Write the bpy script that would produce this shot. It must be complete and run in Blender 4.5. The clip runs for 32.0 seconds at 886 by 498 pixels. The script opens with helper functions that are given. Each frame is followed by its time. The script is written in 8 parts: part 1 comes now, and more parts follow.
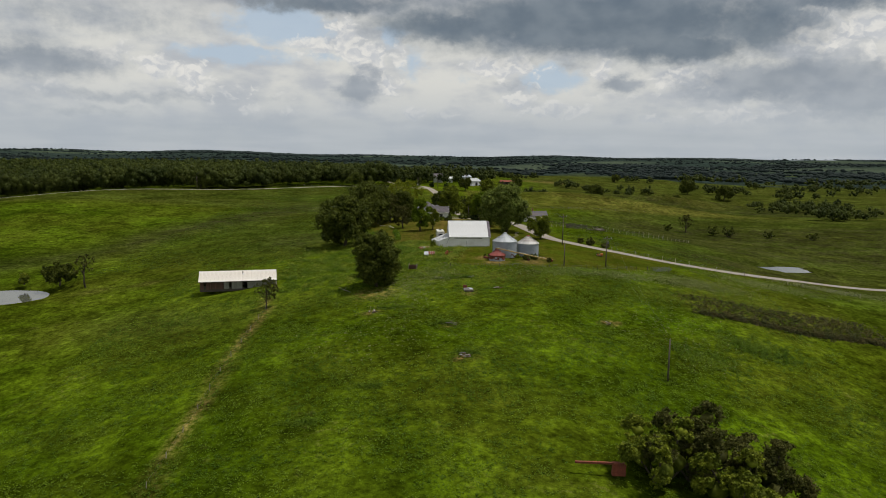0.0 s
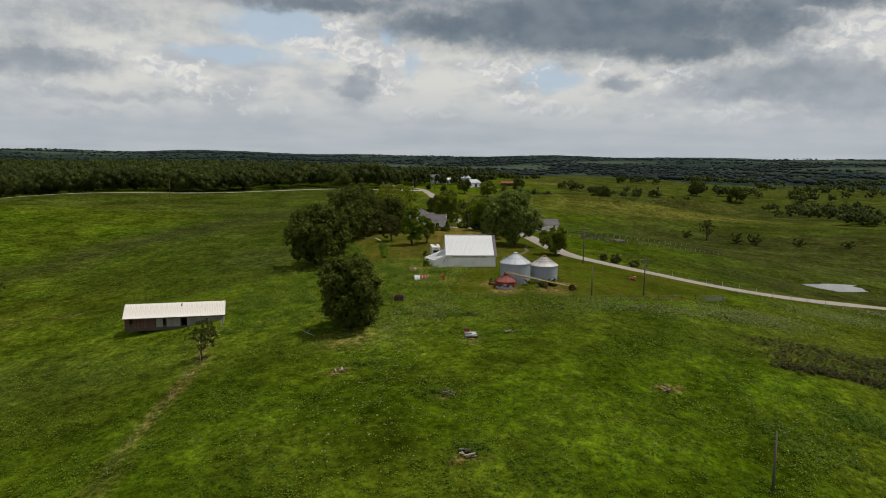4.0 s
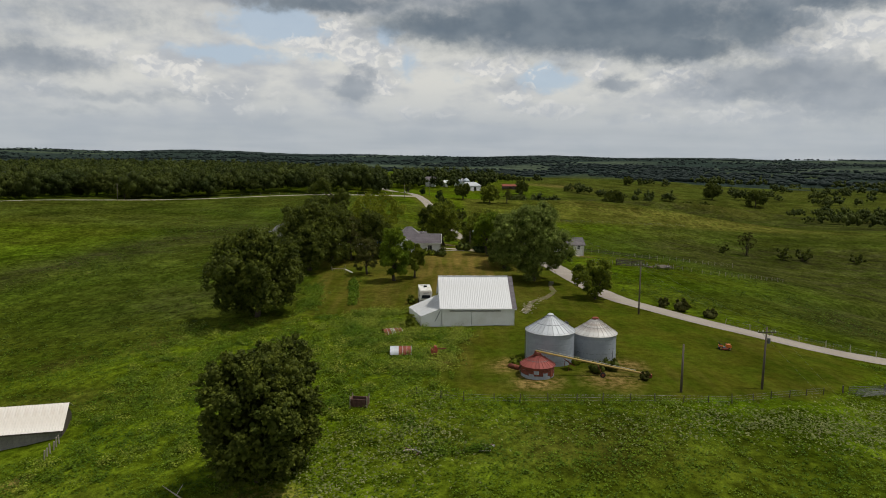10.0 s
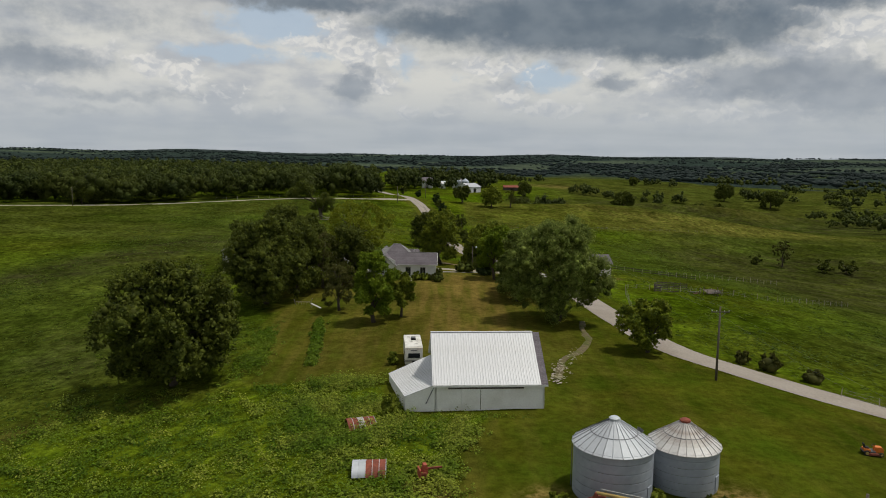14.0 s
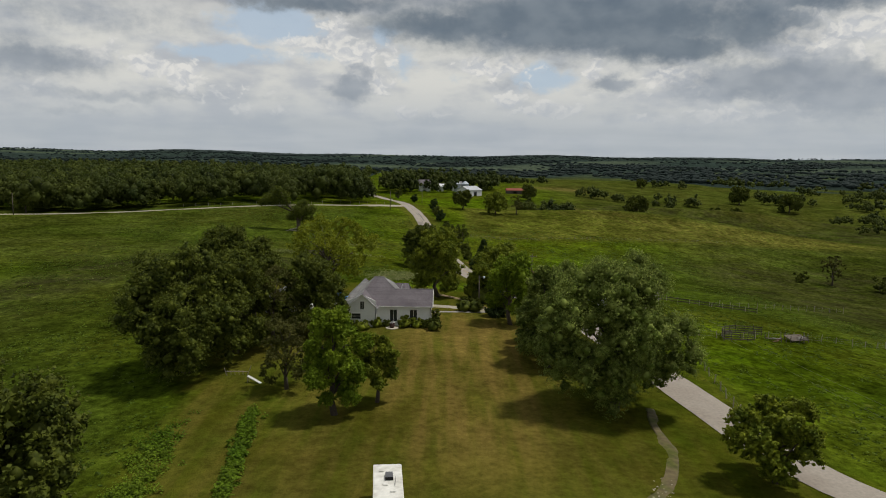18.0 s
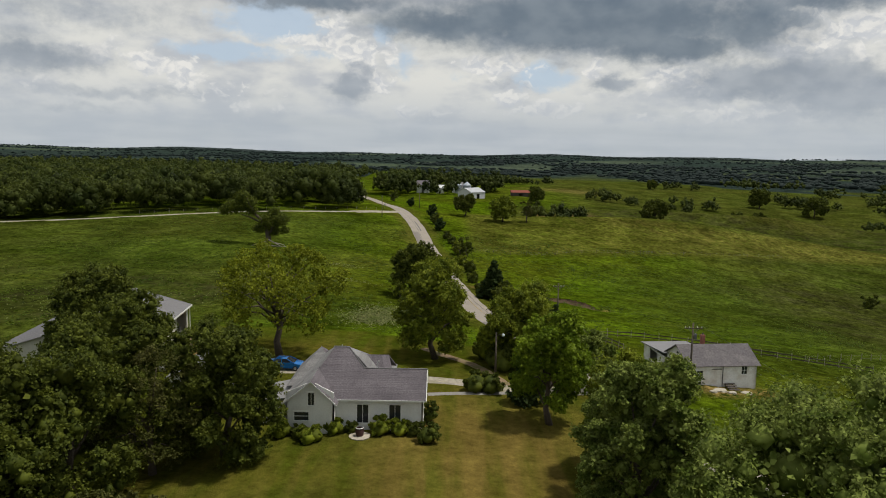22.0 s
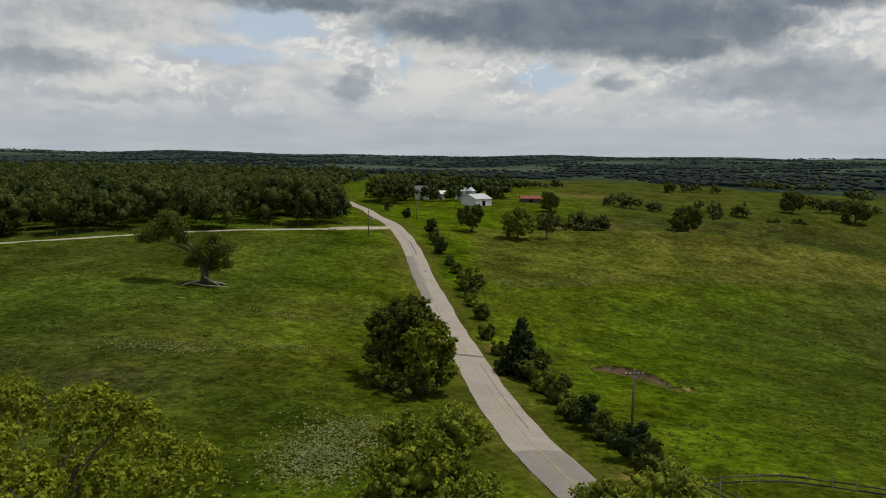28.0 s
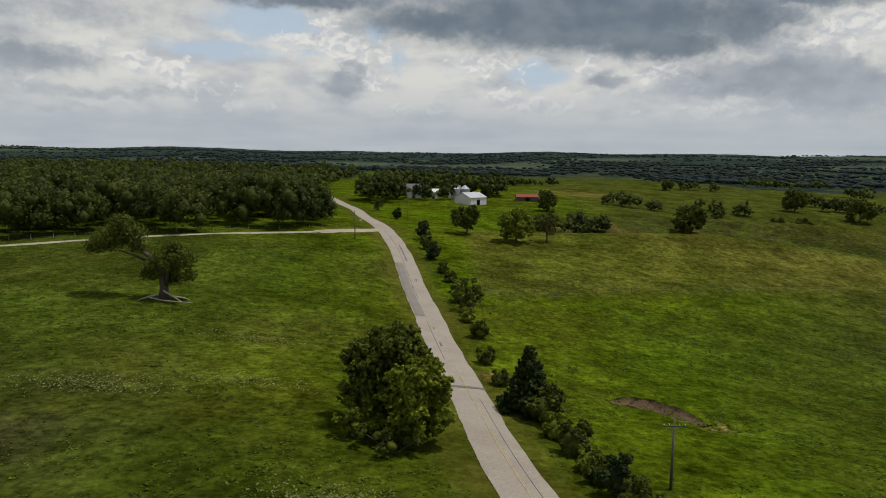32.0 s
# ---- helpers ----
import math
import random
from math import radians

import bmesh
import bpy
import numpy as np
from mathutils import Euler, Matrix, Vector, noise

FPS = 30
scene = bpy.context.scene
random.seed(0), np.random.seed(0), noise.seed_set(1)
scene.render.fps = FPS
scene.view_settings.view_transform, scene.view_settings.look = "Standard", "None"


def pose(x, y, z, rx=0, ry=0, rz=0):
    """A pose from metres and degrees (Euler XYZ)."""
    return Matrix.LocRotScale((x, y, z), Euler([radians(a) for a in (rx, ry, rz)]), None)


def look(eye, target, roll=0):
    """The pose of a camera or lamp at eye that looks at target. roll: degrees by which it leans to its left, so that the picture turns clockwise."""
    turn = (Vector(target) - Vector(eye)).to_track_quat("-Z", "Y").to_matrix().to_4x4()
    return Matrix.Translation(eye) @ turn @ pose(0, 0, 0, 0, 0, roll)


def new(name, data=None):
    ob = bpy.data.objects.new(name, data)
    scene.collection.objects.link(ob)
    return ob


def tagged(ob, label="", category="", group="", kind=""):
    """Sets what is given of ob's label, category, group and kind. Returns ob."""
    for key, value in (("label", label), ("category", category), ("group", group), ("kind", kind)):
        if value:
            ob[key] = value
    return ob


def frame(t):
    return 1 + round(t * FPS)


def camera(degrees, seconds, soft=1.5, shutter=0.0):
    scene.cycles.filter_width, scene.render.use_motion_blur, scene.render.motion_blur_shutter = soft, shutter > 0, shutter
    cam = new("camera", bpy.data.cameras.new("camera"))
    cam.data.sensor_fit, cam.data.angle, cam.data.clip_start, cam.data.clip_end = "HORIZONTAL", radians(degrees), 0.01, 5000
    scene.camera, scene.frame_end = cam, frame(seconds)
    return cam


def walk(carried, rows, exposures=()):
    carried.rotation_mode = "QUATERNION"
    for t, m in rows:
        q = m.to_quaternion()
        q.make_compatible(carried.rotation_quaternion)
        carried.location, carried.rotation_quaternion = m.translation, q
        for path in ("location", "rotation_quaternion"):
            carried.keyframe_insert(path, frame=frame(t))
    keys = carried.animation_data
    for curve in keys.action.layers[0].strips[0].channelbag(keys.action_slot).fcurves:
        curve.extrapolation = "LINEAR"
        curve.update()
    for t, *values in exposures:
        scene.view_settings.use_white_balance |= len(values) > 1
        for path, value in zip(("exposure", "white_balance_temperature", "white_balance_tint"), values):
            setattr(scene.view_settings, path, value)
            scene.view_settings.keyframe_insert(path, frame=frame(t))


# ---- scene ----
cam = camera(63.47, 32.0, 1.0)
# seconds, x, y, z, turn to the left, tilt up, roll (degrees)
PATH = [
    (0, 0.54, -7.17, 29.37, 0.90, -7.47, 0.65),
    (0.5, 0.75, -2.25, 29.28, 0.96, -7.45, 0.64),
    (1, 0.88, 2.71, 29.23, 1.02, -7.45, 0.61),
    (1.5, 0.93, 7.69, 29.21, 0.99, -7.44, 0.58),
    (2, 0.92, 12.69, 29.21, 1.00, -7.45, 0.61),
    (2.5, 0.87, 17.68, 29.24, 0.95, -7.44, 0.61),
    (3, 0.79, 22.66, 29.27, 0.88, -7.47, 0.51),
    (3.5, 0.70, 27.61, 29.32, 0.84, -7.47, 0.57),
    (5.5, 0.31, 47.07, 29.54, 0.58, -7.52, 0.53),
    (6, 0.24, 51.93, 29.59, 0.52, -7.50, 0.52),
    (6.5, 0.21, 56.79, 29.65, 0.47, -7.49, 0.56),
    (7, 0.20, 61.67, 29.69, 0.48, -7.50, 0.63),
    (7.5, 0.23, 66.55, 29.74, 0.47, -7.50, 0.63),
    (8, 0.27, 71.45, 29.77, 0.46, -7.49, 0.66),
    (8.5, 0.32, 76.37, 29.80, 0.47, -7.48, 0.64),
    (9, 0.36, 81.29, 29.82, 0.48, -7.50, 0.60),
    (9.5, 0.40, 86.21, 29.84, 0.49, -7.49, 0.70),
    (10, 0.43, 91.12, 29.85, 0.52, -7.48, 0.66),
    (10.5, 0.44, 96.02, 29.86, 0.50, -7.48, 0.65),
    (11, 0.45, 100.91, 29.86, 0.48, -7.48, 0.69),
    (11.5, 0.45, 105.77, 29.85, 0.44, -7.46, 0.71),
    (12, 0.45, 110.59, 29.85, 0.45, -7.47, 0.77),
    (12.5, 0.44, 115.40, 29.85, 0.40, -7.49, 0.70),
    (13, 0.42, 120.21, 29.85, 0.37, -7.49, 0.69),
    (13.5, 0.41, 125.04, 29.86, 0.35, -7.51, 0.66),
    (14, 0.39, 129.91, 29.88, 0.36, -7.54, 0.63),
    (14.5, 0.37, 134.81, 29.91, 0.34, -7.56, 0.61),
    (16.5, 0.27, 154.86, 30.05, 0.29, -7.59, 0.71),
    (17, 0.24, 159.99, 30.09, 0.30, -7.58, 0.71),
    (17.5, 0.21, 165.17, 30.13, 0.27, -7.53, 0.69),
    (18, 0.18, 170.43, 30.18, 0.24, -7.51, 0.64),
    (18.5, 0.14, 175.76, 30.22, 0.20, -7.50, 0.71),
    (19, 0.09, 181.20, 30.25, 0.22, -7.50, 0.73),
    (19.5, 0.05, 186.72, 30.27, 0.16, -7.51, 0.71),
    (20, -0.00, 192.29, 30.29, 0.16, -7.51, 0.78),
    (20.5, -0.05, 197.84, 30.29, 0.15, -7.51, 0.76),
    (21, -0.09, 203.32, 30.29, 0.15, -7.57, 0.82),
    (21.5, -0.13, 208.67, 30.28, 0.18, -7.61, 0.82),
    (22, -0.15, 213.87, 30.26, 0.20, -7.61, 0.90),
    (22.5, -0.17, 218.90, 30.24, 0.17, -7.62, 0.78),
    (23, -0.19, 223.80, 30.22, 0.18, -7.59, 0.80),
    (23.5, -0.20, 228.63, 30.22, 0.14, -7.59, 0.77),
    (24, -0.21, 233.44, 30.23, 0.16, -7.57, 0.75),
    (24.5, -0.24, 238.24, 30.26, 0.17, -7.57, 0.75),
    (25, -0.27, 243.02, 30.30, 0.21, -7.56, 0.74),
    (25.5, -0.30, 247.81, 30.35, 0.15, -7.57, 0.69),
    (27.5, -0.44, 265.99, 30.57, 0.38, -7.52, 0.49),
    (28, -0.46, 270.28, 30.61, 0.33, -7.50, 0.49),
    (28.5, -0.49, 274.81, 30.66, 0.31, -7.48, 0.54),
    (29, -0.51, 278.71, 30.69, 0.26, -7.23, 0.51),
    (29.5, -0.52, 281.05, 30.70, 0.50, -7.14, 0.70),
    (30, -0.53, 281.94, 30.70, -0.59, -7.51, 0.72),
    (30.5, -0.53, 282.50, 30.69, -0.43, -7.96, 0.58),
    (31, -0.53, 283.67, 30.67, -0.40, -8.02, 0.46),
    (31.5, -0.53, 285.61, 30.64, -0.31, -7.89, 0.40),
    (32, -0.53, 288.27, 30.61, -0.24, -7.75, 0.54),
]


def aimed(x, y, z, yaw, tilt, roll):
    a, b = radians(yaw), radians(tilt)
    ahead = Vector((-math.sin(a) * math.cos(b), math.cos(a) * math.cos(b), math.sin(b)))
    eye = Vector((x, y, z))
    return look(eye, eye + ahead, roll)


walk(cam, [(row[0], aimed(*row[1:])) for row in PATH],
     ((0, 0.0), (11, -0.02), (14.5, -0.08), (17, -0.14), (17.9, -0.05), (19, 0.08), (20, 0.10), (23.5, 0.10), (27, 0.0), (32, 0.0)))

# ==== light ====
SUN_AZ, SUN_EL = radians(82), radians(68)      # clockwise from +y, above the horizon


def make_world():
    world = bpy.data.worlds.new("sky")
    scene.world = world
    world.use_nodes = True
    nt = world.node_tree
    nt.nodes.clear()
    N, L = nt.nodes.new, nt.links.new

    def math_node(op, a, b=None, c=None, clamp=False):
        n = N("ShaderNodeMath")
        n.operation, n.use_clamp = op, clamp
        for slot, v in zip(n.inputs, (a, b, c)):
            if v is None:
                continue
            if isinstance(v, (int, float)):
                slot.default_value = v
            else:
                L(v, slot)
        return n.outputs[0]

    def mix(fac, a, b):
        n = N("ShaderNodeMix")
        n.data_type = "RGBA"
        for slot, v in ((n.inputs["Factor"], fac), (n.inputs[6], a), (n.inputs[7], b)):
            if isinstance(v, tuple):
                slot.default_value = (*v, 1)
            elif isinstance(v, (int, float)):
                slot.default_value = v
            else:
                L(v, slot)
        return n.outputs[2]

    def smooth(v, lo, hi):
        n = N("ShaderNodeMapRange")
        n.interpolation_type = "SMOOTHSTEP"
        L(v, n.inputs[0])
        n.inputs[1].default_value, n.inputs[2].default_value = lo, hi
        return n.outputs[0]

    tex = N("ShaderNodeTexCoord")
    sep = N("ShaderNodeSeparateXYZ")
    L(tex.outputs["Generated"], sep.inputs[0])
    x, y, z = sep.outputs
    az = math_node("MULTIPLY", math_node("ARCTAN2", x, y), 57.2958)
    el = math_node("MULTIPLY", math_node("ARCSINE", z), 57.2958)

    def noise(sx, sy, scale, detail, rough, shift, warp=0.0, off=(0.0, 0.0)):
        c = N("ShaderNodeCombineXYZ")
        L(math_node("MULTIPLY", math_node("ADD", az, off[0]), sx), c.inputs[0])
        L(math_node("MULTIPLY", math_node("ADD", el, off[1]), sy), c.inputs[1])
        c.inputs[2].default_value = shift
        n = N("ShaderNodeTexNoise")
        n.inputs["Scale"].default_value = scale
        n.inputs["Detail"].default_value = detail
        n.inputs["Roughness"].default_value = rough
        n.inputs["Distortion"].default_value = warp
        L(c.outputs[0], n.inputs["Vector"])
        return n.outputs["Fac"]

    # wandering edges: the cloud shapes are looked up at a place pushed about by noise
    billow = noise(1.0, 1.5, 0.36, 3, 0.45, 3.1)
    fine = noise(1.0, 1.5, 0.24, 6, 0.52, 5.3)
    push_a = noise(1.0, 1.4, 0.55, 4, 0.55, 13.1)
    push_b = noise(1.0, 1.4, 0.55, 4, 0.55, 29.7)
    crumbs = noise(1.0, 1.3, 1.1, 6, 0.62, 41.3)
    streaks = noise(0.6, 1.7, 0.36, 4, 0.5, 17.9)
    u = math_node("ADD", az, math_node("MULTIPLY", math_node("SUBTRACT", push_a, 0.5), 2.6))
    v = math_node("ADD", el, math_node("MULTIPLY", math_node("SUBTRACT", push_b, 0.5), 1.7))

    def puffs(off):
        c = N("ShaderNodeCombineXYZ")
        L(math_node("ADD", u, off[0]), c.inputs[0])
        L(math_node("MULTIPLY", math_node("ADD", v, off[1]), 1.25), c.inputs[1])
        n = N("ShaderNodeTexVoronoi")
        n.voronoi_dimensions, n.feature = "2D", "SMOOTH_F1"
        for key, value in (("Scale", 0.62), ("Detail", 2.5), ("Roughness", 0.55), ("Lacunarity", 2.1), ("Smoothness", 0.35)):
            n.inputs[key].default_value = value
        L(c.outputs[0], n.inputs["Vector"])
        return n.outputs["Distance"]

    puff = puffs((0.0, 0.0))
    relief = math_node("SUBTRACT", puffs((-0.12, 0.34)), puff)      # above nought on the lit heads

    def blobs(rows, hard):
        total = None
        for ca, ce, ra, re, amount in rows:
            du = math_node("DIVIDE", math_node("SUBTRACT", u, ca), ra)
            dv = math_node("DIVIDE", math_node("SUBTRACT", v, ce), re)
            r = math_node("ADD", math_node("MULTIPLY", du, du), math_node("MULTIPLY", dv, dv))
            g = math_node("MULTIPLY", math_node("POWER", 2.0, math_node("MULTIPLY", math_node("POWER", r, hard), -0.9)), amount)
            total = g if total is None else math_node("MAXIMUM", total, g)
        return total

    # a cloud deck seen in perspective: places on a flat layer
    over = math_node("ADD", math_node("MAXIMUM", z, 0.0), 0.07)
    c = N("ShaderNodeCombineXYZ")
    L(math_node("DIVIDE", x, over), c.inputs[0])
    L(math_node("DIVIDE", y, over), c.inputs[1])
    deck = N("ShaderNodeTexNoise")
    deck.inputs["Scale"].default_value, deck.inputs["Detail"].default_value, deck.inputs["Roughness"].default_value = 0.5, 3, 0.4
    L(c.outputs[0], deck.inputs["Vector"])
    streak = deck.outputs["Fac"]
    dark = blobs(DARK_CLOUDS, 1.3)
    feet = blobs(GREY_FEET, 1.1)
    bright = blobs(BRIGHT_CLOUDS, 1.2)
    blue = blobs(BLUE_HOLES, 1.0)

    sky = N("ShaderNodeTexSky")
    sky.sky_type, sky.sun_disc = "NISHITA", False
    sky.sun_elevation, sky.sun_rotation = SUN_EL, SUN_AZ
    scaled = N("ShaderNodeVectorMath")
    scaled.operation = "SCALE"
    L(sky.outputs[0], scaled.inputs[0])
    scaled.inputs["Scale"].default_value = 0.085
    clear = mix(0.75, scaled.outputs[0], (0.49, 0.59, 0.70))

    # a broken bright layer with grey folds
    fold = math_node("ADD", math_node("MULTIPLY", streaks, 0.6), math_node("MULTIPLY", fine, 0.4))
    base = mix(smooth(fold, 0.36, 0.58), (0.46, 0.485, 0.515), (0.665, 0.665, 0.63))
    upper = smooth(el, 8.5, 12.5)
    base = mix(math_node("MULTIPLY", upper, 0.75), base, mix(smooth(fine, 0.38, 0.62), (0.33, 0.35, 0.38), (0.48, 0.49, 0.51)))
    ragged = math_node("MULTIPLY", math_node("SUBTRACT", 0.5, crumbs), 0.55)
    base = mix(math_node("MULTIPLY", smooth(math_node("ADD", blue, ragged), 0.22, 0.66), 0.88), base, clear)
    # cumulus: lit heads over grey feet
    edge = math_node("ADD", math_node("MULTIPLY", math_node("SUBTRACT", 0.42, puff), 0.6), math_node("MULTIPLY", math_node("SUBTRACT", crumbs, 0.5), 0.30))
    head = math_node("ADD", bright, edge)
    glow = math_node("ADD", relief, math_node("MULTIPLY", math_node("SUBTRACT", crumbs, 0.5), 0.30))
    crest = mix(smooth(glow, -0.40, 0.40), (0.54, 0.56, 0.585), (0.75, 0.74, 0.705))
    base = mix(math_node("MULTIPLY", smooth(head, 0.05, 0.46), 0.92), base, crest)
    # low row of small heaps
    row = math_node("MULTIPLY", smooth(el, 1.8, 3.0), math_node("SUBTRACT", 1.0, smooth(el, 4.6, 6.4)))
    heap = math_node("MULTIPLY", smooth(math_node("ADD", edge, math_node("MULTIPLY", math_node("SUBTRACT", billow, 0.5), 1.2)), -0.05, 0.28), row)
    base = mix(math_node("MULTIPLY", heap, 0.6), base, crest)
    # blue-grey feet of the heaps and the farther grey banks
    under = math_node("ADD", feet, math_node("MULTIPLY", math_node("SUBTRACT", crumbs, 0.5), 0.5))
    under = math_node("ADD", under, math_node("MULTIPLY", math_node("SUBTRACT", billow, 0.5), 0.4))
    base = mix(math_node("MULTIPLY", smooth(under, 0.15, 0.85), 0.88), base, mix(smooth(billow, 0.3, 0.7), (0.235, 0.275, 0.325), (0.345, 0.38, 0.42)))
    # heavy grey clouds with soft lower edges
    lump = math_node("ADD", math_node("MULTIPLY", math_node("SUBTRACT", billow, 0.5), 0.45), dark)
    lump = math_node("ADD", math_node("MULTIPLY", math_node("SUBTRACT", crumbs, 0.5), 0.35), lump)
    shade = mix(smooth(billow, 0.30, 0.70), (0.115, 0.155, 0.20), (0.185, 0.225, 0.265))
    base = mix(math_node("MULTIPLY", smooth(lump, 0.10, 0.86), 0.94), base, shade)
    # pale air low over the land
    low = math_node("SUBTRACT", 1.0, smooth(el, 1.2, 6.0))
    base = mix(math_node("MULTIPLY", low, 0.85), base, mix(smooth(streak, 0.3, 0.7), (0.385, 0.43, 0.475), (0.435, 0.475, 0.515)))
    # overhead: broken grey cover, brighter round the veiled sun
    high = smooth(el, 11.0, 26.0)
    cover = noise(0.05, 0.05, 1.0, 4, 0.6, 8.0)
    base = mix(high, base, mix(smooth(cover, 0.35, 0.65), (0.31, 0.34, 0.38), (0.49, 0.51, 0.53)))
    # below the horizon: dull land
    base = mix(smooth(el, -2.0, -6.0), base, (0.06, 0.08, 0.04))

    bg = N("ShaderNodeBackground")
    bg.inputs["Strength"].default_value = SKY_STRENGTH
    L(base, bg.inputs["Color"])
    out = N("ShaderNodeOutputWorld")
    L(bg.outputs[0], out.inputs[0])


SKY_STRENGTH = 1.0
DARK_CLOUDS = [
    (10.8, 10.04, 13.48, 2.35, 1.0), (16.6, 8.09, 5.22, 1.13, 0.95), (22.0, 9.57, 4.13, 2.09, 0.85), (0.5, 9.86, 6.52, 1.39, 0.9), (-10.4, 11.27, 8.26, 0.7, 0.75), (27.6, 10.78, 4.78, 0.87, 0.8), (-4.4, 12.82, 18.27, 1.3, 0.8), (20.7, 12.58, 14.35, 1.74, 0.9),
]
GREY_FEET = [
    (-29.7, 6.06, 5.0, 1.13, 0.85), (-30.5, 6.89, 3.04, 1.74, 0.6), (24.4, 5.53, 6.96, 1.39, 1.0), (28.4, 4.32, 5.22, 1.57, 0.9), (21.9, 4.58, 4.35, 0.65, 0.8), (-7.6, 4.98, 1.48, 1.04, 0.95), (-7.0, 6.36, 1.48, 0.87, 0.6), (12.6, 5.4, 1.57, 0.57, 0.9), (-27.9, 9.38, 10.44, 1.48, 0.55), (-24.9, 3.87, 6.09, 0.43, 0.6), (-26.8, 2.82, 4.78, 0.39, 0.5), (-20.0, 4.22, 1.74, 0.35, 0.5), (-13.9, 4.12, 2.61, 0.43, 0.35), (4.5, 5.45, 2.17, 0.26, 0.4), (18.4, 4.98, 2.17, 0.3, 0.5), (26.1, 7.36, 1.74, 0.52, 0.5),
]
BRIGHT_CLOUDS = [
    (-8.6, 8.49, 1.22, 1.57, 0.95), (-7.0, 7.12, 1.74, 1.48, 0.7), (-4.5, 7.92, 0.74, 1.04, 0.7), (-10.8, 8.01, 2.17, 0.87, 0.6), (-5.4, 5.2, 1.3, 0.61, 0.85), (-19.9, 5.24, 1.3, 1.22, 0.75), (-22.3, 6.13, 1.91, 0.87, 0.65), (-25.3, 6.66, 2.39, 1.04, 0.55), (3.6, 6.73, 2.7, 0.87, 0.85), (4.6, 4.25, 1.39, 0.87, 0.75), (7.6, 3.48, 3.65, 0.65, 0.65), (11.3, 6.42, 0.78, 0.78, 0.7), (17.4, 5.73, 2.7, 0.83, 0.85), (25.6, 8.71, 2.26, 1.57, 0.8), (29.5, 8.68, 2.09, 1.91, 0.75), (20.8, 3.19, 3.04, 0.65, 0.7), (26.0, 3.31, 2.78, 0.61, 0.62), (15.3, 2.9, 1.57, 0.26, 0.6), (-16.0, 3.64, 2.61, 0.87, 0.5), (-3.4, 3.06, 1.74, 0.48, 0.5),
]
BLUE_HOLES = [
    (-13.7, 9.6, 3.48, 1.22, 0.95), (-16.7, 7.28, 3.91, 0.61, 0.8), (7.3, 5.96, 2.09, 1.04, 0.8), (-5.1, 9.08, 1.22, 0.78, 0.7), (-3.4, 7.02, 0.96, 1.48, 0.55), (-10.4, 7.36, 1.74, 0.61, 0.5), (0.1, 5.86, 2.61, 0.43, 0.3),
]
make_world()

sun = new("sun", bpy.data.lights.new("sun", "SUN"))
sun.data.energy, sun.data.angle, sun.data.color = 2.9, radians(5), (1.0, 0.95, 0.86)
toward = Vector((math.sin(SUN_AZ) * math.cos(SUN_EL), math.cos(SUN_AZ) * math.cos(SUN_EL), math.sin(SUN_EL)))
sun.matrix_world = look(toward * 300, (0, 0, 0))

# ==== materials ====
def hue(name, base, rough=0.8, metal=0.0, spread=0.12, grain=3.0, coarse=0.4, bump=0.0, bump_scale=20.0, second=None, stain=0.5,
        per_object=0.0, spec=0.3, stretch=(1, 1, 1), sub=0.0):
    """A surface with variation at two scales: a fine grain and broad stains towards a second colour."""
    m = bpy.data.materials.new(name)
    m.use_nodes = True
    nt = m.node_tree
    N, L = nt.nodes.new, nt.links.new
    b = nt.nodes["Principled BSDF"]
    b.inputs["Roughness"].default_value, b.inputs["Metallic"].default_value = rough, metal
    b.inputs["Specular IOR Level"].default_value = spec
    tex = N("ShaderNodeTexCoord")
    mp = N("ShaderNodeMapping")
    mp.inputs["Scale"].default_value = stretch
    L(tex.outputs["Object"], mp.inputs[0])

    def noise(scale, detail):
        n = N("ShaderNodeTexNoise")
        n.inputs["Scale"].default_value, n.inputs["Detail"].default_value = scale, detail
        L(mp.outputs[0], n.inputs["Vector"])
        return n.outputs["Fac"]

    def ranged(v, lo, hi, a, c):
        n = N("ShaderNodeMapRange")
        L(v, n.inputs[0])
        for k, w in enumerate((lo, hi, a, c)):
            n.inputs[k + 1].default_value = w
        return n.outputs[0]

    fine, broad = noise(grain, 5), noise(coarse, 3)
    mixer = N("ShaderNodeMix")
    mixer.data_type = "RGBA"
    L(ranged(broad, 0.42, 0.68, 0.0, stain), mixer.inputs["Factor"])
    mixer.inputs[6].default_value = (*base, 1)
    mixer.inputs[7].default_value = (*(second or tuple(c * 0.75 for c in base)), 1)
    hsv = N("ShaderNodeHueSaturation")
    L(mixer.outputs[2], hsv.inputs["Color"])
    value = ranged(fine, 0.3, 0.7, 1 - spread, 1 + spread)
    if per_object:
        info = N("ShaderNodeObjectInfo")
        add = N("ShaderNodeMath")
        add.operation = "MULTIPLY"
        L(value, add.inputs[0])
        L(ranged(info.outputs["Random"], 0, 1, 1 - per_object, 1 + per_object), add.inputs[1])
        value = add.outputs[0]
    L(value, hsv.inputs["Value"])
    L(hsv.outputs[0], b.inputs["Base Color"])
    if bump:
        n = N("ShaderNodeBump")
        n.inputs["Strength"].default_value, n.inputs["Distance"].default_value = bump, 0.05
        L(noise(bump_scale, 4), n.inputs["Height"])
        L(n.outputs[0], b.inputs["Normal"])
    if sub:
        b.inputs["Subsurface Weight"].default_value = 0.0
    return m


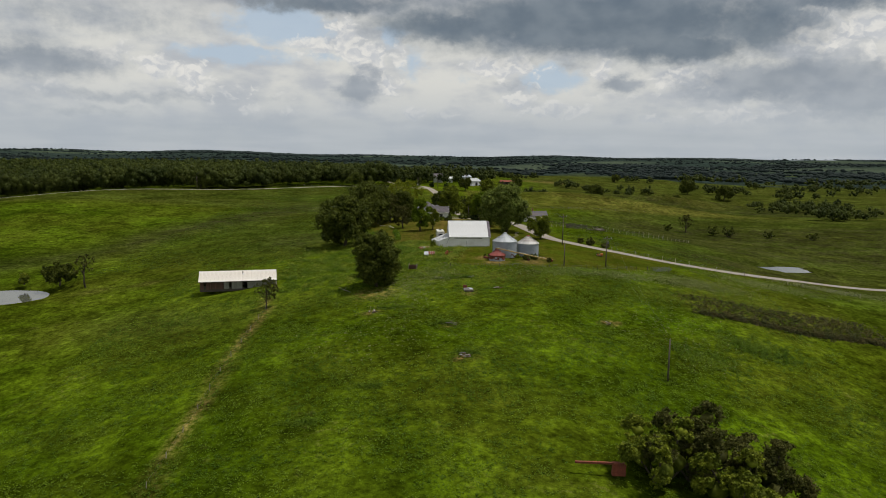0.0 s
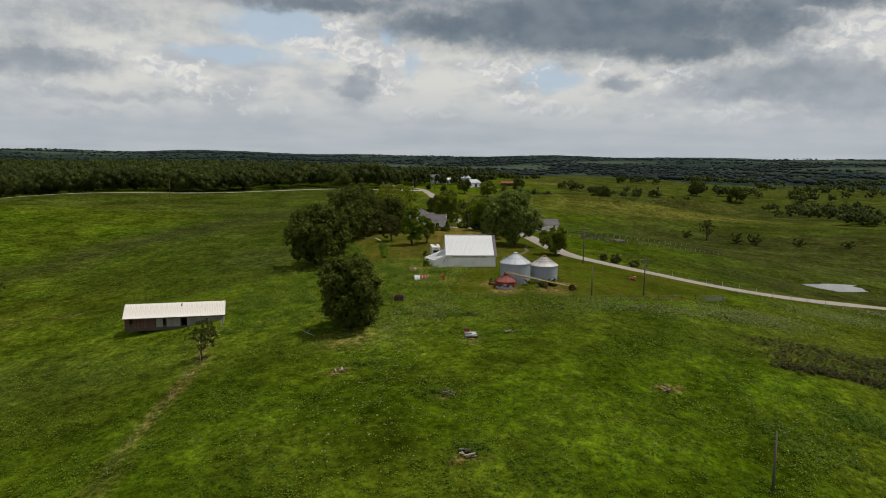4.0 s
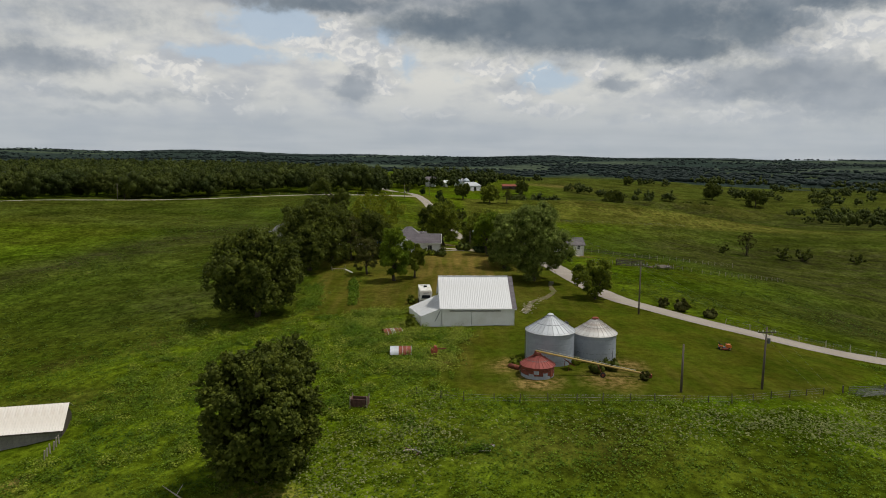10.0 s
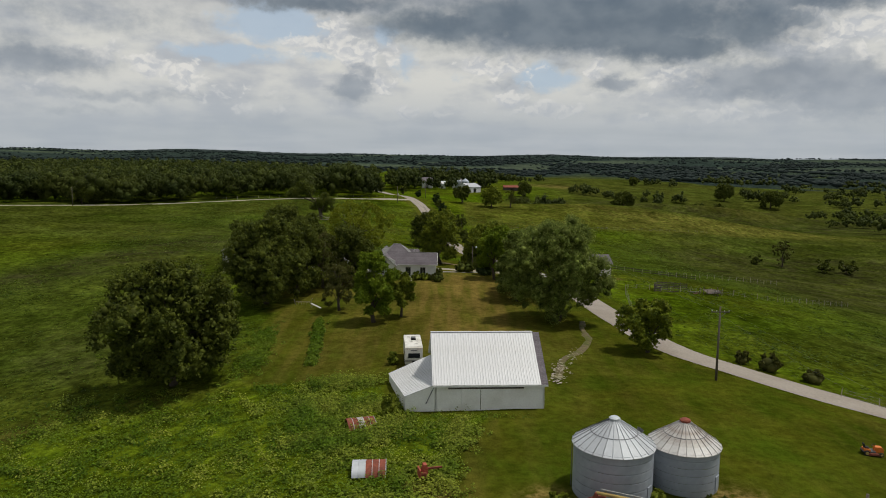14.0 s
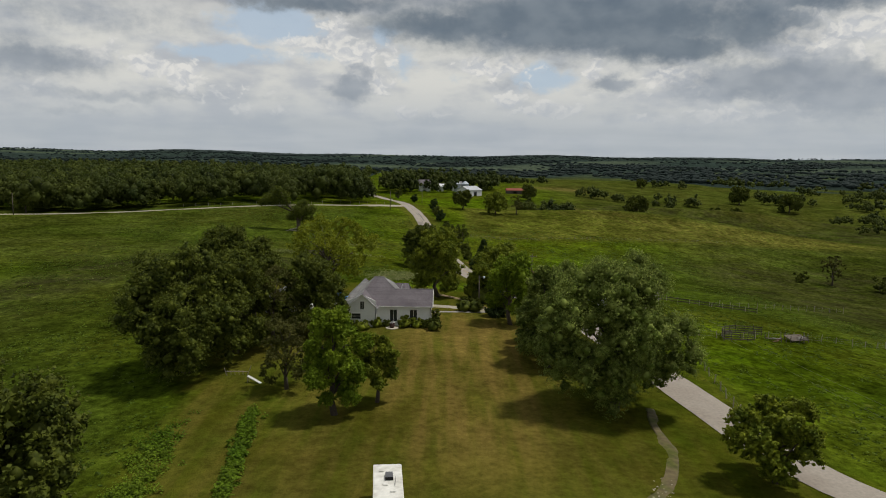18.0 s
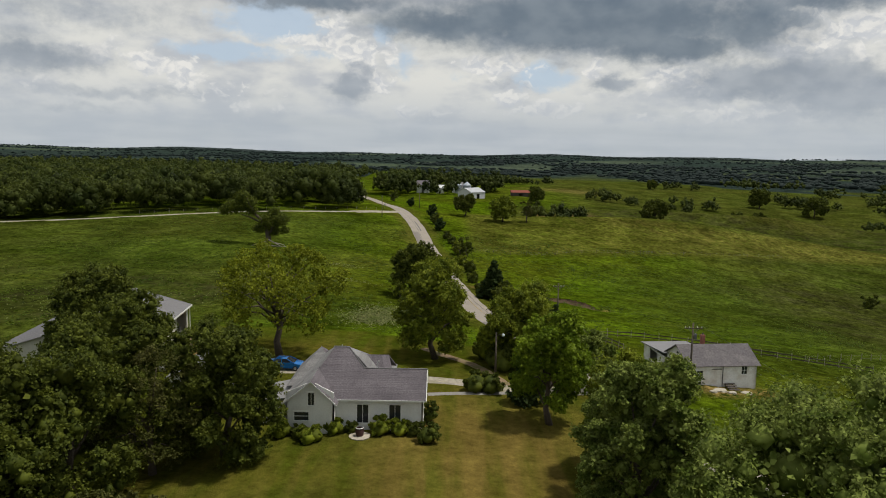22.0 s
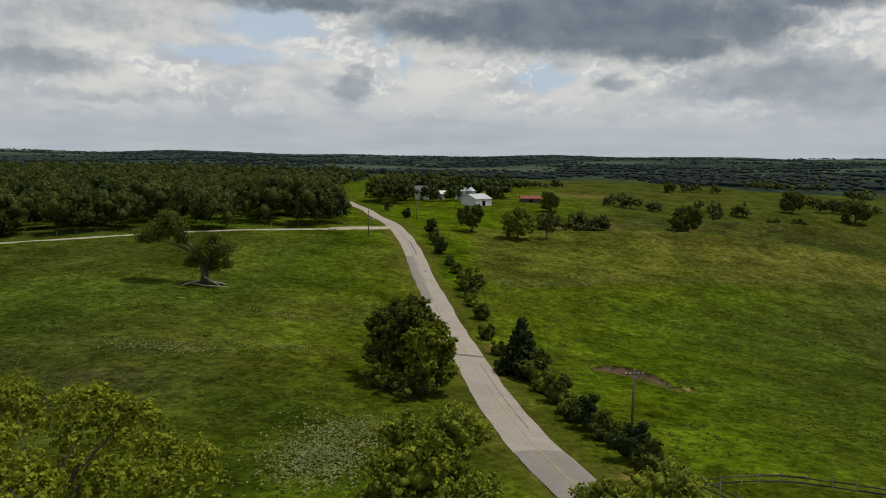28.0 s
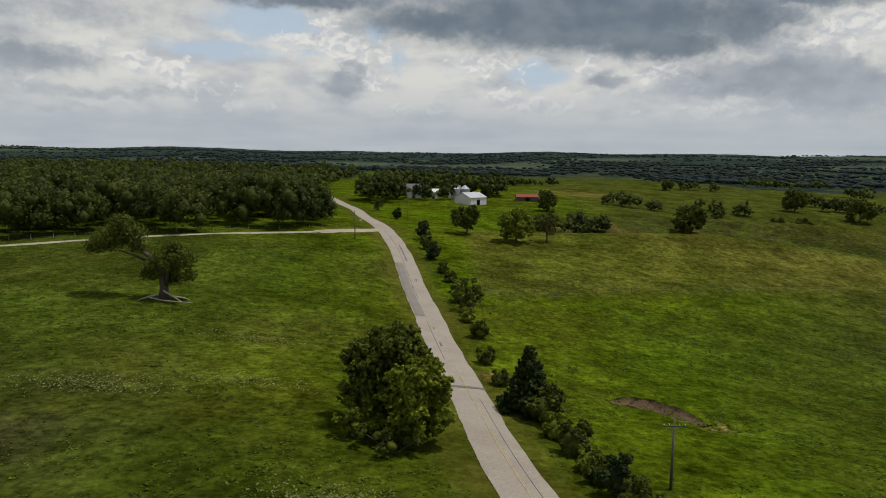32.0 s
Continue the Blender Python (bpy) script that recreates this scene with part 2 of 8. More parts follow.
def leaf_material(name, base, other, spread=0.35, patch=0.45):
    """Leaves: every clump has its own tone; light passes through a little."""
    m = bpy.data.materials.new(name)
    m.use_nodes = True
    nt = m.node_tree
    N, L = nt.nodes.new, nt.links.new
    b = nt.nodes["Principled BSDF"]
    out = nt.nodes["Material Output"]
    b.inputs["Roughness"].default_value, b.inputs["Specular IOR Level"].default_value = 0.65, 0.12
    geo, tex = N("ShaderNodeNewGeometry"), N("ShaderNodeTexCoord")
    noise = N("ShaderNodeTexNoise")
    noise.inputs["Scale"].default_value, noise.inputs["Detail"].default_value = patch, 3
    L(tex.outputs["Object"], noise.inputs["Vector"])
    mixer = N("ShaderNodeMix")
    mixer.data_type = "RGBA"
    fac = N("ShaderNodeMapRange")
    L(noise.outputs["Fac"], fac.inputs[0])
    fac.inputs[1].default_value, fac.inputs[2].default_value = 0.35, 0.65
    L(fac.outputs[0], mixer.inputs["Factor"])
    mixer.inputs[6].default_value, mixer.inputs[7].default_value = (*base, 1), (*other, 1)
    hsv = N("ShaderNodeHueSaturation")
    L(mixer.outputs[2], hsv.inputs["Color"])
    val = N("ShaderNodeMapRange")
    L(geo.outputs["Random Per Island"], val.inputs[0])
    val.inputs[3].default_value, val.inputs[4].default_value = 1 - spread, 1 + spread
    L(val.outputs[0], hsv.inputs["Value"])
    L(hsv.outputs[0], b.inputs["Base Color"])
    through_leaf = N("ShaderNodeBsdfTranslucent")
    L(hsv.outputs[0], through_leaf.inputs["Color"])
    blend = N("ShaderNodeMixShader")
    blend.inputs[0].default_value = 0.36
    L(b.outputs[0], blend.inputs[1])
    L(through_leaf.outputs[0], blend.inputs[2])
    L(blend.outputs[0], out.inputs["Surface"])
    return m


def ground_material():
    """Pasture, mown lawn, dry grass, bare soil and haze-tinted far land, told apart by weights on the sheet's points.
    """
    m = bpy.data.materials.new("pasture")
    m.use_nodes = True
    nt = m.node_tree
    N, L = nt.nodes.new, nt.links.new
    b = nt.nodes["Principled BSDF"]
    b.inputs["Roughness"].default_value, b.inputs["Specular IOR Level"].default_value = 1.0, 0.0
    tex = N("ShaderNodeTexCoord")

    def noise(scale, detail, rough=0.55, stretch=None):
        n = N("ShaderNodeTexNoise")
        n.inputs["Scale"].default_value, n.inputs["Detail"].default_value, n.inputs["Roughness"].default_value = scale, detail, rough
        if stretch:
            mp = N("ShaderNodeMapping")
            mp.inputs["Scale"].default_value = stretch
            L(tex.outputs["Object"], mp.inputs[0])
            L(mp.outputs[0], n.inputs["Vector"])
        else:
            L(tex.outputs["Object"], n.inputs["Vector"])
        return n.outputs["Fac"]

    def ranged(v, lo, hi, a=0.0, c=1.0):
        n = N("ShaderNodeMapRange")
        L(v, n.inputs[0])
        for k, w in enumerate((lo, hi, a, c)):
            n.inputs[k + 1].default_value = w
        return n.outputs[0]

    def times(a, c):
        n = N("ShaderNodeMath")
        n.operation = "MULTIPLY"
        for slot, w in zip(n.inputs, (a, c)):
            if isinstance(w, float):
                slot.default_value = w
            else:
                L(w, slot)
        return n.outputs[0]

    def mix(fac, a, c):
        n = N("ShaderNodeMix")
        n.data_type = "RGBA"
        L(fac, n.inputs["Factor"])
        for slot, w in ((n.inputs[6], a), (n.inputs[7], c)):
            if isinstance(w, tuple):
                slot.default_value = (*w, 1)
            else:
                L(w, slot)
        return n.outputs[2]

    def weight(name):
        n = N("ShaderNodeAttribute")
        n.attribute_name = name
        return n.outputs["Fac"]

    fine, mid, broad = noise(1.1, 6, 0.7), noise(0.13, 5, 0.65), noise(0.018, 4, 0.6)
    rank = mix(ranged(mid, 0.38, 0.62), GRASS_DEEP, GRASS_LUSH)
    rank = mix(ranged(broad, 0.40, 0.66, 0.0, 0.5), rank, GRASS_TAN)
    rank = mix(times(ranged(noise(0.5, 6, 0.75), 0.56, 0.70), ranged(noise(0.045, 3), 0.48, 0.62, 0.0, 0.75)), rank, GRASS_PALE)
    stripes = noise(0.55, 3, 0.5, (1.0, 0.10, 1.0))
    lawn = mix(ranged(mid, 0.35, 0.65), LAWN_GREEN, LAWN_OLIVE)
    lawn = mix(times(ranged(stripes, 0.42, 0.62), ranged(noise(0.05, 4), 0.40, 0.62, 0.0, 0.25)), lawn, LAWN_DRY)
    lawn = mix(times(weight("parched"), ranged(stripes, 0.34, 0.60, 0.35, 1.0)), lawn, LAWN_DRY)
    dry = mix(ranged(noise(0.35, 5, 0.65, (1.0, 0.5, 1.0)), 0.35, 0.65), DRY_OLIVE, DRY_TAN)
    # dull grass, also used to dim ground by colour
    rank = mix(times(weight("dull"), ranged(mid, 0.30, 0.60, 0.35, 1.0)), rank, GRASS_DULL_DIMMED)
    rank = mix(times(weight("bright"), ranged(noise(0.25, 5, 0.65), 0.36, 0.62, 0.1, 0.8)), rank, RANK_BRIGHT)
    # distance haze is mixed into the ground colour here
    rank = mix(weight("far"), rank, HAZED_FIELD)
    rank = mix(weight("wooded"), rank, HAZED_WOOD_FLOOR)
    col = mix(weight("mown"), rank, lawn)
    col = mix(times(weight("dry"), ranged(mid, 0.3, 0.55, 0.55, 1.0)), col, dry)
    col = mix(times(weight("bare"), ranged(fine, 0.35, 0.55)), col, mix(ranged(fine, 0.4, 0.6), SOIL, STRAW))
    hsv = N("ShaderNodeHueSaturation")
    L(col, hsv.inputs["Color"])
    clump = noise(0.42, 5, 0.72)
    patch = noise(0.09, 4, 0.6)
    tone = times(ranged(fine, 0.3, 0.7, 0.42, 1.58), ranged(clump, 0.34, 0.66, 0.52, 1.48))
    tone = times(tone, ranged(patch, 0.36, 0.64, 0.72, 1.28))
    tone = times(tone, ranged(noise(0.024, 4, 0.6), 0.38, 0.62, 0.76, 1.22))
    smooth_tone = times(ranged(fine, 0.3, 0.7, 0.68, 1.32), ranged(clump, 0.34, 0.66, 0.84, 1.16))
    smooth_tone = times(smooth_tone, ranged(noise(0.075, 5, 0.65), 0.36, 0.64, 0.78, 1.22))
    blend = N("ShaderNodeMix")
    L(weight("mown"), blend.inputs[0])
    L(tone, blend.inputs[2])
    L(smooth_tone, blend.inputs[3])
    L(blend.outputs[0], hsv.inputs["Value"])
    L(hsv.outputs[0], b.inputs["Base Color"])
    bump = N("ShaderNodeBump")
    bump.inputs["Strength"].default_value, bump.inputs["Distance"].default_value = 0.8, 0.5
    L(fine, bump.inputs["Height"])
    L(bump.outputs[0], b.inputs["Normal"])
    return m


GRASS_DEEP, GRASS_LUSH, GRASS_TAN, GRASS_PALE = (0.032, 0.055, 0.002), (0.064, 0.106, 0.003), (0.072, 0.068, 0.008), (0.125, 0.128, 0.028)
GRASS_DULL_DIMMED, HAZED_FIELD = (0.037, 0.039, 0.012), (0.058, 0.076, 0.056)
LAWN_GREEN, LAWN_OLIVE, LAWN_DRY = (0.040, 0.060, 0.004), (0.061, 0.066, 0.006), (0.140, 0.103, 0.025)
# ground between far crowns, in their dark hazed leaf colour
HAZED_WOOD_FLOOR = (0.025, 0.037, 0.031)
RANK_BRIGHT = (0.098, 0.134, 0.007)
DRY_OLIVE, DRY_TAN, SOIL, STRAW = (0.060, 0.066, 0.010), (0.092, 0.085, 0.018), (0.15, 0.075, 0.035), (0.25, 0.165, 0.065)
M = dict(
    ground=ground_material(),
    leaf=leaf_material("leaves", (0.098, 0.131, 0.013), (0.232, 0.264, 0.022), 0.36, 0.8),
    leaf_dark=leaf_material("dark_leaves", (0.053, 0.071, 0.011), (0.122, 0.142, 0.018), 0.32, 0.8),
    leaf_silver=leaf_material("silver_leaves", (0.078, 0.114, 0.014), (0.235, 0.280, 0.062), 0.45, 0.9),
    leaf_yellow=leaf_material("yellow_leaves", (0.138, 0.165, 0.011), (0.240, 0.262, 0.017)),
    leaf_lime=leaf_material("lime_leaves", (0.108, 0.168, 0.011), (0.205, 0.275, 0.017)),
    leaf_pine=leaf_material("needles", (0.026, 0.046, 0.013), (0.050, 0.074, 0.017)),
    leaf_dull=leaf_material("dull_leaves", (0.066, 0.076, 0.014), (0.115, 0.112, 0.028)),
    woods=leaf_material("woods_leaves", (0.036, 0.052, 0.011), (0.082, 0.100, 0.018), 0.32, 0.05),
    # far leaves with the blue of distance haze mixed into their colour
    woods_hazed=leaf_material("far_woods_leaves", (0.027, 0.041, 0.038), (0.037, 0.053, 0.048), 0.08, 0.012),
    weed=leaf_material("weed_leaves", (0.060, 0.115, 0.004), (0.128, 0.190, 0.011), 0.4, 0.12),
    weed_dull=leaf_material("meadow_leaves", (0.046, 0.080, 0.004), (0.088, 0.126, 0.009), 0.4, 0.12),
    weed_bright=leaf_material("rank_weeds", (0.095, 0.165, 0.009), (0.235, 0.270, 0.032), 0.45, 0.22),
    flower=leaf_material("white_flower_heads", (0.22, 0.23, 0.095), (0.14, 0.17, 0.045), 0.3),
    reed=leaf_material("reeds", (0.085, 0.070, 0.022), (0.050, 0.060, 0.014), 0.45),
    bark=hue("bark", (0.085, 0.068, 0.052), 0.95, spread=0.3, grain=9, bump=0.8, bump_scale=14),
    dead_wood=hue("bleached_wood", (0.33, 0.29, 0.24), 0.9, spread=0.25, grain=12, bump=0.5),
    white_paint=hue("white_boards", (0.80, 0.80, 0.765), 0.7, spread=0.05, grain=6, coarse=0.5, second=(0.62, 0.60, 0.54), stain=0.5, bump=0.1),
    old_paint=hue("flaking_white_paint", (0.80, 0.79, 0.76), 0.8, spread=0.08, grain=4, coarse=0.9, second=(0.58, 0.53, 0.46), stain=0.7, bump=0.2),
    white_metal=hue("white_roof_metal", (0.62, 0.625, 0.63), 0.42, spread=0.04, grain=2, coarse=0.3, second=(0.54, 0.535, 0.52), stain=0.6, spec=0.3),
    cream_metal=hue("weathered_roof_metal", (0.70, 0.66, 0.60), 0.5, spread=0.06, grain=2, coarse=0.5, second=(0.52, 0.46, 0.39), stain=0.8),
    grey_metal=hue("grey_roof_metal", (0.42, 0.43, 0.45), 0.45, spread=0.04, grain=2, coarse=0.2, spec=0.5),
    beige_metal=hue("beige_wall_metal", (0.55, 0.53, 0.45), 0.55, spread=0.04, grain=3),
    brown_metal=hue("brown_wall_metal", (0.075, 0.06, 0.05), 0.55, spread=0.06, grain=3),
    galvanised=hue("galvanised_steel", (0.34, 0.375, 0.42), 0.6, 0.25, spread=0.07, grain=2, coarse=0.6, second=(0.30, 0.33, 0.37), stain=0.7),
    galv_roof=hue("galvanised_roof", (0.44, 0.46, 0.48), 0.6, 0.2, spread=0.06, grain=2, coarse=0.7, second=(0.42, 0.44, 0.46), stain=0.7, per_object=0.10),
    galv_stained=hue("stained_roof_steel", (0.50, 0.49, 0.47), 0.65, 0.15, spread=0.08, grain=3, coarse=1.1, second=(0.25, 0.20, 0.16), stain=0.8, per_object=0.08),
    rust=hue("rust", (0.22, 0.060, 0.035), 0.85, spread=0.25, grain=5, coarse=1.2, second=(0.13, 0.045, 0.03), stain=0.8, bump=0.2),
    rust_red=hue("red_oxide_roof", (0.27, 0.070, 0.058), 0.75, spread=0.14, grain=4, coarse=0.8, second=(0.19, 0.055, 0.045), per_object=0.14),
    # two tones of one shingle, for the shaded and lit slopes of the farmhouse
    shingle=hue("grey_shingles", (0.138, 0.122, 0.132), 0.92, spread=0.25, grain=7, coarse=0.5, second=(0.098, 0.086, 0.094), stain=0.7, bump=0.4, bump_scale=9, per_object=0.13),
    shingle_pale_lit=hue("pale_shingles", (0.22, 0.215, 0.21), 0.92, spread=0.2, grain=7, coarse=0.5, second=(0.15, 0.145, 0.145), stain=0.7, bump=0.4, bump_scale=9, per_object=0.13),
    old_roof=hue("grey_roofing", (0.125, 0.114, 0.118), 0.95, spread=0.22, grain=4, coarse=0.6, second=(0.165, 0.150, 0.150), stain=0.8, bump=0.3, spec=0.1),
    board=hue("weathered_boards", (0.092, 0.076, 0.062), 0.92, spread=0.3, grain=6, stretch=(1, 1, 0.2), bump=0.3, per_object=0.3),
    red_board=hue("faded_red_boards", (0.115, 0.060, 0.048), 0.92, spread=0.3, grain=6, stretch=(1, 1, 0.2), bump=0.3, per_object=0.25),
    grey_board=hue("grey_boards", (0.24, 0.23, 0.21), 0.9, spread=0.15, grain=6, coarse=0.6, second=(0.22, 0.20, 0.17), stain=0.8, per_object=0.1),
    pole_wood=hue("pole_wood", (0.115, 0.095, 0.075), 0.9, spread=0.25, grain=8, stretch=(1, 1, 0.15)),
    dark=hue("dark_interior", (0.018, 0.017, 0.016), 0.9),
    steel=hue("dull_steel", (0.16, 0.16, 0.165), 0.5, 0.6, spread=0.15),
    insulator=hue("porcelain", (0.55, 0.55, 0.52), 0.3),
    yellow_paint=hue("yellow_machine_paint", (0.46, 0.33, 0.10), 0.6, spread=0.12, coarse=1.0, second=(0.28, 0.19, 0.08), stain=0.7),
    orange_paint=hue("orange_machine_paint", (0.62, 0.17, 0.03), 0.45, spread=0.1),
    red_paint=hue("faded_red_paint", (0.36, 0.075, 0.045), 0.6, spread=0.15, second=(0.2, 0.07, 0.05), coarse=1.5),
    rubber=hue("rubber", (0.02, 0.02, 0.02), 0.85),
    camper=hue("cream_camper_skin", (0.68, 0.66, 0.59), 0.4, spread=0.05, coarse=0.6, second=(0.5, 0.47, 0.4), stain=0.6),
    camper_roof=hue("dirty_white_roof", (0.66, 0.65, 0.60), 0.6, spread=0.08, coarse=0.9, second=(0.42, 0.40, 0.35), stain=0.8),
    car_blue=hue("blue_car_paint", (0.015, 0.19, 0.58), 0.22, 0.15, spread=0.02, spec=0.6),
    chrome=hue("alloy_wheel", (0.5, 0.5, 0.52), 0.35, 0.8),
    lamp_red=hue("red_lamp", (0.35, 0.02, 0.02), 0.3),
    lamp_white=hue("clear_lamp", (0.7, 0.7, 0.68), 0.2),
    asphalt=hue("old_chip_seal", (0.285, 0.252, 0.212), 0.92, spread=0.13, grain=3.0, coarse=0.25, second=(0.245, 0.21, 0.175), stain=0.8, bump=0.15),
    asphalt_new=hue("newer_chip_seal", (0.195, 0.174, 0.152), 0.92, spread=0.1, grain=3.0, coarse=0.3),
    tar=hue("tar_patch", (0.13, 0.122, 0.115), 0.9, spread=0.2, grain=2.0),
    line=hue("worn_yellow_line", (0.42, 0.31, 0.10), 0.85, spread=0.25, grain=1.0, coarse=0.4, second=(0.30, 0.275, 0.22), stain=1.0),
    gravel=hue("pale_gravel", (0.33, 0.295, 0.235), 0.95, spread=0.25, grain=2.5, coarse=0.5, second=(0.22, 0.20, 0.10), stain=0.8, bump=0.3),
    dirt=hue("brown_dirt", (0.21, 0.145, 0.085), 0.95, spread=0.25, grain=2.5, coarse=0.5, second=(0.13, 0.125, 0.035), stain=0.9, bump=0.3),
    rut=hue("grassy_rut", (0.115, 0.092, 0.045), 0.95, spread=0.3, grain=1.5, coarse=0.5, second=(0.07, 0.078, 0.012), stain=1.0),
    shed_roof=hue("dull_grey_roof_metal", (0.205, 0.20, 0.205), 0.7, spread=0.06, grain=2, coarse=0.3, second=(0.175, 0.17, 0.172), stain=0.6, spec=0.2),
    concrete=hue("concrete", (0.24, 0.225, 0.20), 0.9, spread=0.12, coarse=0.8),
    # brown soil, darkened in colour for the shadow on the bank's face
    dark_soil=hue("dark_soil", (0.085, 0.055, 0.030), 0.95, spread=0.35, grain=3, coarse=0.8, second=(0.14, 0.09, 0.05), stain=0.7, bump=0.5),
    stone=hue("pale_stone", (0.42, 0.38, 0.30), 0.9, spread=0.2, grain=4, bump=0.4),
    brick=hue("brick", (0.25, 0.10, 0.07), 0.9, spread=0.2, per_object=0.2),
    plastic_green=hue("green_plastic", (0.03, 0.22, 0.05), 0.5),
    red_cloth=hue("dark_red_barrel", (0.07, 0.035, 0.03), 0.7),
    lamp_head=hue("lamp_glass", (0.62, 0.66, 0.66), 0.3),
)


def glass_material():
    m = hue("window_glass", (0.028, 0.032, 0.036), 0.08, spread=0.05, spec=0.6)
    return m


def water_material():
    m = hue("pond_water", (0.10, 0.105, 0.085), 0.06, spread=0.05, grain=0.3, bump=0.04, bump_scale=3.0, spec=0.6)
    return m


M["glass"], M["water"] = glass_material(), water_material()

# ==== the lie of the land ====
# swells of the ground: for each x, the lift of the swell at y = 20, 89, 158 ... 572 m
SWELLS = [
    (-190, -1.7, 0.3, 0.5, -3.2, 3.1, 7.8, 6.1, 2.8, -0.9),
    (-121, -10, -6.9, 1.5, -2.6, 1.1, -2.2, -1.5, 3.9, -0.4),
    (-52, -5, -1, -2.3, 3.2, 3.7, 4.2, 7.9, 4.8, 6.4),
    (17, 4.7, 8.4, 6, 1.4, 4, -2.9, -4, -0.3, 0),
    (86, -6.7, -15.7, 6.7, -1.4, 5.1, 2.8, -2.6, 9.3, 0.5),
    (155, -3.1, -6.2, 1, -7.5, -4.9, -2.5, -7.1, -1.7, 0.2),
    (224, -0, 1, 3, 1.1, -2.1, 0.1, 1.8, -1.1, -0.6),
]
SWELL_R = 62.0
# broad hills and hollows: x, y, half widths, height
HILLS = [
    (-420, 780, 300, 220, 11), (-210, 640, 150, 110, 7), (60, 800, 200, 150, 9), (260, 1120, 240, 150, 10), (300, 700, 170, 160, -13),
    (110, 600, 90, 50, -7), (-500, 380, 260, 220, 6), (-700, 1300, 500, 400, 14), (620, 880, 260, 200, -6), (900, 1700, 500, 300, -4),
    (0, 1600, 600, 250, -4), (320, 330, 110, 150, -10), (0, -60, 260, 90, -10),
    (115, 542, 75, 20, 7), (160, 612, 90, 36, -8), (215, 694, 70, 18, 7), (240, 765, 90, 30, -7), (150, 930, 120, 40, 4),
]


def ramp(lo, hi, v):
    u = np.clip((v - lo) / (hi - lo), 0, 1)
    return u * u * (3 - 2 * u)


def heights(x, y):
    """Ground height at arrays of places."""
    x, y = np.asarray(x, float), np.asarray(y, float)
    z = np.full(np.broadcast(x, y).shape, -8.0)
    for cx, *lifts in SWELLS:
        gx = np.exp(-((x - cx) ** 2) / (2 * SWELL_R ** 2))
        for k, lift in enumerate(lifts):
            z = z + lift * gx * np.exp(-((y - 20 - 69 * k) ** 2) / (2 * SWELL_R ** 2))
    for cx, cy, rx, ry, h in HILLS:
        z = z + h * np.exp(-((x - cx) / rx) ** 2 - ((y - cy) / ry) ** 2)
    d = np.hypot(x, y - 150)
    z = z + ramp(1300, 4300, d) * (24 + 14 * ramp(-200, -2500, x))
    z = z + ramp(500, 1200, d) * (5 * np.sin(x / 170 + y / 430) + 4 * np.sin(y / 210 - x / 390 + 1))
    return z


def gz(x, y):
    return float(heights(np.array([x]), np.array([y]))[0])

